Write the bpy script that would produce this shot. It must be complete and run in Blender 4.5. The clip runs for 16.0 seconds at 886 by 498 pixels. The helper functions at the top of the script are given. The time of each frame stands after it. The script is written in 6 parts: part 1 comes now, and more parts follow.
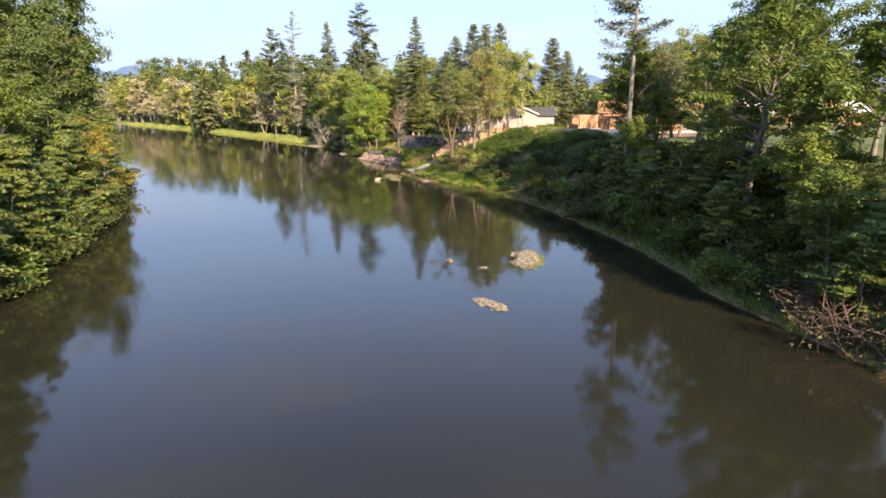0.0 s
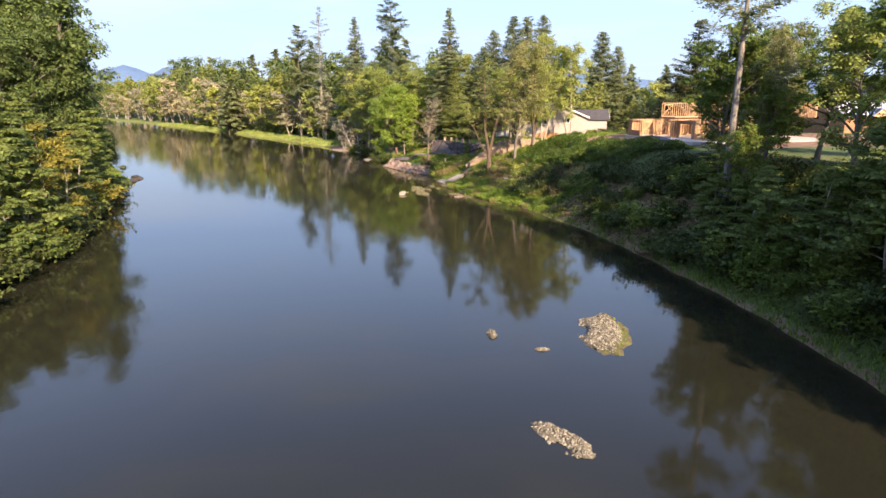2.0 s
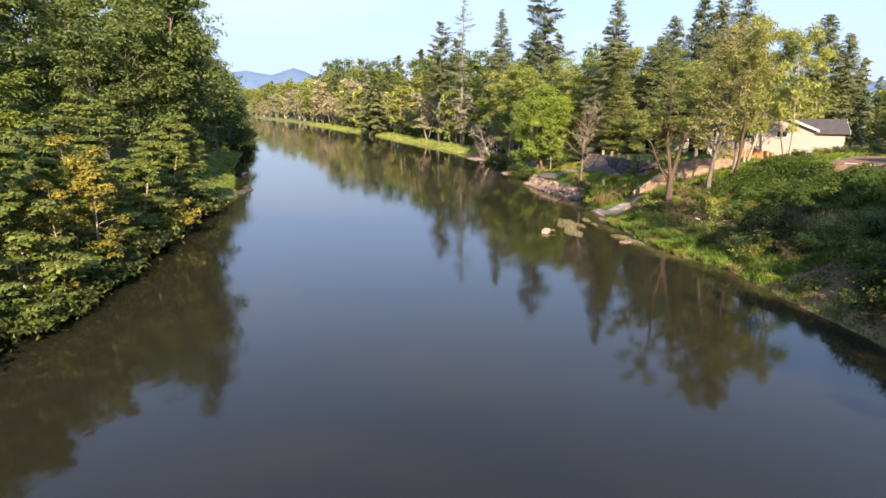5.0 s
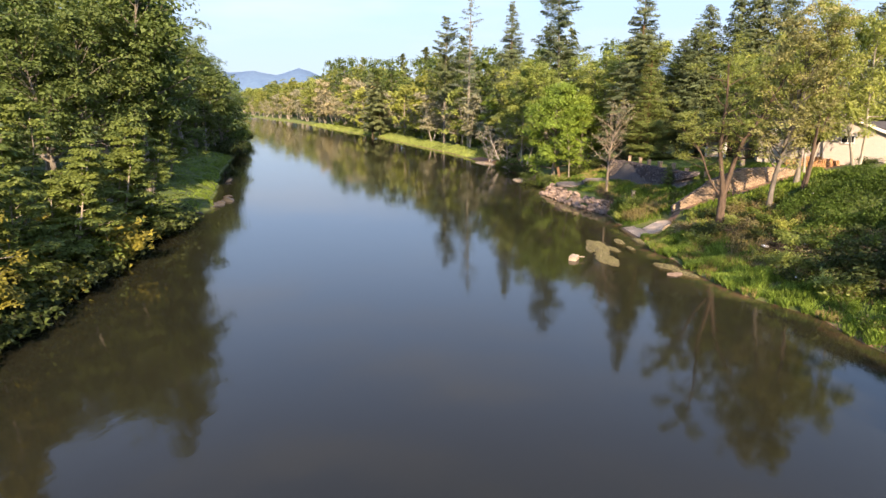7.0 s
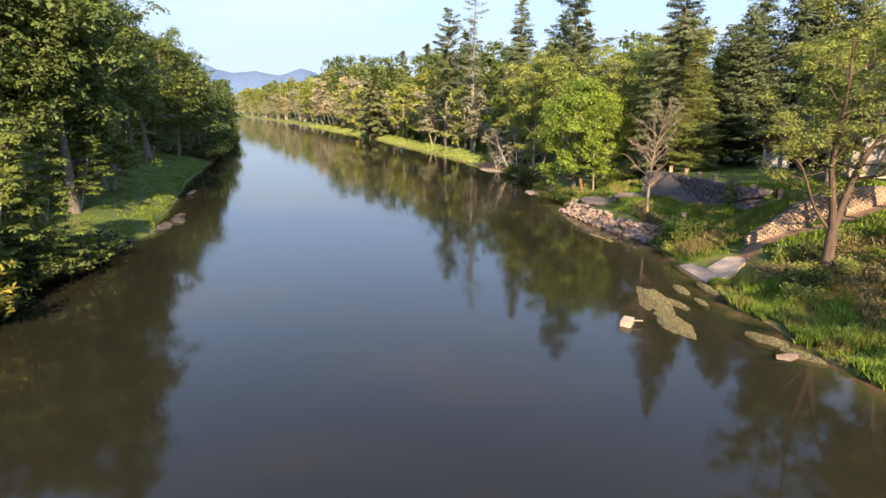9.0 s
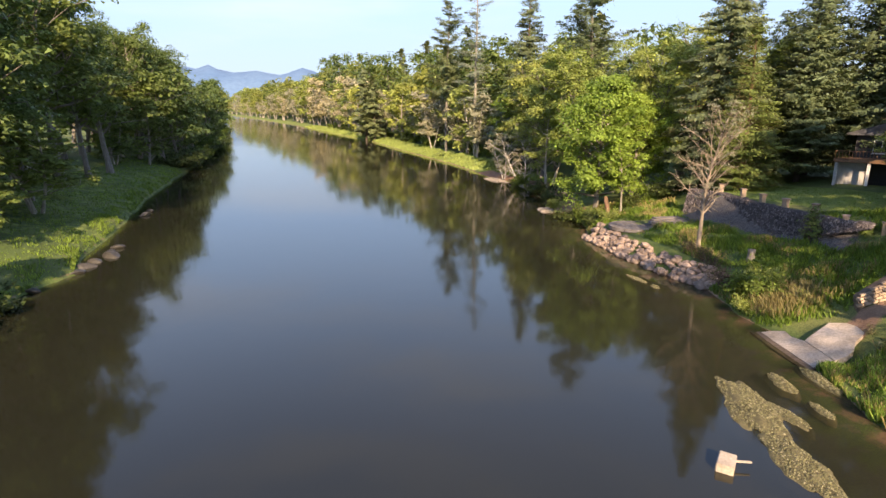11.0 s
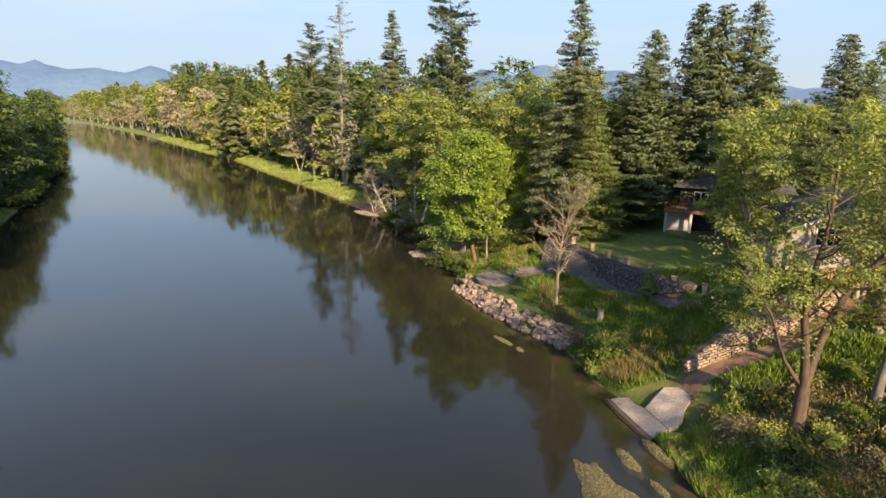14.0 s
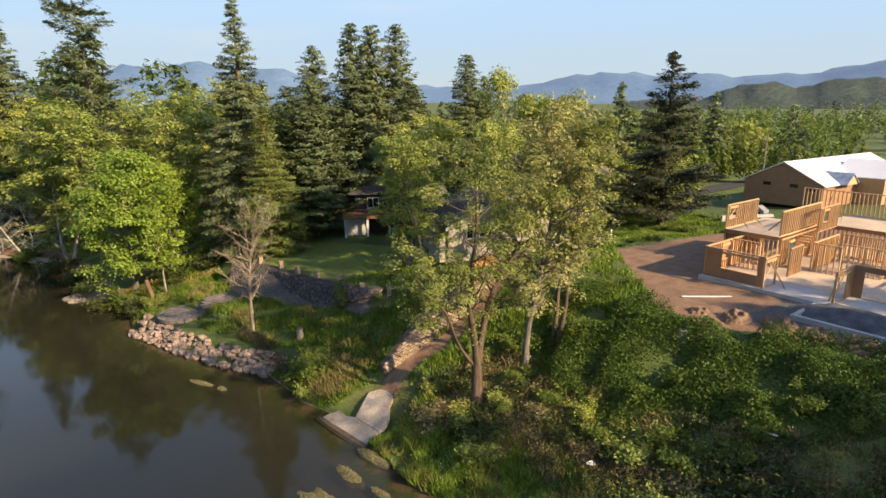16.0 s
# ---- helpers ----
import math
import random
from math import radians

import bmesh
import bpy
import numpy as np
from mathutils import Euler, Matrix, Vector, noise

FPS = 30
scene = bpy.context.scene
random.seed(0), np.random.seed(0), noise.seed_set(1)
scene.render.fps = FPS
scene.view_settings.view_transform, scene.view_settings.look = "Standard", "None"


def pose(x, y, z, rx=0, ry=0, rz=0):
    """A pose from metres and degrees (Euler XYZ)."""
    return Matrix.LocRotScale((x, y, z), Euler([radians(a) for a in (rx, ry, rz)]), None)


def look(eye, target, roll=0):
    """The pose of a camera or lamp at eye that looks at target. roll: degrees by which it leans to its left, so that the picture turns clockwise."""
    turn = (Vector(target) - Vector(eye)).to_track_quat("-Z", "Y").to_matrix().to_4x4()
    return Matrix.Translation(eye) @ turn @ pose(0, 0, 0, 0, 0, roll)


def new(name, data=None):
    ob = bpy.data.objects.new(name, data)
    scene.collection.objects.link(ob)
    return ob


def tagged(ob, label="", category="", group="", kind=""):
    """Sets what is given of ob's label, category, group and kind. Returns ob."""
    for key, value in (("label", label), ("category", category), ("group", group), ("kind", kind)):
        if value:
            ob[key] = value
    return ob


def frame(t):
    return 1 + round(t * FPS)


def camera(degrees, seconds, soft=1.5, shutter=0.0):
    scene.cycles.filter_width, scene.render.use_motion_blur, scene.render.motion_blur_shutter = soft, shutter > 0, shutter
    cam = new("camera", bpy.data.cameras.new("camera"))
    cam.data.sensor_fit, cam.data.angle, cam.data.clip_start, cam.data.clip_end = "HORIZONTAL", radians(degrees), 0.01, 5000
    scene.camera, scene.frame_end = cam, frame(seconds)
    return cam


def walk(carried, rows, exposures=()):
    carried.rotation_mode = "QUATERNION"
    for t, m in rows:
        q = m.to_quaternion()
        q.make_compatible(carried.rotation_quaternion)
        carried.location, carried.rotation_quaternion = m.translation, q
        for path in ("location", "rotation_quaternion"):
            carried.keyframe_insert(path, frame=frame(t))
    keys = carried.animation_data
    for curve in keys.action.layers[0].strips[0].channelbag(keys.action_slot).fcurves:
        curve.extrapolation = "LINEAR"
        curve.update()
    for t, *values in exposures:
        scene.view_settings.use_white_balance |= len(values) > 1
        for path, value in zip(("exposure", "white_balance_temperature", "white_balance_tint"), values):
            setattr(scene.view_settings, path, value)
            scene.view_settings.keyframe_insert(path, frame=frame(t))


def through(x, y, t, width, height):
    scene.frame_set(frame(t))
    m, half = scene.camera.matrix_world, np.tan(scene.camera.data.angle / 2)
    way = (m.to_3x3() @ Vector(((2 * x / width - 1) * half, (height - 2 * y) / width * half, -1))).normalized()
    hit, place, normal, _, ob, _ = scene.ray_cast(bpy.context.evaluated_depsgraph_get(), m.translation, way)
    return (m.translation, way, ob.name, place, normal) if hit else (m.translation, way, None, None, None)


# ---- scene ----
cam = camera(75.4, 16.0)
METRES, EYE, TILT, LEAN, TURN = 100.0, 14.55, -14.2, 0.4, 0.0
ROWS = [
    (0.0, 0.0, 0.0, 0.0, 0.0, 0.0, -0.0),
    (0.5, -0.0013, 0.0379, 0.0101, 2.29, 0.03, -0.66),
    (1.0, -0.0028, 0.0789, 0.0209, 3.01, 0.04, -0.87),
    (1.5, -0.0045, 0.1216, 0.0322, 3.04, 0.04, -0.91),
    (2.0, -0.0065, 0.1649, 0.0439, 3.07, 0.03, -0.91),
    (2.5, -0.0087, 0.2095, 0.0561, 3.11, 0.09, -0.92),
    (3.0, -0.0115, 0.2554, 0.0684, 3.57, 0.14, -1.09),
    (3.5, -0.016, 0.2972, 0.0802, 5.37, 0.1, -1.6),
    (4.0, -0.0246, 0.3362, 0.0919, 10.87, -0.13, -3.13),
    (4.5, -0.0346, 0.3728, 0.103, 16.2, -0.48, -4.57),
    (7.0, -0.0835, 0.5263, 0.1413, 17.21, -0.55, -4.82),
    (7.5, -0.095, 0.5652, 0.15, 17.3, -0.55, -4.85),
    (8.0, -0.108, 0.6078, 0.1597, 17.37, -0.53, -4.89),
    (8.5, -0.1216, 0.6532, 0.1706, 17.43, -0.52, -4.9),
    (9.0, -0.1357, 0.6996, 0.1826, 17.48, -0.52, -4.92),
    (11.5, -0.1824, 0.8533, 0.2361, 17.74, -0.67, -4.69),
    (12.0, -0.1821, 0.8491, 0.2468, 17.72, -0.63, -4.79),
    (12.5, -0.1819, 0.8431, 0.2619, 17.69, -0.65, -4.92),
    (13.0, -0.182, 0.8379, 0.2776, 17.66, -0.65, -5.05),
    (13.5, -0.1796, 0.8349, 0.2902, 16.84, -0.57, -4.96),
    (14.0, -0.1794, 0.8364, 0.2961, 5.19, 0.2, -2.04),
    (14.5, -0.1792, 0.838, 0.3013, -8.48, 0.21, 1.75),
    (15.0, -0.1813, 0.8368, 0.3078, -15.87, -0.29, 3.83),
    (15.5, -0.1829, 0.8361, 0.3137, -19.26, -0.61, 4.75),
    (16.0, -0.1815, 0.8348, 0.3185, -25.5, -1.19, 6.32),
]
walk(cam, [(t, pose(0, 0, EYE, TILT, LEAN, TURN) @ pose(METRES * x, METRES * y, METRES * z, 90 + pitch, roll, yaw)) for t, x, y, z, yaw, pitch, roll in ROWS], exposures=((0, 1.22, 7900, 23), (4.5, 1.17, 7950, 22), (7, 1.15, 8300, 20), (13, 1.1, 8350, 20), (14, 0.84, 8700, 16), (16, 0.74, 8800, 14)))

# ---- light ----
SUN_AZ = math.atan2(0.45, -0.893)      # clockwise from +y
SUN_EL = radians(27)
sun_dir = Vector((math.sin(SUN_AZ) * math.cos(SUN_EL), math.cos(SUN_AZ) * math.cos(SUN_EL), math.sin(SUN_EL)))
sun = new("sun", bpy.data.lights.new("sun", "SUN"))
sun.data.energy, sun.data.angle, sun.data.color = 5.0, radians(0.6), (1.0, 0.885, 0.70)
sun.matrix_world = look(sun_dir * 300, (0, 0, 0))
world = bpy.data.worlds.new("sky")
scene.world = world
world.use_nodes = True
wn, wl = world.node_tree.nodes, world.node_tree.links
sky = wn.new("ShaderNodeTexSky")
sky.sky_type, sky.sun_disc = "NISHITA", False
sky.sun_elevation, sky.sun_rotation = SUN_EL, SUN_AZ
sky.air_density, sky.dust_density, sky.ozone_density = 1.2, 0.6, 2.0
bg = wn["Background"]
bg.inputs["Strength"].default_value = 0.125
# thin high cloud, whiter towards the horizon
tc = wn.new("ShaderNodeTexCoord")
sep = wn.new("ShaderNodeSeparateXYZ")
wl.new(tc.outputs["Generated"], sep.inputs[0])
cmap = wn.new("ShaderNodeMapping")
cmap.inputs["Scale"].default_value = (1.2, 1.2, 7.0)
wl.new(tc.outputs["Generated"], cmap.inputs[0])
cno = wn.new("ShaderNodeTexNoise")
cno.inputs["Scale"].default_value, cno.inputs["Detail"].default_value = 2.2, 5
wl.new(cmap.outputs[0], cno.inputs["Vector"])
cramp = wn.new("ShaderNodeMapRange")
cramp.inputs[1].default_value, cramp.inputs[2].default_value = 0.48, 0.74
cramp.inputs[3].default_value, cramp.inputs[4].default_value = 0.0, 0.3
wl.new(cno.outputs[0], cramp.inputs[0])
hz = wn.new("ShaderNodeMapRange")
hz.inputs[1].default_value, hz.inputs[2].default_value = 0.2, 0.54
hz.inputs[3].default_value, hz.inputs[4].default_value = 0.96, 0.0
wl.new(sep.outputs["Z"], hz.inputs[0])
cadd = wn.new("ShaderNodeMath")
cadd.operation, cadd.use_clamp = "ADD", True
cadd.inputs[0].default_value = 0.0
wl.new(hz.outputs[0], cadd.inputs[1])
cmix = wn.new("ShaderNodeMix")
cmix.data_type = "RGBA"
cmix.inputs[7].default_value = (1.95, 3.6, 6.4, 1)
wl.new(cadd.outputs[0], cmix.inputs[0])
tint = wn.new("ShaderNodeMix")
tint.data_type, tint.blend_type = "RGBA", "MULTIPLY"
tint.inputs[0].default_value = 1.0
tint.inputs[7].default_value = (0.86, 1.05, 1.4, 1)
wl.new(sky.outputs[0], tint.inputs[6])
wl.new(tint.outputs[2], cmix.inputs[6])
cloud = wn.new("ShaderNodeMix")
cloud.data_type = "RGBA"
cloud.inputs[7].default_value = (4.0, 4.35, 4.7, 1)
wl.new(cramp.outputs[0], cloud.inputs[0])
wl.new(cmix.outputs[2], cloud.inputs[6])
low = wn.new("ShaderNodeMix")
low.data_type = "RGBA"
low.inputs[7].default_value = (2.45, 3.4, 4.15, 1)
lowr = wn.new("ShaderNodeMapRange")
lowr.inputs[1].default_value, lowr.inputs[2].default_value = 0.0, 0.19
lowr.inputs[3].default_value, lowr.inputs[4].default_value = 0.85, 0.0
wl.new(sep.outputs["Z"], lowr.inputs[0])
wl.new(lowr.outputs[0], low.inputs[0])
wl.new(cloud.outputs[2], low.inputs[6])
wl.new(low.outputs[2], bg.inputs[0])


# ---- materials ----
def mat(name):
    m = bpy.data.materials.new(name)
    m.use_nodes = True
    n, l = m.node_tree.nodes, m.node_tree.links
    return m, n, l, n["Principled BSDF"]


def noise_node(n, l, scale, detail=4, rough=0.55, coord="Object", stretch=(1, 1, 1)):
    t = n.new("ShaderNodeTexCoord")
    mp = n.new("ShaderNodeMapping")
    mp.inputs["Scale"].default_value = stretch
    l.new(t.outputs[coord], mp.inputs[0])
    o = n.new("ShaderNodeTexNoise")
    o.inputs["Scale"].default_value, o.inputs["Detail"].default_value, o.inputs["Roughness"].default_value = scale, detail, rough
    l.new(mp.outputs[0], o.inputs["Vector"])
    return o


def ramp(n, l, src, stops):
    r = n.new("ShaderNodeValToRGB")
    e = r.color_ramp.elements
    while len(e) < len(stops):
        e.new(0.5)
    for i, (p, c) in enumerate(stops):
        e[i].position, e[i].color = p, (*c, 1)
    l.new(src, r.inputs[0])
    return r


def mix(n, l, a, b, fac, mode="MIX"):
    x = n.new("ShaderNodeMix")
    x.data_type, x.blend_type = "RGBA", mode
    for sock, v in ((x.inputs[6], a), (x.inputs[7], b), (x.inputs[0], fac)):
        if isinstance(v, (int, float)):
            sock.default_value = v
        elif isinstance(v, tuple):
            sock.default_value = (*v, 1)
        else:
            l.new(v, sock)
    return x.outputs[2]


def bump(n, l, p, src, strength, dist):
    b = n.new("ShaderNodeBump")
    b.inputs["Strength"].default_value, b.inputs["Distance"].default_value = strength, dist
    l.new(src, b.inputs["Height"])
    l.new(b.outputs[0], p.inputs["Normal"])


def shade(col, k):
    return tuple(min(1.0, c * k) for c in col)


def rough_mat(name, col, rough=0.8, scale=3.0, var=0.35, bump_s=0.3, bump_d=0.03, fine=25.0, stretch=(1, 1, 1), metal=0.0, per_object=0.15):
    """A plain weathered surface: two scales of variation, fine relief, a little difference from piece to piece."""
    m, n, l, p = mat(name)
    a = noise_node(n, l, scale, 4, stretch=stretch)
    b = noise_node(n, l, fine, 3, stretch=stretch)
    c1 = ramp(n, l, a.outputs[0], [(0.3, shade(col, 1 - var)), (0.7, shade(col, 1 + var))]).outputs[0]
    c2 = ramp(n, l, b.outputs[0], [(0.3, (0.72, 0.72, 0.72)), (0.7, (1.12, 1.12, 1.12))]).outputs[0]
    c = mix(n, l, c1, c2, 1.0, "MULTIPLY")
    oi = n.new("ShaderNodeObjectInfo")
    c3 = ramp(n, l, oi.outputs["Random"], [(0, (1 - per_object,) * 3), (1, (1 + per_object,) * 3)]).outputs[0]
    l.new(mix(n, l, c, c3, 1.0, "MULTIPLY"), p.inputs["Base Color"])
    p.inputs["Roughness"].default_value, p.inputs["Metallic"].default_value = rough, metal
    bump(n, l, p, b.outputs[0], bump_s, bump_d)
    return m


def leaf_mat(name, col, var=0.3, through=0.35, alt=None):
    """Leaves: each leaf differs a little, whole trees differ a little, light passes through."""
    m, n, l, p = mat(name)
    g = n.new("ShaderNodeNewGeometry")
    alt = alt or shade(col, 1.5)
    c1 = ramp(n, l, g.outputs["Random Per Island"], [(0, shade(col, 1 - var)), (0.55, col), (0.85, shade(col, 1 + var)), (1, alt)]).outputs[0]
    no = noise_node(n, l, 0.35, 3)
    c2 = ramp(n, l, no.outputs[0], [(0.32, (0.78, 0.82, 0.75)), (0.68, (1.2, 1.15, 1.05))]).outputs[0]
    oi = n.new("ShaderNodeObjectInfo")
    c3 = ramp(n, l, oi.outputs["Random"], [(0, (0.82, 0.88, 0.85)), (0.5, (1, 1, 1)), (1, (1.2, 1.12, 1.0))]).outputs[0]
    c = mix(n, l, mix(n, l, c1, c2, 1.0, "MULTIPLY"), c3, 1.0, "MULTIPLY")
    l.new(c, p.inputs["Base Color"])
    p.inputs["Roughness"].default_value = 0.55
    p.inputs["Specular IOR Level"].default_value = 0.25
    tr = n.new("ShaderNodeBsdfTranslucent")
    l.new(mix(n, l, c, (1.0, 1.12, 0.55), 1.0, "MULTIPLY"), tr.inputs[0])
    ms = n.new("ShaderNodeMixShader")
    ms.inputs[0].default_value = through
    l.new(p.outputs[0], ms.inputs[1])
    l.new(tr.outputs[0], ms.inputs[2])
    l.new(ms.outputs[0], n["Material Output"].inputs[0])
    return m


def bark_mat(name, col, var=0.4):
    return rough_mat(name, col, 0.9, 2.0, var, 0.6, 0.05, 14.0, (3, 3, 0.6))


M_ALDER = leaf_mat("alder_leaves", (0.245, 0.272, 0.084))
M_ALDER_DARK = leaf_mat("river_alder_leaves", (0.150, 0.200, 0.060))
M_MAPLE = leaf_mat("maple_leaves", (0.138, 0.192, 0.047))
M_BRIGHT = leaf_mat("bright_leaves", (0.222, 0.315, 0.066))
M_OAK = leaf_mat("oak_leaves", (0.305, 0.345, 0.108))
M_OAK_NEAR = leaf_mat("olive_oak_leaves", (0.245, 0.275, 0.088))
M_TANBUD = leaf_mat("grey_olive_buds", (0.255, 0.262, 0.130), 0.3, 0.25)
M_BUDS = leaf_mat("pale_buds", (0.350, 0.325, 0.245), 0.25, 0.25)
M_DEEP = leaf_mat("deep_green_leaves", (0.122, 0.170, 0.058))
M_YELLOW = leaf_mat("yellow_shrub_leaves", (0.265, 0.235, 0.055))
M_NEEDLE = leaf_mat("fir_needles", (0.128, 0.160, 0.084), 0.35, 0.2)
M_NEEDLE_PALE = leaf_mat("pale_needles", (0.220, 0.240, 0.190), 0.3, 0.15)
M_NEEDLE_DARK = leaf_mat("dark_needles", (0.055, 0.062, 0.030), 0.35, 0.12)
M_CEDAR = leaf_mat("cedar_sprays", (0.125, 0.170, 0.055), 0.3, 0.2)
M_GRASS = leaf_mat("grass_blades", (0.150, 0.225, 0.042), 0.35, 0.3)
M_MEADOW = leaf_mat("meadow_blades", (0.265, 0.325, 0.105), 0.3, 0.3)
M_DRY = leaf_mat("dry_stalks", (0.270, 0.220, 0.110), 0.3, 0.2)
M_BRAMBLE = leaf_mat("bramble_leaves", (0.085, 0.140, 0.030), 0.45, 0.3)
M_DARKSHRUB = leaf_mat("shrub_leaves", (0.065, 0.090, 0.030), 0.4, 0.25)
M_SHORE = leaf_mat("river_grass", (0.250, 0.350, 0.080), 0.4, 0.35)
M_SCRUB = leaf_mat("tan_scrub", (0.300, 0.240, 0.130), 0.4, 0.2, (0.20, 0.23, 0.07))
M_OLIVE = leaf_mat("olive_scrub", (0.150, 0.140, 0.060), 0.45, 0.2, (0.30, 0.20, 0.11))
B_GREY = bark_mat("grey_bark", (0.20, 0.175, 0.145))
B_PALE = bark_mat("pale_bark", (0.36, 0.32, 0.26))
B_DARK = bark_mat("dark_bark", (0.085, 0.065, 0.050))
B_RED = bark_mat("red_brown_bark", (0.22, 0.125, 0.075))
B_OAK = bark_mat("brown_oak_bark", (0.125, 0.085, 0.060))
B_WHITE = bark_mat("whitish_bark", (0.37, 0.325, 0.27))
B_TWIG = bark_mat("tan_twigs", (0.33, 0.26, 0.19))


# ---- mesh helpers ----
def mesh_np(name, V, Q, material=None, smooth=False):
    """A mesh from an array of vertices and an array of quads or triangles."""
    V, Q = np.asarray(V, dtype=np.float32).reshape(-1, 3), np.asarray(Q, dtype=np.int32)
    k = Q.shape[1]
    me = bpy.data.meshes.new(name)
    me.vertices.add(len(V))
    me.vertices.foreach_set("co", V.ravel())
    me.loops.add(Q.size)
    me.loops.foreach_set("vertex_index", Q.ravel())
    me.polygons.add(len(Q))
    me.polygons.foreach_set("loop_start", np.arange(len(Q), dtype=np.int32) * k)
    me.polygons.foreach_set("use_smooth", np.full(len(Q), smooth))
    me.update(calc_edges=True)
    if material:
        me.materials.append(material)
    return me


def empty(name, m=None):
    ob = new(name)
    ob.empty_display_size = 0.3
    if m is not None:
        ob.matrix_world = m
    return ob


def part_mesh(name, me, parent, label=""):
    ob = new(name, me)
    ob.parent = parent
    return tagged(ob, label)


def part(name, bm, material, parent, label=""):
    me = bpy.data.meshes.new(name)
    bmesh.ops.recalc_face_normals(bm, faces=bm.faces)
    bm.to_mesh(me)
    bm.free()
    me.materials.append(material)
    ob = new(name, me)
    if parent is not None:
        ob.parent = parent
    return tagged(ob, label)


# ---- the lie of the land ----
Y_R = [-400, -60, 29, 35, 42, 49, 60, 74, 86, 93, 102, 106, 110, 116, 120, 126, 132.6, 134.7, 142, 145, 151, 158, 168, 176, 183, 203, 215, 241, 258, 291, 337, 380, 524, 777, 1125, 4600]
X_R = [150, 40, 24.3, 22.6, 20.8, 20.6, 19.2, 15.9, 12.6, 9.3, 6, 1.8, -.8, -3, -5.2, -6.2, -8, -9.2, -11.2, -14.3, -18.4, -22.5, -24, -29.5, -30.5, -37.3, -48.6, -66, -79, -104, -138, -176, -297, -531, -874, -4300]
Y_L = [-400, -60, 20, 45, 52, 64, 72, 82, 88, 98, 102, 109, 119, 127, 131, 151, 165, 190, 218, 279, 357, 480, 680, 1125, 4600]
X_L = [60, -22, -32, -36.6, -39, -42.6, -44.5, -51, -53.4, -57.5, -59.8, -63.7, -66.8, -69, -72.6, -87, -98, -115, -133, -176, -237, -341, -489, -930, -4400]
D_GRID = np.array([0, 1, 2, 3, 4, 6, 8, 10, 12, 14, 16, 18, 20, 22, 24, 26, 28, 30, 34, 40, 60, 100, 4000.0])
STEEP = [(0, 0), (1.5, .5), (4, 2.2), (9, 6), (13, 8.3), (18, 9), (60, 9.6)]
RIGHT = [
    (-400, STEEP), (88, STEEP),
    (100, [(0, 0), (2, .5), (6, 2.2), (11, 5.4), (16, 8.0), (22, 8.9), (60, 9.4)]),
    (112, [(0, 0), (3, .6), (8, 2.3), (14, 5.2), (20, 8.2), (24, 8.9), (60, 9.4)]),
    (121, [(0, 0), (3, .7), (8, 2.8), (14, 5.6), (19, 8.1), (24, 8.9), (60, 9.4)]),
    (126, [(0, 0), (3, .6), (8, 2.6), (14, 5.3), (20, 7.8), (28, 8.9)]),
    (130.5, [(0, 0), (2, .3), (5, 1.5), (9, 3.1), (13, 4.7), (18, 6.8), (26, 8.6), (34, 9)]),
    (136.5, [(0, 0), (1.5, 1), (4, 2), (7, 2.9), (9.5, 4.9), (15, 6.8), (19, 7.6), (26, 8.4), (34, 8.8)]),
    (142, [(0, 0), (2, 1.5), (6, 2.2), (12, 4.6), (16, 6.2), (24, 7.6), (34, 8.4)]),
    (147, [(0, 0), (2, 1.6), (6, 2.4), (13.2, 3.9), (14, 6.2), (20, 6.8), (40, 7.8)]),
    (150, [(0, 0), (2, 1.7), (6, 2.5), (13.2, 3.3), (14, 6.2), (20, 6.6), (40, 7.5)]),
    (160, [(0, 0), (2, 1.8), (6, 2.5), (13.2, 3.2), (14, 6.2), (30, 7.0)]),
    (172, [(0, 0), (2, .8), (8, 2.5), (16, 5), (30, 6.8)]),
    (185, [(0, 0), (3, .6), (8, 1.8), (20, 5), (40, 7)]),
    (205, [(0, 0), (4, .8), (10, 1.6), (25, 4), (60, 6)]),
    (260, [(0, 0), (6, 1.1), (14, 1.9), (30, 4), (60, 5)]),
    (4600, [(0, 0), (6, 1.1), (14, 1.9), (30, 4), (60, 5)]),
]
LEFT = [
    (-400, [(0, 0), (1, .6), (5, 1.6), (15, 3), (60, 5)]),
    (110, [(0, 0), (1, .6), (5, 1.5), (15, 2.8), (60, 5)]),
    (140, [(0, 0), (.8, .9), (3, 1.4), (20, 4.8), (36, 7), (60, 8)]),
    (230, [(0, 0), (.8, .9), (3, 1.4), (20, 4.4), (60, 6)]),
    (4600, [(0, 0), (1, .6), (5, 1.5), (15, 2.8), (60, 5)]),
]


def table(rows):
    return np.array([y for y, _ in rows], float), np.array([np.interp(D_GRID, *zip(*p)) for _, p in rows])


TAB_R, TAB_L = table(RIGHT), table(LEFT)


def tab(t, d, y):
    ys, zs = t
    i = int(np.clip(np.searchsorted(ys, y) - 1, 0, len(ys) - 2))
    k = min(1, max(0, (y - ys[i]) / (ys[i + 1] - ys[i])))
    return float(np.interp(d, D_GRID, zs[i] * (1 - k) + zs[i + 1] * k))


def shore_r(y):
    return float(np.interp(y, Y_R, X_R)) + 0.35 * noise.noise((0, y * 0.33, 5)) + 0.2 * noise.noise((0, y * 1.1, 9))


def shore_l(y):
    return float(np.interp(y, Y_L, X_L)) + 0.8 * noise.noise((3, y * 0.16, 5)) + 0.4 * noise.noise((3, y * 0.7, 9))


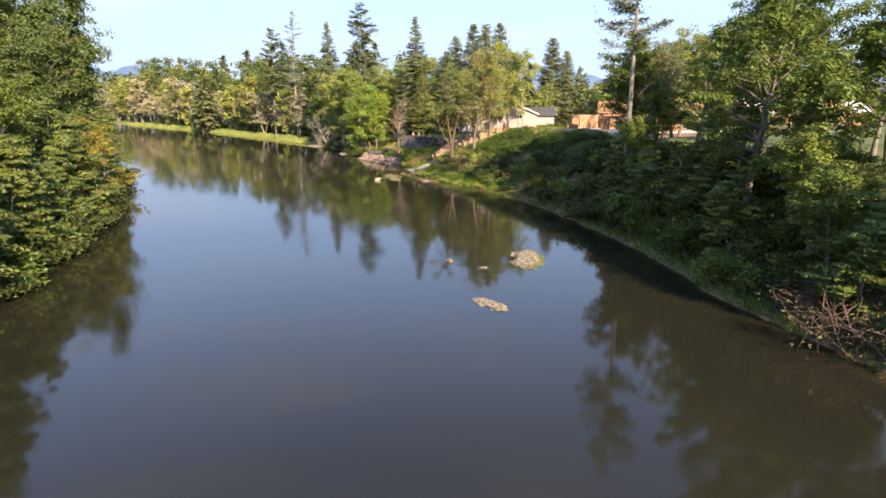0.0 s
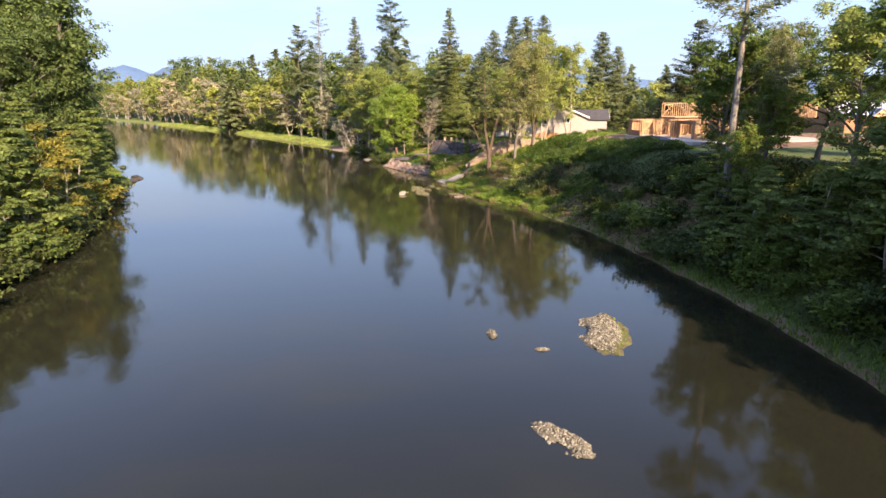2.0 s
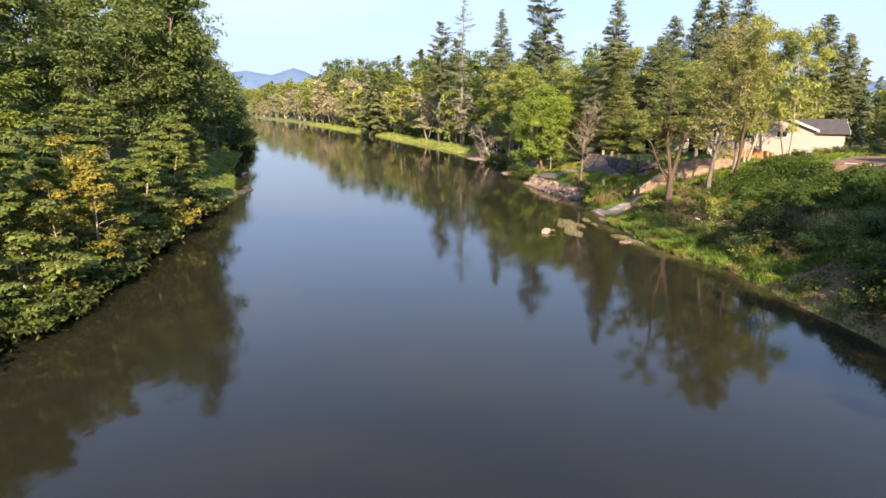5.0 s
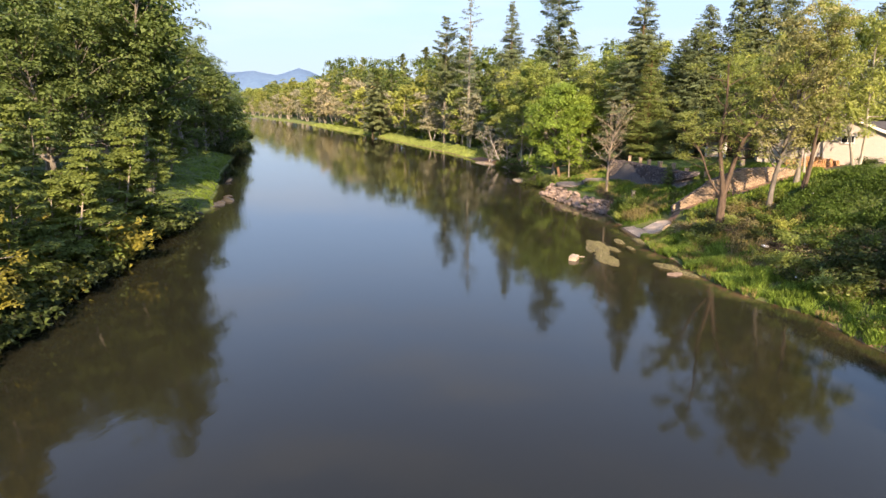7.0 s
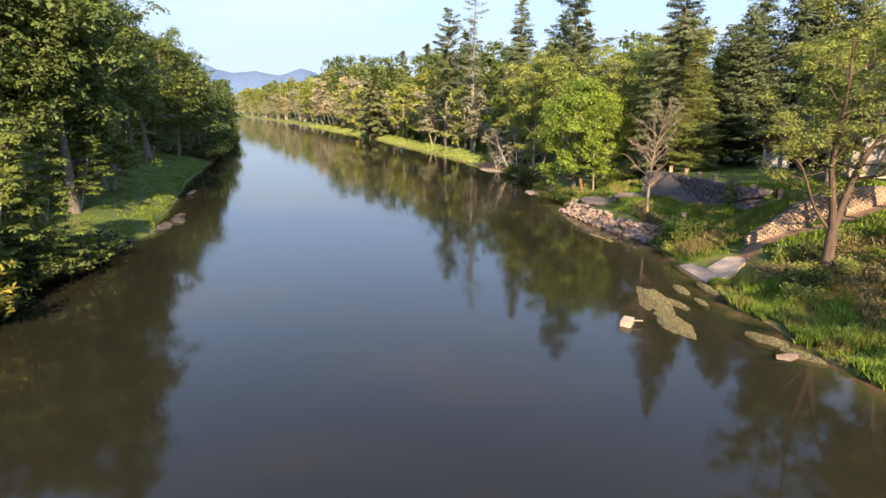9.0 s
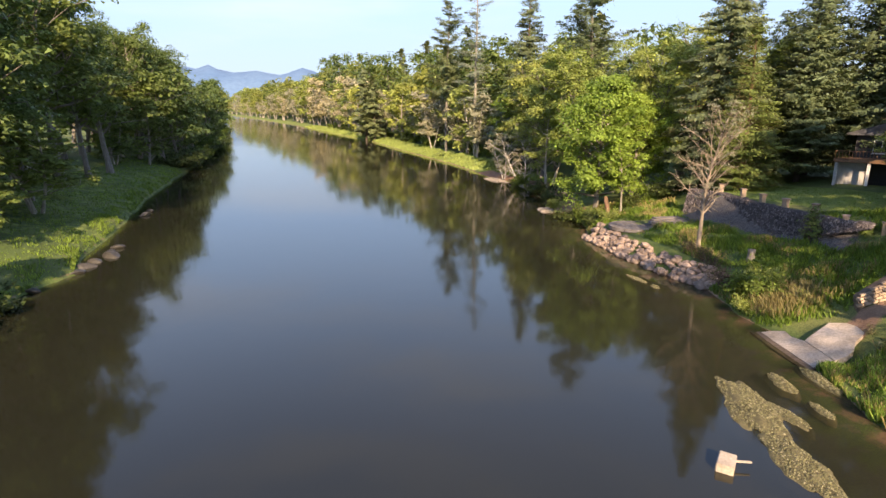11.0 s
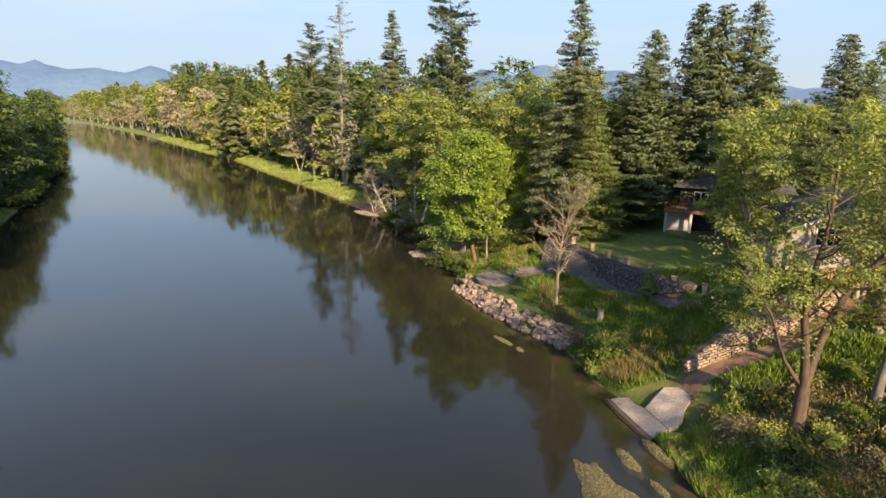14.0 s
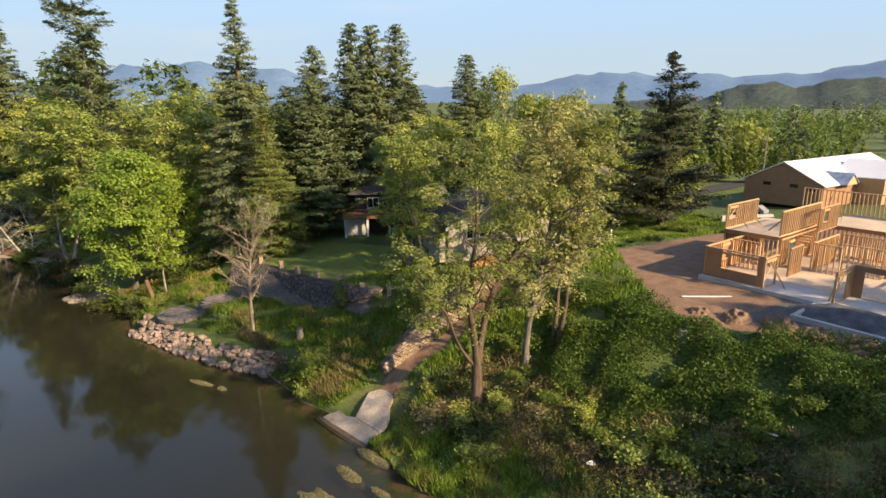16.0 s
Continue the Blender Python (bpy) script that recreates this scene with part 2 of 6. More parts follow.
def flatness(x, y):
    """0 on the building plot and the lawn, 1 elsewhere: how lumpy the ground is."""
    a = max(abs(x - 40) / 20, abs(y - 122) / 16)
    b = max(abs(x - 0) / 11, abs(y - 158) / 9)
    return min(1, max(0.1, (min(a, b) - 0.8) * 2.5))


WALL = [(-2.6, 131.9, 2.5), (1.6, 132.4, 4.1), (5.6, 133.8, 5.4), (9.4, 136.2, 6.5), (12.6, 139.0, 7.1)]
WALL_H = [0.55, 2.15, 2.45, 1.5, 0.5]
LEAN_BACK = 0.42


def by_wall(x, y):
    """Distance behind the foot of the retaining wall (in front: minus), foot height, wall height."""
    wx = [q[0] for q in WALL]
    t_ = min(max(x, wx[0]), wx[-1])
    k = 0.93 if x < 4 else 0.82
    return (y - float(np.interp(t_, wx, [q[1] for q in WALL]))) * k, float(np.interp(t_, wx, [q[2] for q in WALL])), float(np.interp(t_, wx, WALL_H))


def terrace(x, y, z):
    """Levels the track in front of the wall and the bank behind it."""
    u, v = (x + 8.35) * .94 + (y - 131.4) * .342, (x + 8.35) * .342 - (y - 131.4) * .94
    if -.8 < u < 5.4 and -.6 < v < 6.0:
        return min(z, .08 + .276 * u)
    if not (-6 < x < 17 and 124 < y < 150):
        return z
    s, foot, h = by_wall(x, y)
    w = min(1, max(0, (x + 3.4) / 1.4)) * min(1, max(0, (15.5 - x) / 3))
    if s < 0.45:
        w *= min(1, max(0, (s + 5.5) / 2.5))
        goal = foot
    else:
        w *= min(1, max(0, (8 - s) / 5))
        goal = foot + h * min(1, (s - 0.45) / (0.2 + LEAN_BACK * h))
    return z * (1 - w) + goal * w


def ground_z(x, y):
    xr, xl = shore_r(y), shore_l(y)
    if x > xr:
        d = x - xr
        z = terrace(x, y, tab(TAB_R, d, y))
    elif x < xl:
        d = xl - x
        z = tab(TAB_L, d, y)
    else:
        d = min(xr - x, x - xl)
        return -min(2.2, 0.12 + 0.16 * d)
    far = max(0, d - 150) / 1000
    lump = min(1, d / 4) * flatness(x, y)
    if -4 < x < 14 and -3.5 < by_wall(x, y)[0] < 3:
        lump *= 0.15
    z += lump * (0.35 * noise.noise((x * 0.16, y * 0.16, 1)) + 0.14 * noise.noise((x * 0.6, y * 0.6, 2)))
    return z + far * 14 * (noise.noise((x * 0.002, y * 0.002, 7)) + 0.3) if far > 0 else z


def on(x, y, rz=0.0, s=1.0, sink=0.0):
    return pose(x, y, ground_z(x, y) - sink, 0, 0, rz) @ Matrix.Diagonal((s, s, s, 1))


HEIGHTS = {}


def near_z(x, y):
    """The ground's height to the nearest quarter metre, kept for the many blades and leaves of low growth."""
    k = (round(x * 4), round(y * 4))
    if k not in HEIGHTS:
        HEIGHTS[k] = ground_z(k[0] / 4, k[1] / 4)
    return HEIGHTS[k]


# ---- ground and water ----
def soft_box(x, y, cx, cy, hx, hy, turn=0.0, soft=1.2):
    c, s_ = math.cos(radians(turn)), math.sin(radians(turn))
    u, v = (x - cx) * c + (y - cy) * s_, -(x - cx) * s_ + (y - cy) * c
    return min(1, max(0, 0.5 + min(hx - abs(u), hy - abs(v)) / soft))


def zones(x, y, d, right):
    """bare earth, mown lawn, gravel"""
    if not right:
        lawn = 0.45 * soft_box(x, y, -98, 158, 14, 34, 33, 6)
        return max(0, .55 - abs(d - 0.2) / 0.6) if y > 108 else 0, lawn, 0
    pad = 17.5 + max(0, y - 121) * 0.62 + max(0, 117 - y) * 0.75
    earth = min(1, max(0, 0.5 + (x - pad) / 1.6)) * min(1, max(0, (139 - y) / 3)) * min(1, max(0, (70 - x) / 4)) * min(1, max(0, (y - 96) / 3))
    earth = max(earth, max(0, 0.55 - d / (.5 if y < 96 else .8)) if y < 230 else 0, soft_box(x, y, 15.5, 140.5, 6, 1.4, 36, 1.5), soft_box(x, y, -2.6, 130.6, 1.6, 1.0, 20, 1.0))
    if -3 < x < 14 and 127 < y < 142:
        earth = max(earth, min(1, max(0, 1.0 - (abs(by_wall(x, y)[0] + 0.9) - 0.55) / 0.7)))
    if 20 < y < 101 and d < 1.5:
        earth = max(earth, 0.6 * min(1, 1.5 - d))
    if 70 < y < 101 and d < 12:
        earth = max(earth, min(.62, (y - 70) / 10) * min(1, (12 - d) / 4))
    if 172 < y < 224:
        earth = max(earth, min(1, max(0, (4.6 - d) / 1.5)))
    lawn = max(soft_box(x, y, 0.5, 157.5, 9.5, 6, -52, 1.0), soft_box(x, y, 30, 146, 14, 5, 0, 4))
    if y > 195:
        lawn = max(lawn, min(1, max(0, (13 - d) / 4)) * 0.8)
        earth = max(earth, min(.5, max(0, (1.6 - d) / 1.6)))
    gravel = max(soft_box(x, y, -5.8, 152.1, 11.0, 1.05, -58.7, 0.5), soft_box(x, y, -13.6, 157.6, 3.6, 1.1, 20, 0.8), soft_box(x, y, 28, 109, 5.5, 8, 11, 1.0))
    return earth, lawn, gravel


rows_y = np.concatenate([np.arange(-400, -60, 25), np.arange(-60, 20, 4), np.arange(20, 200, 1.0), np.arange(200, 300, 2.0), np.arange(300, 420, 6), np.arange(420, 1200, 30), np.arange(1200, 4601, 200)])
d_land = np.concatenate([[0, .3, .7, 1.1, 1.6, 2.2, 2.9, 3.6], np.arange(4.4, 20, 0.9), np.arange(20, 46, 1.1), [48, 52, 57, 63, 70, 80, 95, 115, 140, 180, 240, 330, 460, 650, 900, 1300, 1900, 2800, 4200]])
d_bed = np.array([0.08, 0.2, 0.35, 0.5, 0.65, 0.8, 0.92])
V, Z = [], []
for y in rows_y:
    xr, xl = shore_r(y), shore_l(y)
    for d in d_land[::-1]:
        x = xl - d
        V.append((x, y, ground_z(x, y) if d > 0 else 0.0))
        Z.append((*zones(x, y, d, False), 1))
    for k in d_bed:
        x = xl + (xr - xl) * k
        V.append((x, y, ground_z(x, y)))
        Z.append((0, 0, 0.9, 1))
    for d in d_land:
        x = xr + d
        V.append((x, y, ground_z(x, y) if d > 0 else 0.0))
        Z.append((*zones(x, y, d, True), 1))
nc, nr = 2 * len(d_land) + len(d_bed), len(rows_y)
ii = (np.arange(nr - 1)[:, None] * nc + np.arange(nc - 1)[None, :]).ravel()
Q = np.stack([ii, ii + 1, ii + nc + 1, ii + nc], 1)

m, n, l, p = mat("ground_cover")
at = n.new("ShaderNodeAttribute")
at.attribute_name = "zone"
sp = n.new("ShaderNodeSeparateColor")
l.new(at.outputs["Color"], sp.inputs[0])
big, mid, fin = noise_node(n, l, 0.12, 5), noise_node(n, l, 0.9, 5), noise_node(n, l, 9.0, 4)
grass = ramp(n, l, big.outputs[0], [(0.35, (0.060, 0.100, 0.024)), (0.5, (0.088, 0.130, 0.030)), (0.68, (0.140, 0.150, 0.052))]).outputs[0]
grass = mix(n, l, grass, ramp(n, l, fin.outputs[0], [(0.3, (0.55, 0.58, 0.5)), (0.7, (1.3, 1.28, 1.2))]).outputs[0], 1.0, "MULTIPLY")
earth = ramp(n, l, mid.outputs[0], [(0.3, (0.190, 0.105, 0.065)), (0.7, (0.310, 0.185, 0.115))]).outputs[0]
earth = mix(n, l, earth, ramp(n, l, fin.outputs[0], [(0.3, (0.7, 0.7, 0.7)), (0.7, (1.2, 1.2, 1.2))]).outputs[0], 1.0, "MULTIPLY")
lawn = ramp(n, l, mid.outputs[0], [(0.3, (0.130, 0.175, 0.035)), (0.7, (0.180, 0.225, 0.050))]).outputs[0]
gravel = ramp(n, l, fin.outputs[0], [(0.35, (0.045, 0.040, 0.040)), (0.65, (0.17, 0.15, 0.14))]).outputs[0]


def edge(sock):
    a = n.new("ShaderNodeMath")
    a.operation = "MULTIPLY_ADD"
    l.new(mid.outputs[0], a.inputs[0])
    a.inputs[1].default_value = 1.2
    l.new(sock, a.inputs[2])
    r = n.new("ShaderNodeMapRange")
    r.inputs[1].default_value, r.inputs[2].default_value = 1.0, 1.2
    l.new(a.outputs[0], r.inputs[0])
    return r.outputs[0]


c = mix(n, l, grass, lawn, edge(sp.outputs[1]))
c = mix(n, l, c, earth, edge(sp.outputs[0]))
c = mix(n, l, c, gravel, edge(sp.outputs[2]))
l.new(c, p.inputs["Base Color"])
p.inputs["Roughness"].default_value = 0.95
bump(n, l, p, fin.outputs[0], 0.7, 0.12)
gm = mesh_np("ground", V, Q, m, True)
za = gm.color_attributes.new("zone", "FLOAT_COLOR", "POINT")
za.data.foreach_set("color", np.array(Z, np.float32).ravel())
ground = tagged(new("ground", gm), "grassy river banks with bare earth and mown lawn", "ground", kind="structure")

# water: one sheet from bank to bank, clear only in the shallows
WV, WA = [], []
d_wat = np.array([-0.02, .01, .03, .06, .1, .2, .35, .5, .65, .8, .9, .94, .97, .99, 1.02])
for y in rows_y:
    xr, xl = shore_r(y), shore_l(y)
    for k in d_wat:
        WV.append((xl + (xr - xl) * k, y, 0.0))
        deep = min(k, 1 - k) * (xr - xl)
        WA.append(math.exp(-max(0, deep) / (2.4 if k > 0.5 and 104 < y < 165 else .6)))
nw = len(d_wat)
ii = (np.arange(nr - 1)[:, None] * nw + np.arange(nw - 1)[None, :]).ravel()
wm = mesh_np("water", WV, np.stack([ii, ii + 1, ii + nw + 1, ii + nw], 1), None, True)
sa = wm.attributes.new("shallow", "FLOAT", "POINT")
sa.data.foreach_set("value", np.array(WA, np.float32))
m, n, l, p = mat("river_water")
w1 = noise_node(n, l, 0.9, 3, 0.5, stretch=(1.0, 0.55, 1))
w2 = noise_node(n, l, 0.05, 3, 0.5)
w3 = noise_node(n, l, 4.5, 2, 0.5)
w4 = n.new("ShaderNodeMath")
w4.operation = "MULTIPLY_ADD"
l.new(w3.outputs[0], w4.inputs[0])
w4.inputs[1].default_value = 0.12
l.new(w1.outputs[0], w4.inputs[2])
calm = n.new("ShaderNodeMapRange")
calm.inputs[1].default_value, calm.inputs[2].default_value = 0.4, 0.7
calm.inputs[3].default_value, calm.inputs[4].default_value = 0.25, 1.0
l.new(w2.outputs[0], calm.inputs[0])
wh = n.new("ShaderNodeMath")
wh.operation = "MULTIPLY"
l.new(w4.outputs[0], wh.inputs[0])
l.new(calm.outputs[0], wh.inputs[1])
l.new(ramp(n, l, w2.outputs[0], [(0.3, (0.0160, 0.0166, 0.0105)), (0.7, (0.0215, 0.0214, 0.0130))]).outputs[0], p.inputs["Base Color"])
p.inputs["Roughness"].default_value, p.inputs["IOR"].default_value = 0.06, 1.42
bump(n, l, p, wh.outputs[0], 0.35, 0.035)
at = n.new("ShaderNodeAttribute")
at.attribute_name = "shallow"
al = n.new("ShaderNodeMapRange")
al.inputs[3].default_value, al.inputs[4].default_value = 1.0, 0.55
l.new(at.outputs["Fac"], al.inputs[0])
l.new(al.outputs[0], p.inputs["Alpha"])
wm.materials.append(m)
water = tagged(new("water", wm), "calm dark green-brown river water", "water", kind="structure")
water.visible_shadow = False


# ---- trees ----
def tube(V, Q, pts, rad, k=6):
    """Appends a tapered tube along pts to the lists V and Q."""
    base = sum(len(v) for v in V)
    pts, rad = np.asarray(pts, float), np.asarray(rad, float)
    tan = np.gradient(pts, axis=0)
    tan /= np.linalg.norm(tan, axis=1, keepdims=True) + 1e-9
    ref = np.where(np.abs(tan[:, 2:3]) > 0.9, [[1.0, 0, 0]], [[0, 0, 1.0]])
    u = np.cross(tan, ref)
    u /= np.linalg.norm(u, axis=1, keepdims=True) + 1e-9
    v = np.cross(tan, u)
    a = np.linspace(0, 2 * np.pi, k, endpoint=False)
    ring = pts[:, None] + rad[:, None, None] * (np.cos(a)[None, :, None] * u[:, None] + np.sin(a)[None, :, None] * v[:, None])
    V.append(ring.reshape(-1, 3))
    i, j = np.meshgrid(np.arange(len(pts) - 1), np.arange(k), indexing="ij")
    q = np.stack([i * k + j, i * k + (j + 1) % k, (i + 1) * k + (j + 1) % k, (i + 1) * k + j], -1).reshape(-1, 4)
    Q.append(q + base)


def leaves(rng, centres, size, flat=0.5, aspect=0.6, along=None, out=None):
    """One pointed leaf spray at each centre. flat: how far they lie level."""
    n_ = len(centres)
    nrm = rng.normal(size=(n_, 3)) * (1 - flat)
    nrm[:, 2] += np.abs(rng.normal(size=n_)) * 0.4 + flat
    if out is not None:
        nrm = nrm * 0.5 + out
    nrm /= np.linalg.norm(nrm, axis=1, keepdims=True)
    t = rng.normal(size=(n_, 3)) if along is None else along + rng.normal(size=(n_, 3)) * 0.35
    t -= nrm * (t * nrm).sum(1, keepdims=True)
    t /= np.linalg.norm(t, axis=1, keepdims=True) + 1e-9
    b = np.cross(nrm, t)
    s = size * rng.uniform(0.6, 1.4, (n_, 1))
    w = s * aspect * rng.uniform(0.7, 1.2, (n_, 1))
    mid_ = centres + t * s * rng.uniform(-0.15, 0.15, (n_, 1))
    V = np.stack([mid_ - t * s * 0.45 + b * w * 0.5, mid_ - t * s * 0.3 - b * w * 0.6, centres + t * s * 0.6], 1).reshape(-1, 3)
    return V, np.arange(3 * n_).reshape(-1, 3)


def curve_pts(rng, a, direction, length, k=6, up=0.25, wob=0.12):
    pts = [np.array(a, float)]
    d = np.array(direction, float)
    for i in range(k):
        d = d + rng.normal(size=3) * wob + np.array([0, 0, up]) / k
        d /= np.linalg.norm(d)
        pts.append(pts[-1] + d * length / k)
    return np.array(pts)


def broadleaf(seed, height, trunk_r, crown_base, crown_r, n_leaf, leaf, stems=1, limbs=22, clump=0.9, flat=0.35, up=0.5, shape="round", twigs=4, sparse=1.0, lite=False, vert=0.62, fork=None):
    """Wood and leaves of a broad-leaved tree: stems, limbs, branches, and leaf sprays gathered round the branch ends."""
    rng = np.random.default_rng(seed)
    WVl, WQl, tips = [], [], []
    for s_ in range(stems):
        az = rng.uniform(0, 6.28)
        tilt = 0.0 if stems == 1 else rng.uniform(0.12, 0.32)
        h = height * (1 if s_ == 0 else rng.uniform(0.72, 0.98))
        tr = curve_pts(rng, (0.25 * math.cos(az) * (stems > 1), 0.25 * math.sin(az) * (stems > 1), -0.3), (math.cos(az) * tilt, math.sin(az) * tilt, 1), h * 0.93, 9, 0.25, 0.05)
        r = trunk_r * (1 if stems == 1 else 0.6)
        rad = r * np.linspace(1.15, 0.12, len(tr)) ** 1.1
        rad[0] *= 1.3
        if fork:
            d0, ln, r = fork[s_ + 1]
            tr = curve_pts(rng, (0, 0, fork[0] - 0.15), d0, ln, 9, 0.4, 0.09)
            rad = r * np.linspace(1.0, 0.12, len(tr))
            if s_ == 0:
                tube(WVl, WQl, [(0.0, 0.0, -0.4), (0.02, 0, 0.3), (0, 0.03, fork[0] * 0.5), (0, 0, fork[0] + 0.1)], trunk_r * np.array([1.45, 1.08, 0.95, 0.9]), 9)
        tube(WVl, WQl, tr[::3] if lite else tr, rad[::3] if lite else rad, 5 if lite else 7)
        nl = max(5, int(limbs / stems))
        for i in range(nl):
            f = crown_base + (0.97 - crown_base) * (i + rng.uniform(0, 0.8)) / nl
            q = f * (len(tr) - 1)
            k0 = int(min(q, len(tr) - 2))
            p0 = tr[k0] + (tr[k0 + 1] - tr[k0]) * (q - k0)
            g = (f - crown_base) / (1 - crown_base)
            if shape == "round":
                reach = crown_r * math.sqrt(max(0.08, 1 - (1.75 * g - 0.72) ** 2 * 0.9))
            elif shape == "cone":
                reach = crown_r * (1.05 - 0.85 * g)
            else:
                reach = crown_r * (0.55 + 0.75 * g if g < 0.6 else 1.0 - 1.6 * (g - 0.6))
            reach *= rng.uniform(0.65, 1.2) * (0.75 if stems > 1 else 1)
            a2 = i * 2.4 + rng.uniform(-0.5, 0.5)
            lift = up * rng.uniform(0.4, 1.3) + 0.5 * g
            lp = curve_pts(rng, p0, (math.cos(a2), math.sin(a2), lift), reach, 6, 0.2 if shape != "cone" else -0.15, 0.16)
            lr = max(0.02, rad[k0] * 0.5)
            lw = lr * np.linspace(1, 0.18, len(lp))
            tube(WVl, WQl, lp[::3] if lite else lp[::2], lw[::3] if lite else lw[::2], 3 if lite else 4)
            for j in range(twigs):
                k1 = rng.integers(2, len(lp))
                d = lp[k1] - lp[k1 - 1]
                d = d / np.linalg.norm(d) + rng.normal(size=3) * 0.6
                tp = curve_pts(rng, lp[k1], d, reach * rng.uniform(0.22, 0.45), 4, 0.25, 0.2)
                if j == 0 or not lite and (j < 2 or sparse < 0.75):
                    tube(WVl, WQl, tp[::4] if lite else tp[::2], lr * 0.32 * (np.array([1, .2]) if lite else np.array([1, .6, .2])), 3)
                tips.extend([tp[2], tp[3], tp[4]])
            tips.extend([lp[4], lp[5], lp[6]])
        tips.append(tr[-1])
    tips = np.array(tips)
    weight = rng.uniform(0.15, 1, len(tips)) ** (1.0 / max(0.2, sparse))
    # leaves gather in domed pads round the branch ends, with gaps between the pads
    n_pad = max(14, n_leaf // (10 if lite else 32))
    pads = tips[rng.choice(len(tips), n_pad, p=weight / weight.sum())]
    pr = clump * rng.uniform(0.55, 1.3, n_pad) * (1.2 if lite else 1)
    k_ = rng.choice(n_pad, n_leaf, p=pr ** 2 / (pr ** 2).sum())
    d_ = rng.normal(size=(n_leaf, 3))
    d_ /= np.linalg.norm(d_, axis=1, keepdims=True)
    d_[:, 2] = np.where(d_[:, 2] < -0.3, -d_[:, 2], d_[:, 2])
    c = pads[k_] + d_ * np.array([1, 1, vert]) * (pr[k_] * rng.uniform(0.2, 1, n_leaf) ** 0.45)[:, None]
    c[:, 2] = np.maximum(c[:, 2], 0.3)
    LV, LQ = leaves(rng, c, leaf, flat, 0.68, None, d_ * 0.75 + np.array([0, 0, 0.25]))
    return np.concatenate(WVl), np.concatenate(WQl), LV, LQ


def conifer(seed, height, trunk_r, crown_base, crown_r, n_leaf, leaf, tiers=26, droop=0.25, power=1.0, ragged=0.3, top_open=0.0, per_tier=6, flat=0.45, lite=False):
    """Wood and needles of a conifer: whorls of drooping boughs, sprays along every bough."""
    rng = np.random.default_rng(seed)
    WVl, WQl = [], []
    tr = curve_pts(rng, (0, 0, -0.3), (0, 0, 1), height * 1.0, 10, 0.3, 0.012)
    tube(WVl, WQl, tr, trunk_r * np.linspace(1.1, 0.06, len(tr)), 8)
    cen, dirs, wts, wide = [], [], [], []
    for i in range(tiers):
        for j in range(per_tier):
            f = crown_base + (0.985 - crown_base) * (i + rng.uniform(0, 0.95)) / tiers
            g = (f - crown_base) / (1 - crown_base)
            z = f * height
            reach0 = crown_r * (1 - g) ** power * (0.75 + 0.25 * min(1, g * 5)) + 0.25
            if rng.uniform() < top_open * 0.6:
                continue
            a = rng.uniform(0, 6.28)
            reach = reach0 * rng.uniform(1 - ragged, 1 + ragged * 0.6)
            d = np.array([math.cos(a), math.sin(a), 0.25 - droop * (1 - g)])
            lp = curve_pts(rng, (tr[-1][0] * f, tr[-1][1] * f, z), d, reach, 4, -droop * 0.8 + 0.25, 0.08)
            if not lite:
                tube(WVl, WQl, lp[::2], max(0.02, trunk_r * 0.16 * (1 - g)) * np.array([1, .6, .2]), 3)
            m_ = max(3, int(reach / 0.5))
            for k in range(m_):
                t = (k + rng.uniform(0, 1)) / m_
                t = 0.18 + 0.82 * t if top_open < 0.5 else 0.5 + 0.5 * t
                q = t * 4
                k0 = int(min(q, 3))
                pnt = lp[k0] + (lp[k0 + 1] - lp[k0]) * (q - k0)
                cen.append(pnt)
                dirs.append(lp[k0 + 1] - lp[k0])
                wts.append(0.35 + (0.3 + 1.3 * t) * reach / crown_r * 1.5)
                wide.append(0.14 + 0.17 * reach * (1.15 - t))
    cen, dirs, wts, wide = np.array(cen), np.array(dirs), np.array(wts), np.array(wide)
    idx = rng.choice(len(cen), n_leaf, p=wts / wts.sum())
    c = cen[idx] + rng.normal(size=(n_leaf, 3)) * np.array([1, 1, 0.3]) * wide[idx][:, None]
    dd = dirs[idx] / np.linalg.norm(dirs[idx], axis=1, keepdims=True) + rng.normal(size=(n_leaf, 3)) * 0.3
    ax = c * np.array([1, 1, 0])
    ax /= np.linalg.norm(ax, axis=1, keepdims=True) + 1e-6
    LV, LQ = leaves(rng, c, leaf, flat, 0.42, dd, ax * 0.45 + np.array([0, 0, 0.35]))
    return np.concatenate(WVl), np.concatenate(WQl), LV, LQ


KINDS = {}


def tree_kind(key, name, label, wood, leaf, geo):
    WV_, WQ_, LV_, LQ_ = geo
    KINDS[key] = (name, label, mesh_np("trunk", WV_, WQ_, wood, True), mesh_np("crown", LV_, LQ_, leaf))


def plant(key, x, y, s=1.0, rz=None, group="", label="", sx=1.0):
    name, lab, wood, crown = KINDS[key]
    rz = (x * 37.7 + y * 91.3) % 360 if rz is None else rz
    ob = empty(name)
    ob.matrix_world = pose(x, y, ground_z(x, y) - 0.1, 0, 0, rz) @ Matrix.Diagonal((s * sx, s * sx, s, 1))
    part_mesh("trunk", wood, ob)
    part_mesh("crown", crown, ob)
    return tagged(ob, label or lab, "tree", group)


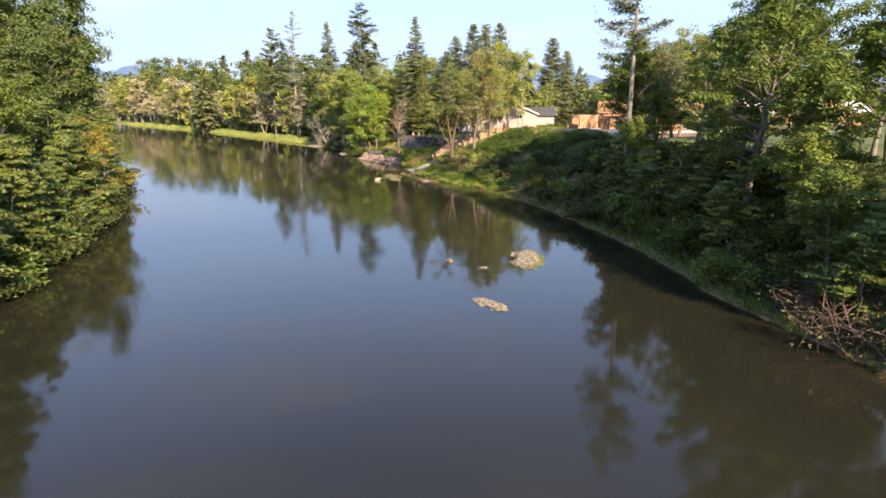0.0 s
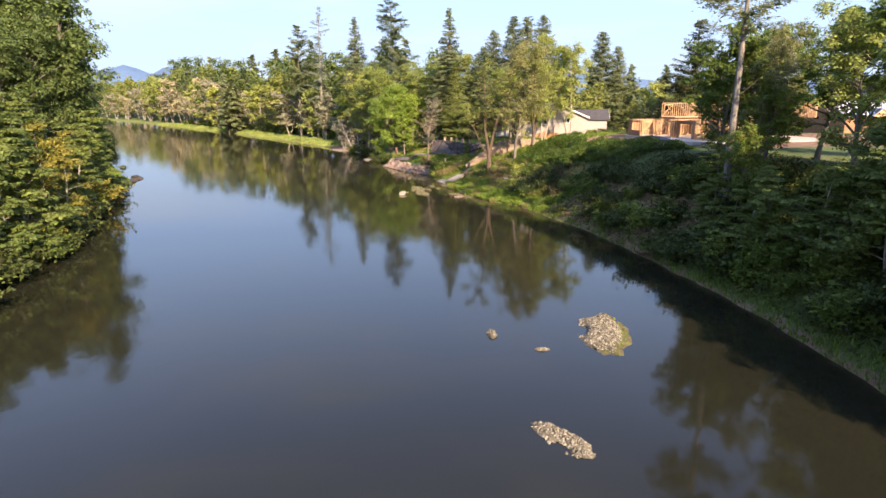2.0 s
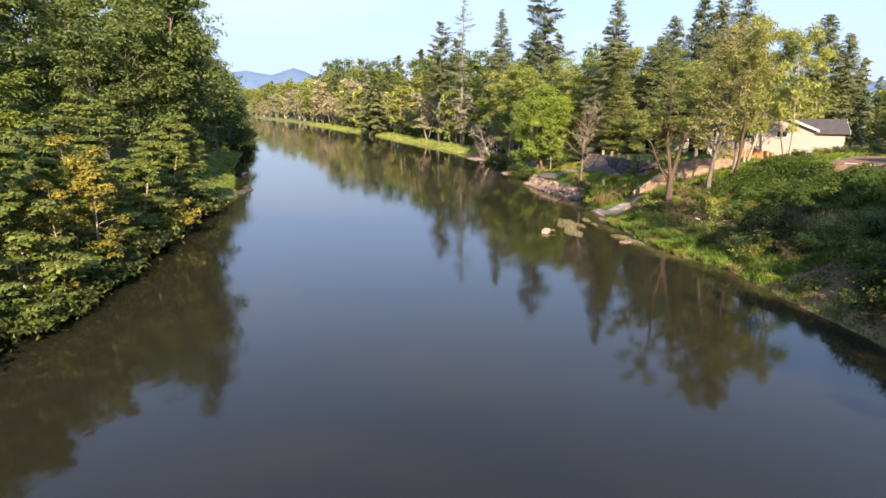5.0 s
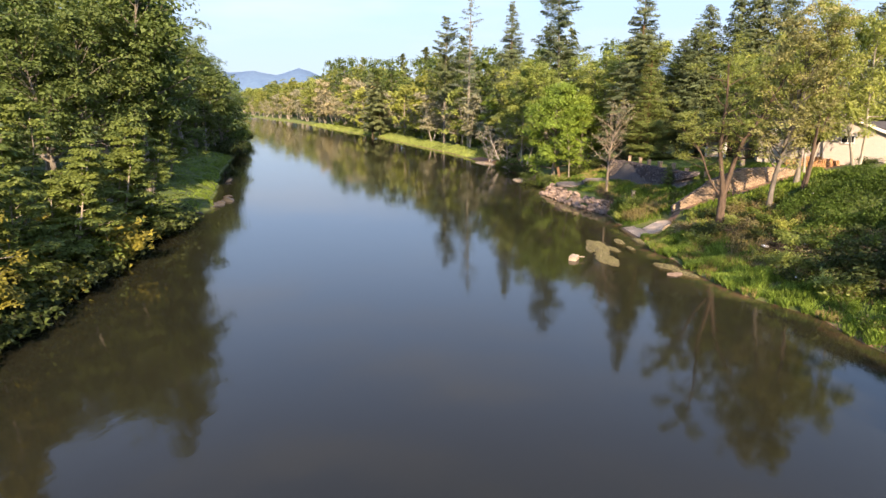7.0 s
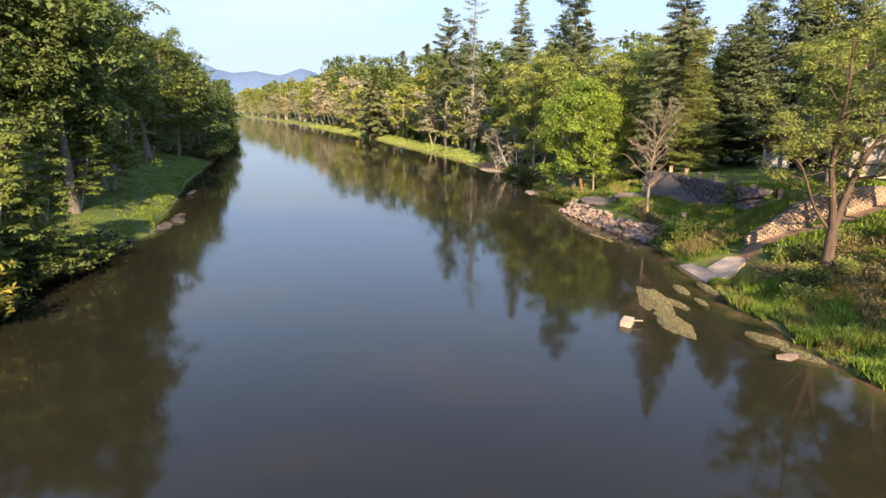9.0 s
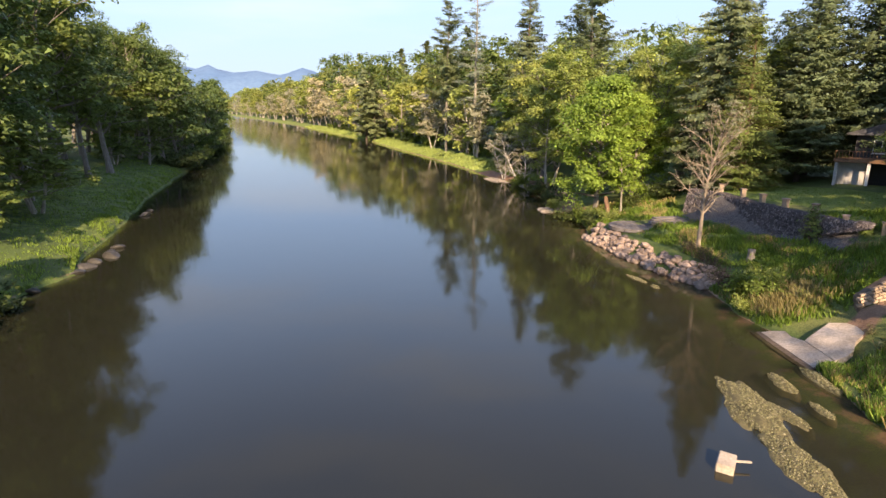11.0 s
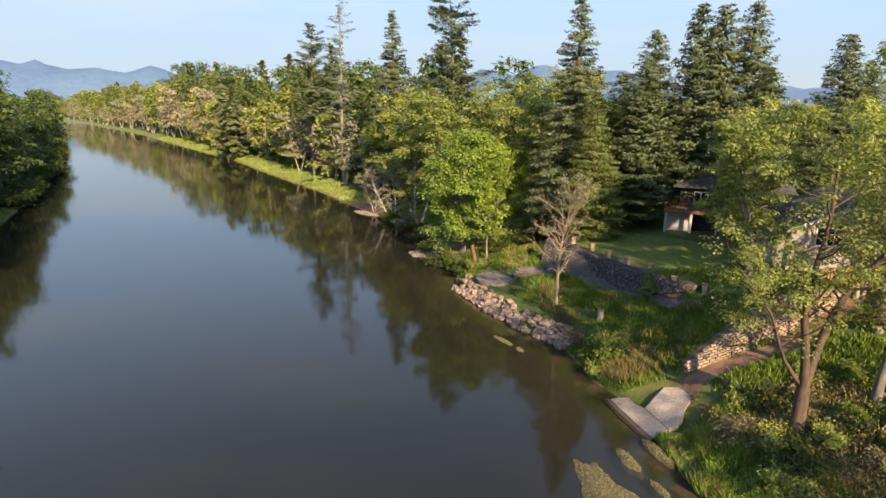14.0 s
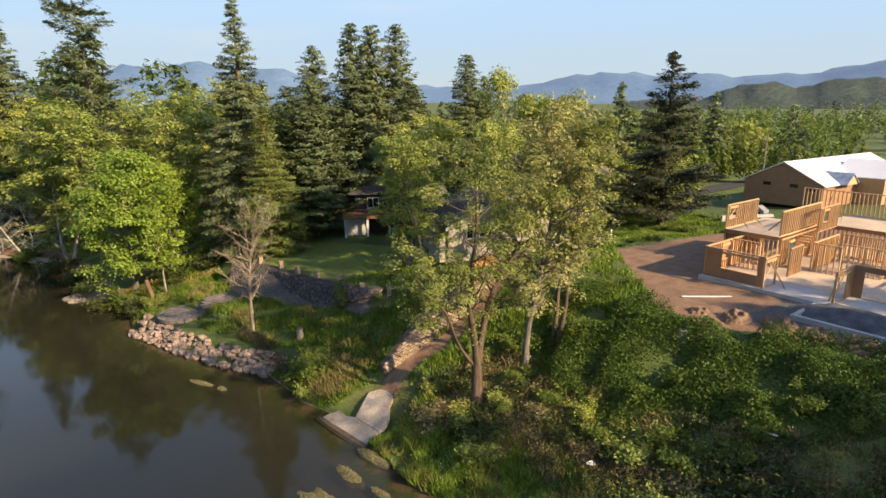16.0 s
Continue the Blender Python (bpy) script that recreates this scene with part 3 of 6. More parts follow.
tree_kind("alder", "alder_tree", "leafy alder with several pale stems at the water", B_PALE, M_ALDER_DARK, broadleaf(1, 15, 0.22, 0.16, 4.8, 14500, 0.33, 3, 60, 0.85, 0.62, 0.3, "cone", 5, vert=0.28))
tree_kind("alder_b", "alder_tree", "leafy alder with layered boughs at the water", B_PALE, M_ALDER_DARK, broadleaf(2, 14, 0.2, 0.12, 4.6, 14500, 0.33, 2, 54, 0.85, 0.62, 0.22, "cone", 5, vert=0.28))
tree_kind("maple", "maple_tree", "big-leaved maple in fresh green leaf", B_GREY, M_MAPLE, broadleaf(3, 17, 0.3, 0.3, 5.2, 13500, 0.35, 1, 30, 1.15, 0.4, 0.5, "round", 5))
tree_kind("tall", "cottonwood_tree", "tall green cottonwood with a dense crown", B_GREY, M_DEEP, broadleaf(4, 26, 0.45, 0.3, 7.0, 11500, 0.45, 1, 36, 1.6, 0.4, 0.55, "round", 5))
tree_kind("tall_b", "cottonwood_tree", "tall green cottonwood with a broad crown", B_GREY, M_DEEP, broadleaf(5, 25, 0.42, 0.3, 6.5, 11500, 0.45, 1, 34, 1.6, 0.4, 0.55, "round", 5))
tree_kind("oak", "oak_tree", "oak in thin yellow-green spring leaf", B_GREY, M_OAK, broadleaf(6, 17, 0.32, 0.25, 6.0, 16500, 0.25, 1, 30, 1.0, 0.45, 0.6, "vase", 6, 0.5))
tree_kind("oak_b", "oak_tree", "oak with pale limbs and olive-yellow leaf", B_PALE, M_OAK, broadleaf(7, 16, 0.3, 0.22, 5.6, 15500, 0.25, 2, 32, 1.0, 0.45, 0.6, "vase", 6, 0.5))
tree_kind("bright", "maple_tree", "rounded maple in bright green leaf", B_GREY, M_BRIGHT, broadleaf(8, 12, 0.25, 0.1, 5.0, 26000, 0.25, 1, 34, 1.1, 0.4, 0.35, "round", 5))
tree_kind("buds", "budding_tree", "bare-limbed tree with pale tan buds", B_TWIG, M_BUDS, broadleaf(9, 15, 0.22, 0.2, 4.6, 6300, 0.28, 1, 34, 0.9, 0.4, 0.7, "vase", 7, 0.6))
tree_kind("bare", "bare_tree", "small leafless tree with pale twigs", B_TWIG, M_BUDS, broadleaf(10, 9, 0.15, 0.3, 3.0, 1100, 0.11, 1, 40, 0.4, 0.4, 0.6, "vase", 13, 0.6))
tree_kind("oak_near", "oak_tree", "forked oak with airy yellow-green spring leaf", B_OAK, M_OAK_NEAR, broadleaf(31, 18, 0.45, 0.3, 5.2, 21000, 0.17, 3, 57, 0.75, 0.45, 0.35, "round", 7, 0.35, fork=(3.3, ((-0.2, 0.0, 1), 15.5, 0.30), ((0.36, -0.15, 1), 14.5, 0.32), ((-0.6, 0.25, 1), 10.5, 0.15))))
tree_kind("buds_near", "budding_tree", "tall slim tree with fine tan buds and twigs", B_GREY, M_TANBUD, broadleaf(32, 15, 0.2, 0.24, 4.4, 22000, 0.15, 1, 44, 0.6, 0.4, 0.7, "round", 9, 0.7))
tree_kind("oak_slim", "oak_tree", "slim forked oak with olive-yellow leaf", B_OAK, M_OAK_NEAR, broadleaf(33, 18, 0.36, 0.42, 4.4, 15000, 0.18, 2, 40, 0.75, 0.4, 0.6, "vase", 7, 0.4))
tree_kind("thin", "slender_tree", "slender tree with a pale trunk and airy leaf", B_PALE, M_BRIGHT, broadleaf(11, 13, 0.13, 0.3, 2.6, 5200, 0.30, 1, 24, 0.8, 0.4, 0.5, "round", 5))
tree_kind("far", "riverside_tree", "riverside tree in mixed spring leaf", B_WHITE, M_ALDER, broadleaf(12, 18, 0.3, 0.08, 5.8, 2200, 0.78, 1, 22, 1.3, 0.4, 0.6, "round", 4, lite=True))
tree_kind("far_pale", "riverside_tree", "pale budding riverside tree with leaning trunk", B_WHITE, M_BUDS, broadleaf(13, 16, 0.28, 0.26, 5.2, 1600, 0.72, 2, 24, 1.2, 0.4, 0.7, "vase", 5, 0.7, lite=True))
tree_kind("far_tan", "riverside_tree", "tan twiggy riverside tree just coming into bud", B_WHITE, M_BUDS, broadleaf(16, 14, 0.28, 0.24, 5.0, 1700, 0.6, 3, 27, 1.0, 0.4, 0.7, "vase", 5, 0.6, lite=True))
tree_kind("far_oak", "riverside_tree", "yellow-green riverside tree in spring leaf", B_WHITE, M_OAK, broadleaf(14, 17, 0.3, 0.08, 5.8, 2200, 0.78, 1, 24, 1.3, 0.4, 0.6, "round", 4, lite=True))
tree_kind("far_deep", "riverside_tree", "dark green riverside tree with dense crown", B_GREY, M_DEEP, broadleaf(15, 20, 0.3, 0.06, 6.2, 2200, 0.78, 1, 24, 1.5, 0.4, 0.5, "round", 4, lite=True))
tree_kind("spruce", "spruce_tree", "tall spruce with layered drooping boughs", B_RED, M_NEEDLE, conifer(21, 34, 0.45, 0.04, 8.2, 64000, 0.42, 36, 0.42, 0.92, 0.25, 0.0, 10))
tree_kind("fir", "fir_tree", "dense narrow dark green fir", B_DARK, M_NEEDLE, conifer(22, 30, 0.4, 0.05, 6.2, 26000, 0.54, 42, 0.1, 0.6, 0.3, 0.0, 9))
tree_kind("cedar", "cedar_tree", "dense cone-shaped yellow-green cedar", B_RED, M_CEDAR, conifer(23, 17, 0.3, 0.02, 3.9, 36000, 0.21, 50, 0.15, 0.85, 0.18, 0.0, 9))
tree_kind("pine", "pine_tree", "tall pine with an open tufted crown", B_GREY, M_NEEDLE, conifer(24, 38, 0.42, 0.34, 5.4, 19000, 0.44, 17, 0.05, 0.42, 0.6, 0.0, 7))
tree_kind("pine_pale", "pine_tree", "tall thin pine with sparse pale needles", B_PALE, M_NEEDLE_PALE, conifer(25, 39, 0.4, 0.28, 4.4, 10000, 0.34, 22, 0.2, 0.55, 0.6, 0.3, 6))
tree_kind("pine_near", "pine_tree", "tall straight pine with a high open crown", B_GREY, M_NEEDLE, conifer(34, 33, 0.38, 0.5, 4.4, 9000, 0.34, 14, 0.05, 0.4, 0.6, 0.2, 5))
tree_kind("dark_pine", "pine_tree", "broad dark pine with ragged boughs", B_DARK, M_NEEDLE_DARK, conifer(26, 24, 0.5, 0.05, 7.8, 34000, 0.42, 22, 0.2, 0.75, 0.5, 0.0, 8))
tree_kind("far_fir", "fir_tree", "distant dark fir among the riverside woods", B_DARK, M_NEEDLE, conifer(27, 24, 0.3, 0.08, 4.6, 2600, 1.25, 26, 0.3, 0.7, 0.3, 0.0, 5, lite=True))

tree_kind("yellow", "alder_tree", "slim tree in yellow-green spring leaf on the bank", B_PALE, M_YELLOW, broadleaf(61, 14, 0.15, 0.2, 2.7, 6500, 0.25, 2, 28, 0.8, 0.45, 0.6, "round", 4))

tree_kind("bare_pale", "bare_tree", "leafless tree with spreading bleached limbs", bark_mat("bleached_bark", (0.56, 0.51, 0.44)), M_BUDS, broadleaf(62, 11, 0.2, 0.1, 5.0, 2600, 0.13, 2, 46, 0.6, 0.4, 0.6, "vase", 12, 0.6))

tree_kind("maple_near", "maple_tree", "tall leafy maple on the shaded bank", B_GREY, M_MAPLE, broadleaf(63, 22, 0.34, 0.22, 6.2, 34000, 0.25, 1, 40, 1.0, 0.4, 0.45, "round", 5))

rnd = random.Random(4)

# single trees: kind, x, y, height scale, width
for key, x, y, s, sx in (
    ("pine", -75.6, 265, 1.22, 1.0), ("pine_pale", -62, 250, 1.3, 1.0), ("spruce", -43.2, 229, 1.26, .95), ("pine", -27.5, 215, 1.22, 1.15),
    ("spruce", -7.5, 171, .98, 1.0), ("fir", 8.5, 173, 1.0, .95), ("fir", 11.9, 175, 1.0, .95), ("fir", 16.5, 176, 1.02, 1.0), ("fir", 4, 177, .9, 1.1),
    ("fir", 0.5, 178, .72, 1.3), ("fir", 21, 182, .75, 1.2),
    ("fir", 33.7, 183, .9, 1.15), ("fir", 38.7, 186, .78, 1.1), ("cedar", -5.6, 164, 1.12, 1.15), ("dark_pine", 46, 148, 1.02, 1.0),
    ("buds_near", 6.5, 124, 1.32, 1.0), ("oak_slim", 9.2, 124, 1.1, .85), ("oak", 10.5, 131, 1.0, .8), ("bare", -11.4, 147.6, 1.6, .85), ("thin", -19.2, 168, .95, 1.1),
    ("bright", -22.8, 172, 1.45, .92), ("bright", -18, 175.5, 1.15, 1.0), ("bare_pale", -40, 205.5, 1.1, 1.15), ("bare_pale", -45, 212, .9, 1.0), ("oak", -26, 190, 1.42, 1.1), ("oak_b", -33, 197, 1.4, 1.05), ("bright", -46, 233, 1.6, 1.0),
    ("oak", -34, 214, .95, 1), ("fir", 14, 163, .7, 1.2), ("fir", 1.5, 170, .75, 1.2), ("oak", 8.5, 158, .72, .9), ("oak", 7.8, 150.5, 1.0, 1), ("oak", 7.0, 144.8, .9, .95), ("oak_b", 18.4, 137.6, 1.35, .7), ("oak_b", 13.2, 138.2, 1.2, .65), ("oak", -17, 181, 1.25, 1.05), ("oak", -11, 186, 1.42, 1.1), ("oak_b", -2, 183, 1.3, 1.1),
    ("oak", -20, 194, 1.45, 1.1), ("oak", -36, 208, 1.4, 1.1), ("oak_b", -38, 221, 1.3, 1), ("buds", -37.5, 212, .8, 1.1), ("oak", -41, 218, 1.5, 1.1), ("far_fir", 28, 200, .9, 1.2),
    ("far", -91, 292, 1.5, 1.0), ("far_fir", -137, 334, 1.35, 1.2), ("far_fir", -131, 330, 1.2, 1.2),
):
    plant(key, x, y, s, sx=sx)
plant("oak_near", 1.8, 123.6, 1.0, 12)
plant("yellow", -48.2, 79.5, 1.05)
plant("yellow", -45.0, 73.2, .8)
# right bank, close trees, some of them added only for their shade
for key, x, y, s, sx in (
    ("pine_near", 22.8, 71.8, 1.0, 1.0), ("maple_near", 27.2, 50.8, 1.0, .9), ("maple", 25.5, 81, .85, .95), ("buds", 32, 85.6, .85, .8), ("buds_near", 27.6, 75.2, .9, .75), ("alder", 22.2, 66.8, .56, 1.1), ("alder_b", 21.2, 70.2, .5, 1.1), ("maple", 23.6, 68.6, .5, 1.0),
    ("maple", 29, 43, .7, 1.1), ("maple", 25.8, 36.5, .5, 1.1), ("alder", 24.6, 58.1, .78, 1.0), ("alder_b", 22.6, 63, .6, 1.1), ("maple", 33, 60, .95, 1.0), ("maple", 26.5, 40, .55, 1),
    ("maple", 37, 48, .85, 1), ("alder", 26, 54, .85, 1), ("alder_b", 24, 46, .62, 1.1), ("maple", 43, 58, .8, 1),
    # the maples at y 82-99 are added to darken the slope with shadow
    # unseen trees at x 29-35, y 20-36 are added to shade the bank
    ("maple", 36, 70, .95, 1), ("alder_b", 26, 34, .6, 1.2), ("maple", 29, 28, .62, 1.1), ("maple", 31.5, 33, .66, 1.1), ("maple", 33.5, 25, .55, 1.1), ("maple", 35, 36, .75, 1), ("alder", 31, 20, .6, 1), ("maple", 28, 87, .62, .9), ("maple", 30, 82, .72, .9), ("maple", 36, 92, .8, 1), ("maple", 40, 99, .75, 1), ("maple", 34, 97, .7, .9), ("maple", 26.5, 74, .55, .9), ("maple", 34, 78, .8, 1), ("alder", 24, 75, .5, 1.2),
    ("maple", 46, 76, .9, 1), ("oak", 29, 64, .9, .9),
):
    plant(key, x, y, s, sx=sx)
# left bank: a first row of alders, tall trees behind
y = 22.0
while y < 112:
    d = rnd.uniform(.2, 2.2)
    plant(rnd.choice(["alder", "alder_b"]), shore_l(y) - d, y, rnd.uniform(.8, 1.05))
    y += rnd.uniform(4.5, 6.5)
y = 10.0
while y < 128:
    plant(rnd.choice(["tall", "tall_b", "alder", "maple"]), shore_l(y) - rnd.uniform(9, 14), y, rnd.uniform(.85, 1.1))
    plant(rnd.choice(["tall", "tall_b"]), shore_l(y + 4) - rnd.uniform(18, 28), y + 4, rnd.uniform(1.0, 1.25))
    y += rnd.uniform(8, 10)
for x_, y_, s_ in ((-77.5, 119, 1.05), (-80.5, 127, 1.1), (-75.5, 112, .95), (-87, 133, 1.05), (-95, 143, 1.0)):
    plant("tall", x_, y_, s_, sx=.85)
y = 124.0
while y < 240:
    plant(rnd.choice(["tall", "tall_b", "alder", "tall"]), shore_l(y) - rnd.uniform(9, 20), y, rnd.uniform(.85, 1.25) * (1.15 if y < 175 else 1), sx=rnd.uniform(.85, 1.2))
    plant(rnd.choice(["tall", "tall_b", "far_deep"]), shore_l(y) - rnd.uniform(26, 42), y + 3, rnd.uniform(1.05, 1.35))
    y += rnd.uniform(7, 10)
y = 196.0
while y < 700:
    plant(rnd.choice(["far_deep", "far", "far_deep"]), shore_l(y) - (rnd.uniform(4, 9) if y < 330 else rnd.uniform(1, 6)), y, rnd.uniform(.7, 1.2) * (1.0 if y < 300 else 1.3))
    plant(rnd.choice(["far_deep", "far"]), shore_l(y) - rnd.uniform(12, 26), y, rnd.uniform(.9, 1.2))
    y += rnd.uniform(7, 10) * (1 + max(0, y - 250) / 300)
# right bank upstream, the woods growing taller with distance
def tall_far(y):
    return 1.0 if y < 240 else 1.2 + min(0.55, (y - 240) / 200 * 0.55)


y = 224.0
while y < 1000:
    plant(rnd.choice(["far_pale", "far_oak", "far_tan", "far", "far_pale", "far_tan"]), shore_r(y) + rnd.uniform(9, 18), y, rnd.uniform(.85, 1.15) * tall_far(y))
    plant(rnd.choice(["far_oak", "far", "far_deep", "far_oak", "far_tan"]), shore_r(y) + rnd.uniform(20, 32), y + 3, rnd.uniform(1.0, 1.35) * tall_far(y))
    plant(rnd.choice(["far_deep", "far_fir", "far", "far", "far_oak"]), shore_r(y) + rnd.uniform(36, 56), y + 6, rnd.uniform(1.0, 1.3) * tall_far(y))
    y += rnd.uniform(6, 9) * (1 + max(0, y - 260) / 250)
# woods behind the houses
for i in range(120):
    x, y = rnd.uniform(-40, 120), rnd.uniform(184, 300)
    if x < shore_r(y) + 34:
        continue
    plant(rnd.choice(["far_fir", "far_fir", "far_oak", "far_deep", "far", "far_oak"]), x, y, rnd.uniform(.65, 1.0))
for x, y, s in ((52, 158, .5), (57, 156, .62), (49, 160, .7), (41, 160, .55), (36, 158, .45), (62, 170, .7), (70, 172, .65), (55, 175, .8), (78, 178, .6), (47, 176, .8), (30, 170, .7), (26, 166, .6)):
    plant(rnd.choice(["far_oak", "far", "far_deep"]), x, y, s)
plant("fir", 40, 151, .3, sx=1.5)
plant("fir", 37.5, 152, .26, sx=1.5)


def woods(name, spots, mat_, size, count, seed, tall=1.0):
    """Far woods: many crowns of large leaf clumps in one mesh."""
    rng = np.random.default_rng(seed)
    C = []
    for x, y, h, r in spots:
        z = ground_z(x, y)
        a = rng.normal(size=(count, 3))
        a /= np.linalg.norm(a, axis=1, keepdims=True)
        a *= rng.uniform(0.55, 1.0, (count, 1))
        a[:, 2] = a[:, 2] * 0.5 + 0.55
        taper = np.where(tall > 1, 1.25 - a[:, 2:3], 1.0)
        C.append(np.concatenate([a[:, :2] * r * taper, a[:, 2:3] * h], 1) + (x, y, z))
    V_, Q_ = leaves(rng, np.concatenate(C), size, 0.35, 0.7)
    return tagged(new(name, mesh_np(name, V_, Q_, mat_)), "distant mixed woods across the valley", "woods", kind="stuff")


def spots(k, x0, x1, y0, y1, h0, h1):
    out = []
    while len(out) < k:
        x, y = rnd.uniform(x0, x1), rnd.uniform(y0, y1)
        if shore_l(y) - 45 < x < shore_r(y) + 50:
            continue
        h = rnd.uniform(h0, h1)
        out.append((x, y, h, h * rnd.uniform(0.25, 0.4)))
    return out


woods("woods", spots(300, 60, 520, 190, 700, 8, 17), M_DEEP, 1.3, 150, 31)
woods("woods", spots(200, 60, 520, 200, 700, 10, 20), M_NEEDLE, 1.3, 140, 32, 2.0)
woods("woods", spots(220, 40, 420, 260, 700, 8, 15), M_ALDER_DARK, 1.3, 130, 33)
woods("woods", spots(260, -420, -40, 300, 900, 10, 20), M_DEEP, 2.2, 80, 34)
woods("woods", spots(200, -900, -300, 500, 1300, 10, 20), M_OAK, 2.8, 60, 35)
woods("woods", spots(140, -500, -130, 120, 500, 14, 24), M_DEEP, 2.4, 80, 36)
woods("woods", spots(110, 84, 260, -40, 120, 10, 18), M_DEEP, 3.2, 40, 37)
woods("woods", spots(120, -260, -70, -200, 20, 12, 24), M_DEEP, 3.2, 40, 38)

woods("woods", [(84 + i * 2.6, 176 + i * 1.1 + rnd.uniform(-1, 1), rnd.uniform(7, 9.5), 2.2) for i in range(26)], M_ALDER_DARK, .8, 300, 41, 2.0)
woods("woods", [(60 + rnd.uniform(0, 130), 196 + rnd.uniform(0, 60), rnd.uniform(8, 15), rnd.uniform(2.5, 4.5)) for i in range(70)], M_MAPLE, 1.0, 200, 42)
woods("woods", [(52 + rnd.uniform(0, 140), 186 + rnd.uniform(0, 80), rnd.uniform(10, 18), rnd.uniform(2.5, 4)) for i in range(50)], M_NEEDLE, 1.2, 170, 43, 2.0)
woods("woods", [(92 + i * 1.5 + rnd.uniform(-.6, .6), 188 - i * 1.75, rnd.uniform(7.5, 10), 1.9) for i in range(17)], M_ALDER_DARK, .7, 330, 44, 2.0)
# hills: a wooded ridge, then mountains far behind in painted haze blue
m, n, l, p = mat("wooded_hill")
a1, a2 = noise_node(n, l, 0.012, 5), noise_node(n, l, 0.11, 4, 0.7)
c1 = ramp(n, l, a1.outputs[0], [(0.35, (0.030, 0.048, 0.042)), (0.65, (0.045, 0.065, 0.052))]).outputs[0]
l.new(mix(n, l, c1, ramp(n, l, a2.outputs[0], [(0.38, (0.35, 0.4, 0.45)), (0.62, (1.6, 1.6, 1.4))]).outputs[0], 1.0, "MULTIPLY"), p.inputs["Base Color"])
p.inputs["Roughness"].default_value = 1.0
bump(n, l, p, a2.outputs[0], 1.0, 6.0)
M_HILL = m
# the haze of distance is put into the mountains' bluish base colour
m, n, l, p = mat("haze_blue_mountain")
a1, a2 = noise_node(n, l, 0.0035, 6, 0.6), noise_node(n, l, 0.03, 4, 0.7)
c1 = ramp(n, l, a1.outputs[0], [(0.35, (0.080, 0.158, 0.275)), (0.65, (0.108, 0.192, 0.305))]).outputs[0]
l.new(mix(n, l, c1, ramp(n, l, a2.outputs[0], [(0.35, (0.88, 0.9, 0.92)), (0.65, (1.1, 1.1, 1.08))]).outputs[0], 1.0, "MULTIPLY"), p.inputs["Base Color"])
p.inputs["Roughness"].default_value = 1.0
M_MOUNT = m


def ridge(name, dist, peaks, base, mat_, seed, depth=600.0, label=""):
    """A range of hills seen from the river: peaks are (bearing in degrees left of +y, height, half width in degrees)."""
    V_, nb, nd = [], 150, 9
    b0, b1 = min(q[0] for q in peaks) - 12, max(q[0] for q in peaks) + 12
    for i in range(nb):
        b = b0 + (b1 - b0) * i / (nb - 1)
        h = base + max(hh * math.exp(-((b - bb) / ww) ** 2) for bb, hh, ww in peaks)
        h *= 1 + 0.08 * noise.noise((b * 0.35, seed, 0)) + 0.06 * noise.noise((b * 1.3, seed, 4))
        for j in range(nd):
            k = j / (nd - 1)
            r = dist + depth * (k - 0.5)
            hh = h * math.sin(min(1, k * 1.35) * math.pi / 2) * (1 + 0.12 * noise.noise((b * 0.8, k * 4, seed)))
            V_.append((-math.sin(radians(b)) * r - 10, math.cos(radians(b)) * r + 60, hh - 5))
    i, j = np.meshgrid(np.arange(nb - 1), np.arange(nd - 1), indexing="ij")
    q0 = (i * nd + j).ravel()
    return tagged(new(name, mesh_np(name, V_, np.stack([q0, q0 + 1, q0 + nd + 1, q0 + nd], 1), mat_, True)), label, "backdrop", kind="structure")


ridge("backdrop_mountains", 4000, [(41, 130, 5), (36, 100, 5), (31.5, 118, 3.5), (27.5, 112, 3.5), (18, 50, 6), (1, 125, 5), (-3.7, 165, 4), (-10, 125, 5), (-20, 30, 5), (-41.5, 90, 6), (-48, 78, 5), (-56, 55, 6), (-63, 110, 6), (50, 130, 9), (64, 100, 10)], 140, M_MOUNT, 3, 900, "forested mountains on the horizon, distance haze painted in blue")
ridge("backdrop_hills", 1500, [(-36, 14, 6), (-46, 30, 6), (-53.5, 66, 5), (-60, 70, 7), (-70, 80, 10)], 10, M_HILL, 8, 700, "dark wooded hill beyond the valley")
# ---- building materials ----
M_CREAM = rough_mat("cream_siding", (0.45, 0.40, 0.36), 0.75, 1.2, 0.08, 0.25, 0.02, 6.0, (0.3, 0.3, 14))
M_TRIM = rough_mat("white_trim", (0.75, 0.73, 0.69), 0.6, 2.0, 0.06, 0.1, 0.01)
M_SHINGLE = rough_mat("grey_shingles", (0.075, 0.072, 0.075), 0.9, 1.5, 0.25, 0.6, 0.04, 9.0)
M_SHINGLE_TAN = rough_mat("tan_shingles", (0.26, 0.20, 0.16), 0.9, 1.5, 0.2, 0.6, 0.04, 9.0)
M_DARKWALL = rough_mat("dark_siding", (0.050, 0.048, 0.050), 0.8, 1.0, 0.2)
M_LUMBER = rough_mat("framing_lumber", (0.57, 0.345, 0.175), 0.7, 3.0, 0.14, 0.2, 0.01, 22.0, (1, 1, 0.15), per_object=0.18)
M_PLY = rough_mat("sheathing_board", (0.35, 0.185, 0.098), 0.8, 0.7, 0.14, 0.2, 0.01, 16.0)
M_PLYFLOOR = rough_mat("subfloor_board", (0.60, 0.46, 0.33), 0.8, 0.5, 0.16, 0.15, 0.01, 9.0)
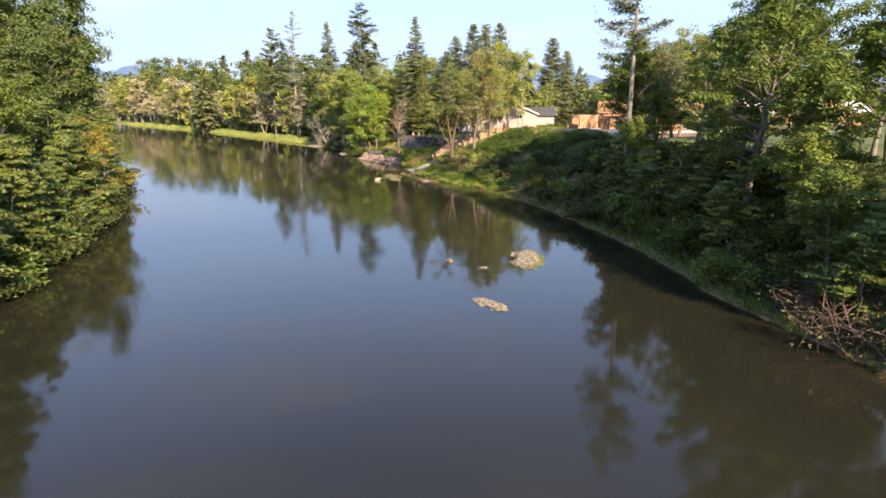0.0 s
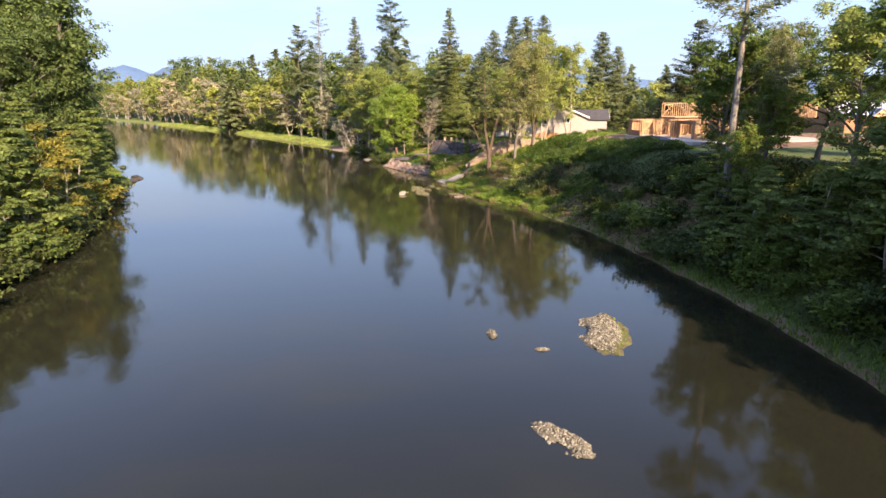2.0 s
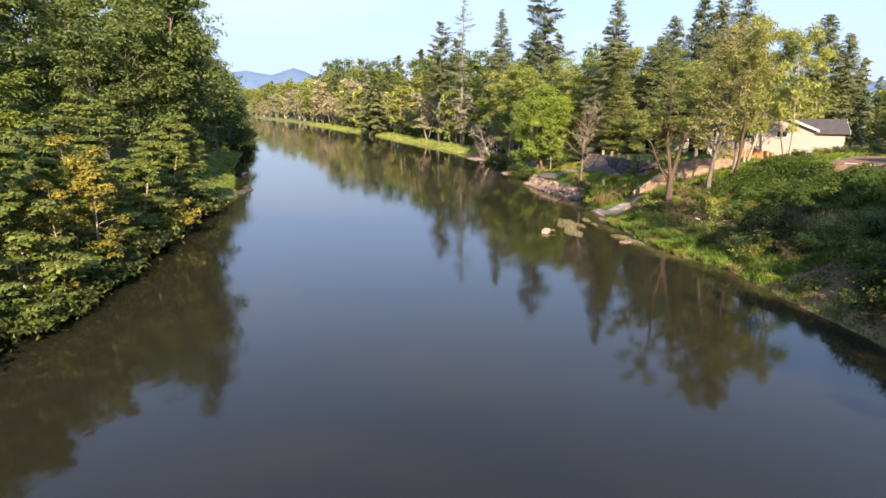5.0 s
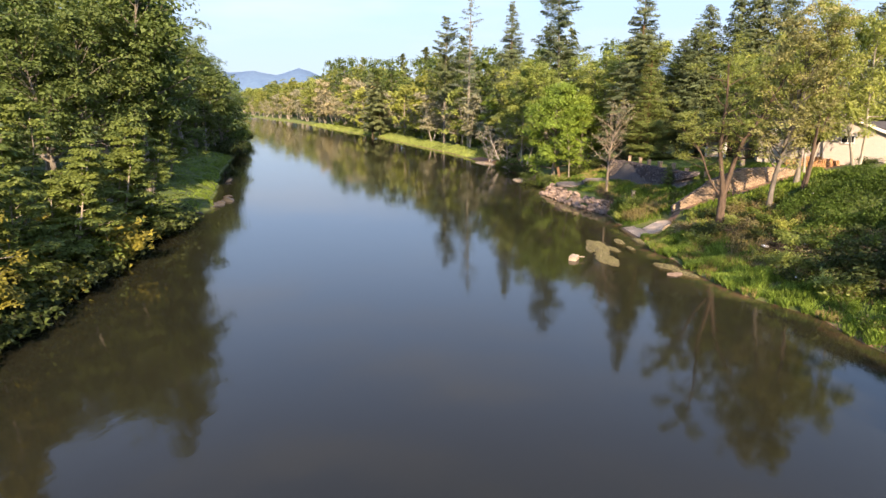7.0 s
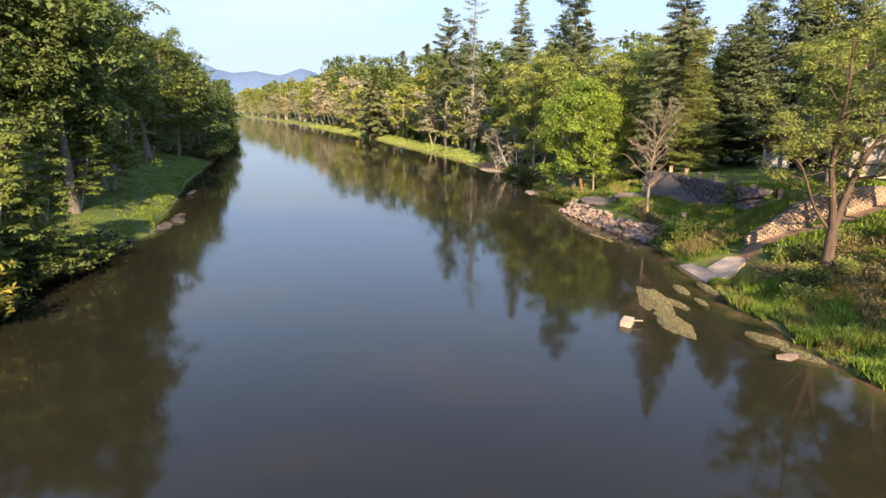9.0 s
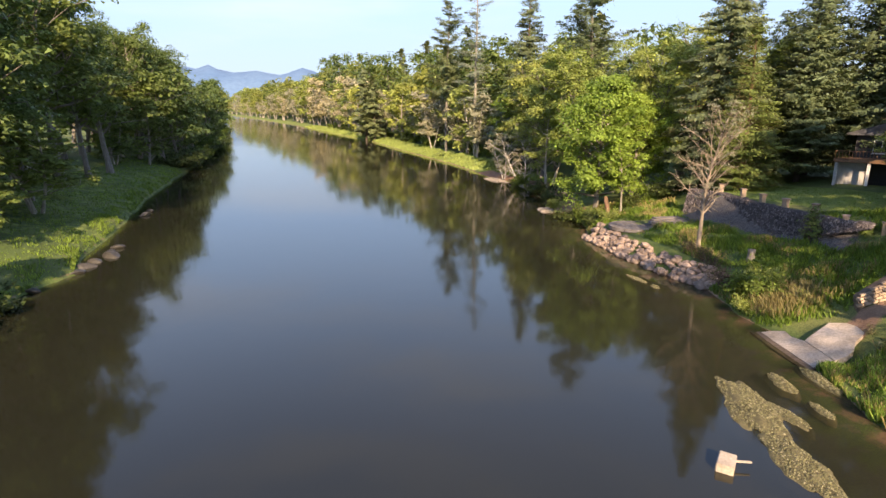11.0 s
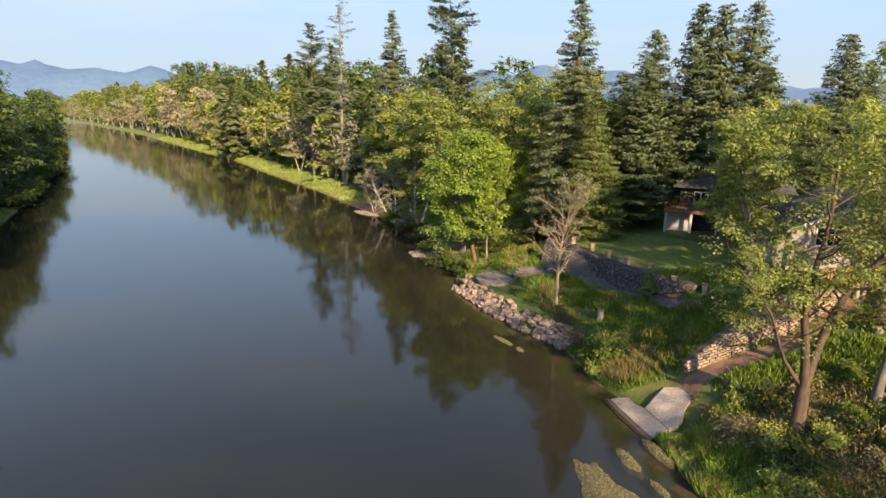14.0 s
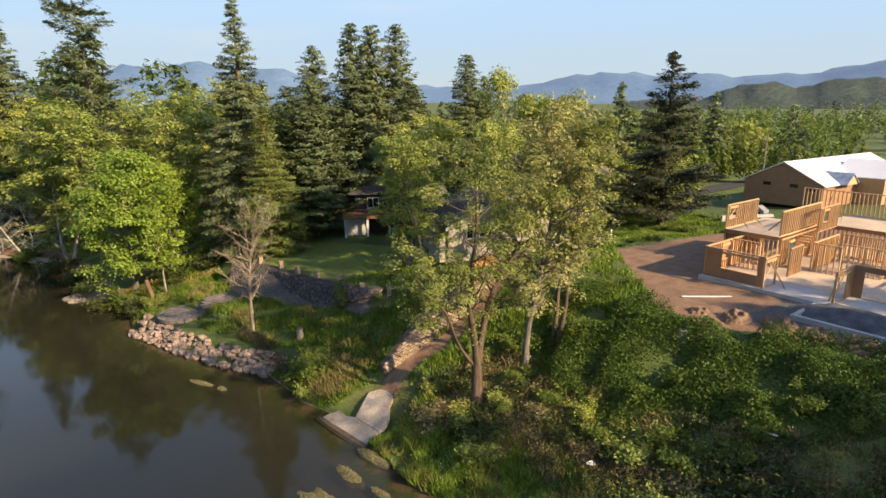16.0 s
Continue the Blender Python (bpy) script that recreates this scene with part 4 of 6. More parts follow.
M_SLAB = rough_mat("pale_concrete", (0.47, 0.45, 0.42), 0.85, 0.6, 0.16, 0.3, 0.02, 12.0)
M_RAMP = rough_mat("weathered_concrete", (0.44, 0.355, 0.275), 0.9, 0.6, 0.38, 0.6, 0.04, 7.0)
M_WRAP = rough_mat("white_roof_membrane", (0.78, 0.78, 0.78), 0.55, 0.3, 0.05, 0.1, 0.01)
M_TARP = rough_mat("blue_grey_roof_paper", (0.26, 0.33, 0.45), 0.6, 1.2, 0.3, 0.3, 0.03)
M_ORANGE = rough_mat("split_firewood", (0.56, 0.30, 0.14), 0.8, 4.0, 0.3, 0.4, 0.03)
M_GRAVEL = rough_mat("dark_gravel", (0.105, 0.108, 0.115), 0.95, 1.2, 0.4, 0.9, 0.06, 18.0)
M_STONE = rough_mat("riprap_stone", (0.290, 0.212, 0.165), 0.85, 1.6, 0.28, 0.5, 0.05, 9.0, per_object=0.35)
M_BLOCK = rough_mat("sandy_block", (0.36, 0.265, 0.185), 0.9, 2.0, 0.2, 0.4, 0.02, 14.0, per_object=0.22)
M_JOINT = rough_mat("dark_joint_soil", (0.12, 0.085, 0.06), 0.95)
M_PAVER = rough_mat("grey_pavers", (0.19, 0.165, 0.15), 0.9, 2.0, 0.25, 0.3, 0.02, 12.0)
M_WEED = rough_mat("green_weed", (0.16, 0.19, 0.05), 0.9, 1.6, 0.4, 0.8, 0.04, 9.0)
M_MOSS = rough_mat("mossy_gravel", (0.145, 0.122, 0.055), 0.95, 1.4, 0.4, 0.9, 0.05, 9.0)
M_WETROCK = rough_mat("dark_wet_stone", (0.051, 0.045, 0.037), 0.6, 1.6, 0.4, 0.5, 0.05, 9.0)
M_PEBBLE = rough_mat("pebbles", (0.120, 0.104, 0.070), 0.85, 5.0, 0.4, 0.5, 0.02, 22.0)
M_METAL = rough_mat("galvanised_metal", (0.45, 0.46, 0.47), 0.45, 2.0, 0.1, 0.1, 0.005, metal=0.8)
M_WHITE = rough_mat("white_plastic", (0.80, 0.80, 0.80), 0.5, 2.0, 0.05)
M_DECK = rough_mat("deck_timber", (0.22, 0.115, 0.06), 0.75, 2.0, 0.2, 0.2, 0.01)
M_ASPH = rough_mat("asphalt", (0.055, 0.055, 0.058), 0.9, 0.4, 0.2, 0.3, 0.01)
M_CAR = rough_mat("grey_car_paint", (0.30, 0.31, 0.33), 0.35, 1.0, 0.05, 0.0, 0.0)
M_RUBBER = rough_mat("rubber", (0.02, 0.02, 0.02), 0.85)
m, n, l, p = mat("window_glass")
p.inputs["Base Color"].default_value, p.inputs["Roughness"].default_value = (0.018, 0.022, 0.026, 1), 0.06
M_GLASS = m


def box(bm, x0, x1, y0, y1, z0, z1, m_=None):
    vs = [bm.verts.new((x, y, z)) for x in (x0, x1) for y in (y0, y1) for z in (z0, z1)]
    for f in ((0, 1, 3, 2), (4, 6, 7, 5), (0, 4, 5, 1), (2, 3, 7, 6), (0, 2, 6, 4), (1, 5, 7, 3)):
        bm.faces.new([vs[i] for i in f])
    if m_ is not None:
        bmesh.ops.transform(bm, matrix=m_, verts=vs)
    return vs


def bar(bm, a, b, w, d):
    """A straight timber from a to b, w x d across."""
    a, b = Vector(a), Vector(b)
    q = (b - a).to_track_quat("X", "Z").to_matrix().to_4x4()
    box(bm, 0, (b - a).length, -w / 2, w / 2, -d / 2, d / 2, Matrix.Translation(a) @ q)


def prism(bm, poly, y0, y1):
    """A polygon in x and z, drawn out along y."""
    a = [bm.verts.new((x, y0, z)) for x, z in poly]
    b = [bm.verts.new((x, y1, z)) for x, z in poly]
    bm.faces.new(a)
    bm.faces.new(b[::-1])
    for i in range(len(poly)):
        j = (i + 1) % len(poly)
        bm.faces.new((a[i], b[i], b[j], a[j]))


def box_part(name, dims, material, parent, label="", m_=None):
    bm = bmesh.new()
    box(bm, *dims)
    ob = part(name, bm, material, parent, label)
    if m_ is not None:
        ob.matrix_local = m_
    return ob


def window(parent, x, z, w, h, y, panes=2):
    """A window set in a wall that faces -y: frame, sill and panes."""
    bm = bmesh.new()
    t = 0.09
    box(bm, x, x + w, y - 0.06, y + 0.05, z, z + t)
    box(bm, x, x + w, y - 0.06, y + 0.05, z + h - t, z + h)
    for i in range(panes + 1):
        c = x + (w - t) * i / panes
        box(bm, c, c + t, y - 0.055, y + 0.05, z + t, z + h - t)
    fr = part("window", bm, M_TRIM, parent, "white-framed window")
    for i in range(panes):
        c = x + (w - t) * i / panes
        box_part("pane", (c + t, c + (w - t) / panes, y - 0.02, y + 0.01, z + t, z + h - t), M_GLASS, fr)
    box_part("sill", (x - 0.08, x + w + 0.08, y - 0.14, y - 0.06, z - 0.07, z), M_TRIM, fr)
    return fr


def gable_house(name, m_, w, d, wall_h, rise, wall_mat, roof_mat, label, windows=(), over=0.5, hip=False):
    """A house whose gable faces its own -y; its base's middle front stands at m_."""
    h = empty(name, m_)
    bm = bmesh.new()
    prism(bm, [(-w / 2, -0.6), (w / 2, -0.6), (w / 2, wall_h), (0, wall_h + rise), (-w / 2, wall_h)], 0, d)
    part("wall", bm, wall_mat, h)
    for sgn in (-1, 1):
        bm = bmesh.new()
        k = rise / (w / 2)
        xo = w / 2 + over
        prism(bm, [(0, wall_h + rise + 0.03), (sgn * xo, wall_h - over * k + 0.03), (sgn * xo, wall_h - over * k + 0.2), (0, wall_h + rise + 0.22)], -over, d + over)
        part("roof", bm, roof_mat, h)
        bm = bmesh.new()
        prism(bm, [(0, wall_h + rise - 0.08), (sgn * xo, wall_h - over * k - 0.1), (sgn * xo, wall_h - over * k + 0.24), (0, wall_h + rise + 0.26)], -over - 0.05, -over - 0.005)
        part("barge_board", bm, M_TRIM, h)
    for x, z, ww, hh, panes in windows:
        window(h, x, z, ww, hh, -0.03, panes)
    return tagged(h, label, "house")


# ---- cream house above the ramp ----
cream = gable_house("house", pose(16.0, 142.6, 8.7, 0, 0, -6), 13.4, 9.0, 3.4, 2.9, M_CREAM, M_SHINGLE, "cream single-storey house with a dark shingle gable roof", [(-4.6, 1.9, 3.1, 1.75, 4), (1.7, 2.2, 1.5, 1.0, 2)])
box_part("lower_wall", (-7.6, -6.7, 0.4, 4.0, -0.6, 2.2), M_CREAM, cream)
wing = gable_house("house_wing", pose(27.4, 146.5, 8.9, 0, 0, 84), 7.0, 11.0, 2.8, 1.7, M_CREAM, M_SHINGLE, "cream side wing of the house with dark roof", [])
bm = bmesh.new()
box(bm, -0.45, 0.45, -0.4, 0.4, 0, 1.5)
box(bm, -0.55, 0.55, -0.5, 0.5, 1.5, 1.62)
ch = part("chimney", bm, M_STONE, cream, "stone chimney")
ch.location = (1.5, 6.0, 5.3)
# firewood stacked against the wall
pile = empty("firewood_stack", pose(14.6, 141.2, ground_z(14.6, 141.2), 0, 0, -6))
tagged(pile, "stack of split orange firewood against the house", "firewood")
logs = []
for k in range(3):
    bm = bmesh.new()
    bmesh.ops.create_cone(bm, cap_ends=True, segments=5 + k, radius1=0.13, radius2=0.12, depth=0.5, matrix=Matrix.Rotation(radians(90), 4, "X"))
    me = bpy.data.meshes.new("log")
    bm.to_mesh(me)
    bm.free()
    me.materials.append(M_ORANGE)
    logs.append(me)
for i in range(26):
    for j in range(7 - abs(i - 13) // 5):
        ob = part_mesh("log", rnd.choice(logs), pile)
        ob.matrix_local = pose(-3.2 + i * 0.24 + rnd.uniform(-.03, .03), rnd.uniform(-.1, .1), 0.1 + j * 0.22, rnd.uniform(-6, 6), rnd.uniform(0, 360), rnd.uniform(-8, 8))

# ---- house with a deck, behind the lawn ----
back = empty("deck_house", pose(4.4, 166.5, 7.1, 0, 0, -22))
tagged(back, "dark house with a raised timber deck above the lawn", "house")
bm = bmesh.new()
box(bm, 1.5, 14, 3.2, 11, -0.5, 5.6)
part("wall", bm, M_DARKWALL, back)
bm = bmesh.new()
prism(bm, [(0.5, 5.4), (15, 5.4), (15, 5.6), (7.7, 8.0), (0.5, 5.6)], 2.4, 12)
part("roof", bm, M_SHINGLE, back)
box_part("deck", (0, 13, -0.4, 3.2, 2.55, 2.75), M_DECK, back)
box_part("fascia", (-0.05, 13.05, -0.48, -0.4, 2.4, 2.8), M_DECK, back, "red-brown fascia board")
for i in range(5):
    box_part("deck_post", (i * 3.1 + 0.1, i * 3.1 + 0.4, -0.3, 0.0, -0.5, 2.55), M_TRIM if i == 1 else M_SLAB, back)
for i in range(40):
    box_part("baluster", (i * 0.33, i * 0.33 + 0.05, -0.35, -0.3, 2.75, 3.65), M_DECK, back)
box_part("handrail", (-0.05, 13.05, -0.4, -0.25, 3.65, 3.72), M_DECK, back)
box_part("side_wall", (0.2, 3.0, 0.9, 1.1, -0.5, 2.5), M_SLAB, back)
for x_ in (3.2, 6.8, 10.2):
    window(back, x_, 3.3, 1.7, 1.6, 3.17, 2)

# ---- timber-framed house being built ----
HZ = 9.35
frame_house = empty("framed_house", pose(26.8, 124.4, HZ, 0, 0, 11))
tagged(frame_house, "unfinished timber house frame with open stud walls", "house")
stud_me = {}


def stud_mesh(h):
    if h not in stud_me:
        bm = bmesh.new()
        box(bm, -0.045, 0.045, -0.09, 0.09, 0, h)
        me = bpy.data.meshes.new("stud")
        bm.to_mesh(me)
        bm.free()
        me.materials.append(M_LUMBER)
        stud_me[h] = me
    return stud_me[h]


def stud_wall(x, y, length, turn, z=0.0, h=2.7, gaps=(), ply=None, brace=0, step=0.41):
    """A stud wall from (x, y), running along its own x. gaps: (from, to, low, high) openings. ply: (from, to, low, high) boards outside."""
    bm = bmesh.new()
    box(bm, 0, length, -0.09, 0.09, 0, 0.05)
    box(bm, 0, length, -0.09, 0.09, h - 0.1, h)
    for a, b, lo, hi in gaps:
        if lo > 0.1:
            box(bm, a, b, -0.088, 0.088, lo - 0.05, lo)
        box(bm, a, b, -0.088, 0.088, hi, hi + 0.22)
    w = part("wall_frame", bm, M_LUMBER, frame_house)
    w.matrix_local = pose(x, y, z, 0, 0, turn)
    k = max(2, int(length / step))
    for i in range(k + 1):
        c = 0.05 + (length - 0.1) * i / k
        inside = [g for g in gaps if g[0] + 0.03 < c < g[1] - 0.03]
        if inside:
            lo = inside[0][2]
            if lo > 0.3:
                ob = part_mesh("stud", stud_mesh(round(lo - 0.1, 2)), w)
                ob.location = (c, 0, 0.05)
            continue
        ob = part_mesh("stud", stud_mesh(round(h - 0.15, 2)), w)
        ob.location = (c, 0, 0.05)
    for i in range(brace):
        bm = bmesh.new()
        bar(bm, (0.1, 0.12, 0.1), (min(length, 2.4) - 0.1, 0.12, h - 0.2), 0.035, 0.13)
        part("brace", bm, M_LUMBER, w)
    if ply:
        for a, b, lo, hi in ply:
            box_part("sheathing", (a, b, -0.108, -0.093, lo, hi) if turn < 0 else (a, b, 0.093, 0.108, lo, hi), M_PLY, w)
    return w


# slab and footing (own x runs away from the river, own y upstream)
box_part("slab", (-0.5, 24, -22, 0.3, -0.7, 0.0), M_SLAB, frame_house, "pale concrete slab")
box_part("floor_board", (3.2, 23.8, -21.8, 0.1, 0.004, 0.03), M_PLYFLOOR, frame_house)
box_part("footing", (-5.0, -4.6, -24, -9.6, -0.75, -0.02), M_SLAB, frame_house, "low concrete footing wall")
box_part("footing", (-4.6, -0.5, -9.95, -9.6, -0.75, -0.02), M_SLAB, frame_house)
# front room
stud_wall(0.1, 0.0, 5.3, -90, 0, 2.75, [(1.5, 4.7, 0.95, 2.3)], [(0, 1.5, -.3, 2.65), (4.7, 5.3, -.3, 2.65), (1.5, 4.7, -.3, .93)])
bpy.context.view_layer.update()
stud_wall(0.1, 0.1, 8.0, 0, 0, 2.75, [(3, 4.4, 0.9, 2.2)], [(0, 8.0, -.3, 2.6)])
stud_wall(5.0, -2.6, 2.7, 90, 0, 2.75)
stud_wall(5.0, -5.2, 2.6, 0, 0, 2.75, [], None, 1)
# stub walls by the wide openings
stud_wall(-0.4, -5.4, 2.4, 0, 0, 2.75, [(0.25, 2.1, 0.05, 2.3)], None, 1)
stud_wall(-0.4, -10.8, 3.6, 0, 0, 2.75, [(0.25, 2.6, 0.05, 2.3)], [(2.6, 3.6, 0, 2.7)], 1)
stud_wall(3.4, -10.8, 10.8, -90, 0, 2.75, [(0.8, 4.4, 0.05, 2.25), (5.2, 9.6, .9, 2.25)], [(0, .8, 0, 2.7), (4.4, 5.2, 0, 2.7), (.8, 4.4, 2.25, 2.7), (9.6, 10.8, 0, 2.7)])
# inner rooms
stud_wall(7.4, 2.1, 5.2, -90, 0, 2.75, [(1.2, 2.4, .05, 2.1)])
stud_wall(8.0, -3.1, 8.5, 0, 0, 2.75, [(2, 3.2, .05, 2.1)])
stud_wall(9.0, -5.6, 2.4, -90, 0, 2.75)
stud_wall(9.0, -5.6, 6.0, 0, 0, 2.75)
stud_wall(10.5, -7.6, 3.2, -90, 0, 2.75)
stud_wall(10.5, -10.8, 7.5, 0, 0, 2.75)
stud_wall(15.5, -5.8, 5.0, -90, 0, 2.75)
stud_wall(12.5, -11, 9.5, -90, 0, 2.75)
stud_wall(5.5, -16.5, 8.0, 0, 0, 2.75)
stud_wall(7.4, 2.1, 9.0, 0, 0, 2.75, [], [(0, 9, -.2, 2.65)])
# upper floor: deck and walls
box_part("upper_deck", (7.2, 16.5, -3.2, 2.2, 3.05, 3.1), M_PLYFLOOR, frame_house, "bright subfloor of the upper storey")
for i in range(14):
    box_part("joist", (7.2 + i * 0.7, 7.25 + i * 0.7, -3.15, 2.15, 2.78, 3.045), M_LUMBER, frame_house)
box_part("rim_joist", (7.14, 7.19, -3.2, 2.2, 2.77, 3.1), M_PLY, frame_house)
stud_wall(7.3, 2.1, 6.6, 0, 3.1, 2.45, [(.5, 2.0, .9, 2.0)], None, 1)
stud_wall(7.6, -3.1, 8.8, 0, 3.1, 2.45)
stud_wall(12.2, -4.6, 4.8, 0, 3.1, 2.45, [(1, 2.2, .9, 2.0)])
box_part("upper_deck", (17.5, 25.4, -10, -3, 3.05, 3.1), M_PLYFLOOR, frame_house)
box_part("rim_joist", (17.44, 17.49, -10, -3, 2.77, 3.1), M_PLY, frame_house)
stud_wall(25.3, 2.0, 16.0, -90, 3.1, 2.6)
stud_wall(17.6, -3.0, 7.0, -90, 0, 2.75)
for a, b in (((9.0, 0.6, 3.12), (8.3, 2.0, 5.1)), ((11.5, 0.4, 3.12), (10.8, 2.0, 5.2)), ((9.5, -1.2, 3.12), (9.0, -3.0, 4.9)), ((1.2, -6.6, 0.02), (.6, -5.45, 2.3)), ((20, -4, 3.12), (18.6, -4.4, 5.2)), ((24, -1, 3.12), (25.2, -1.2, 5.4)), ((0.6, -10.2, 0.02), (0.4, -10.75, 2.2))):
    bm = bmesh.new()
    bar(bm, a, b, 0.04, 0.14)
    part("prop", bm, M_LUMBER, frame_house)
# stairs
for i in range(12):
    box_part("step", (8.6 + i * 0.27, 8.9 + i * 0.27, -4.4, -3.3, 0.1 + i * 0.235, 0.14 + i * 0.235), M_LUMBER, frame_house)
# gravel heap and board lying on the earth
rng = np.random.default_rng(5)
gv, gq = [], []
for i in range(21):
    for j in range(31):
        u, v = i / 20 * 2 - 1, j / 30 * 2 - 1
        hgt = max(0, 1 - u * u - v * v)
        gv.append((u * 3.4, v * 5.0, 1.0 * hgt ** 1.2 * (1 + .35 * noise.noise((u * 3, v * 4, 1))) + .12 * noise.noise((u * 9, v * 12, 3)) * min(1, hgt * 4) - 0.1))
for i in range(20):
    for j in range(30):
        q0 = i * 31 + j
        gq.append((q0, q0 + 31, q0 + 32, q0 + 1))
heap = tagged(new("gravel_mound", mesh_np("gravel_mound", gv, gq, M_GRAVEL, True)), "low heap of dark grey gravel inside the footing", "gravel")
heap.matrix_world = pose(27.4, 111.5, 8.95, 0, 0, 11)
M_EARTH = rough_mat("dug_earth", (0.235, 0.140, 0.088), 0.95, 1.0, 0.35, 1.0, 0.08, 5.0)


def earth_mound(x_, y_, rx, ry, h, seed):
    V_, Q_ = [], []
    for i in range(25):
        for j in range(25):
            u, v = i / 12 - 1, j / 12 - 1
            k = max(0, 1 - u * u - v * v)
            gx, gy = x_ + u * rx, y_ + v * ry
            V_.append((gx, gy, ground_z(gx, gy) - .12 + h * k ** .8 * (1 + .5 * noise.noise((u * 3, v * 3, seed))) + (.16 * noise.noise((gx * 2.5, gy * 2.5, seed)) + .14 * noise.noise((gx * 6, gy * 6, seed))) * min(1, k * 3)))
    for i in range(24):
        for j in range(24):
            q0 = i * 25 + j
            Q_.append((q0, q0 + 25, q0 + 26, q0 + 1))
    return tagged(new("earth_mound", mesh_np("earth_mound", V_, Q_, M_EARTH, True)), "low mound of dug reddish-brown earth", "earth mound", "earth mounds beside the footing")


for i, q in enumerate(((20.6, 116.2, 1.3, 1.1, .7), (22.0, 113.6, 1.2, 1.5, .75), (22.6, 111.2, 1.2, 1.5, .6), (23.4, 108.6, 1.3, 1.7, .7), (24.0, 105.8, 1.2, 1.6, .55), (19.3, 118.6, .9, .9, .4))):
    earth_mound(*q, i + 3)
plank = box_part("plank", (-2.1, 2.1, -.12, .12, 0, .05), M_TRIM, None, "pale plank lying on bare earth")
plank.matrix_world = pose(22.6, 120.6, ground_z(22.6, 120.6) + .02, 0, 0, -28)
tagged(plank, "pale plank lying on the bare earth", "plank")

# ---- house with a white membrane roof ----
wh = empty("unfinished_house", pose(75.3, 149.8, 9.0, 0, 0, -84) @ Matrix.Diagonal((.86, .9, .76, 1)))
tagged(wh, "unfinished brown-sheathed house with a white roof membrane", "house")
bm = bmesh.new()
prism(bm, [(-7.4, -1), (7.4, -1), (7.4, 4.0), (0, 8.2), (-7.4, 4.0)], 0, 34)
part("wall", bm, M_PLY, wh, "bare brown sheathing")
for sgn in (-1, 1):
    bm = bmesh.new()
    prism(bm, [(0, 8.23), (sgn * 8.0, 3.7), (sgn * 8.0, 3.9), (0, 8.45)], -0.3, 34.3)
    part("roof", bm, M_WRAP, wh, "white roof membrane")
for x_, z_ in ((-3.6, 3.0), (1.6, 3.0), (4.8, 2.6)):
    box_part("opening", (x_, x_ + 1.5, -0.04, 0.02, z_, z_ + .75), M_GLASS, wh)
bm = bmesh.new()
prism(bm, [(0, 0), (4.2, 0), (2.1, 2.2)], 0, 6)
dm = part("dormer", bm, M_LUMBER, wh)
dm.matrix_local = pose(9.0, 5.2, 3.8, 0, 0, 90)
bm = bmesh.new()
prism(bm, [(-.2, -.05), (2.1, 2.25), (4.4, -.05), (4.4, .1), (2.1, 2.42), (-.2, .1)], -.2, 6.1)
dr = part("dormer_roof", bm, M_TARP, wh, "blue-grey roof paper")
dr.matrix_local = pose(9.0, 5.2, 3.8, 0, 0, 90)
bm = bmesh.new()
prism(bm, [(-5, -5), (5, -5), (5, 1.2), (0, 4.2), (-5, 1.2)], 0, 9)
cw = part("cross_wing", bm, M_LUMBER, wh)
cw.matrix_local = pose(12.0, 18, 3.8, 0, 0, 90)
bm = bmesh.new()
prism(bm, [(-5.5, .9), (0, 4.25), (5.5, .9), (5.5, 1.1), (0, 4.5), (-5.5, 1.1)], -.4, 9)
cr = part("cross_roof", bm, M_WRAP, wh)
cr.matrix_local = pose(12.0, 18, 3.8, 0, 0, 90)
for i in range(3):
    box_part("opening", (12.0, 12.06, 14.5 + i * 2.6, 15.7 + i * 2.6, 3.9, 5.2), M_GLASS, wh)
    box_part("opening", (12.0, 12.06, 14.5 + i * 2.6, 15.9 + i * 2.6, -.4, 1.8), M_GLASS, wh)

# ---- other houses, far and half hidden ----
gable_house("house", pose(47, 162, 9.2, 0, 0, -35), 11, 12, 2.8, 2.2, M_DARKWALL, M_SHINGLE_TAN, "dark house with a tan roof behind firs")
gable_house("house", pose(148, 262, 9.5, 0, 0, -60), 12, 20, 3.2, 2.4, M_TRIM, M_SHINGLE, "distant white house with a grey roof")
gable_house("house", pose(126, 330, 9.5, 0, 0, -20), 14, 26, 3.4, 2.6, M_TRIM, M_SHINGLE, "distant long white house beside a yellow tree")
gable_house("house", pose(205, 270, 9.5, 0, 0, -80), 12, 22, 3.0, 2.2, M_DARKWALL, M_SHINGLE, "distant dark house among trees")

# ---- road, car, pole ----
road_v, road_q = [], []
for i, (x_, y_) in enumerate(((56, 140), (62, 158), (80, 172), (110, 178), (150, 180), (210, 186), (300, 200))):
    road_v += [(x_, y_ - 2.5, ground_z(x_, y_) + .12), (x_ - 1.5, y_ + 2.5, ground_z(x_, y_) + .12)]
    if i:
        road_q.append((2 * i - 2, 2 * i, 2 * i + 1, 2 * i - 1))
tagged(new("road", mesh_np("road", road_v, road_q, M_ASPH)), "grey lane behind the building plot", "road", kind="structure")
bm = bmesh.new()
prism(bm, [(-4, 0), (4, 0), (4, .8), (3.9, .9), (-3.9, .9), (-4, .8)], -.25, .25)
barrier = part("concrete_barrier", bm, M_SLAB, None, "")
barrier.matrix_world = pose(58, 143, ground_z(58, 143) - .05, 0, 0, -20)
tagged(barrier, "low pale concrete barrier beside the lane", "barrier")
car = empty("car", pose(66, 148, ground_z(66, 148), 0, 0, 100))
tagged(car, "light grey car parked beside the unfinished house", "car")
bm = bmesh.new()
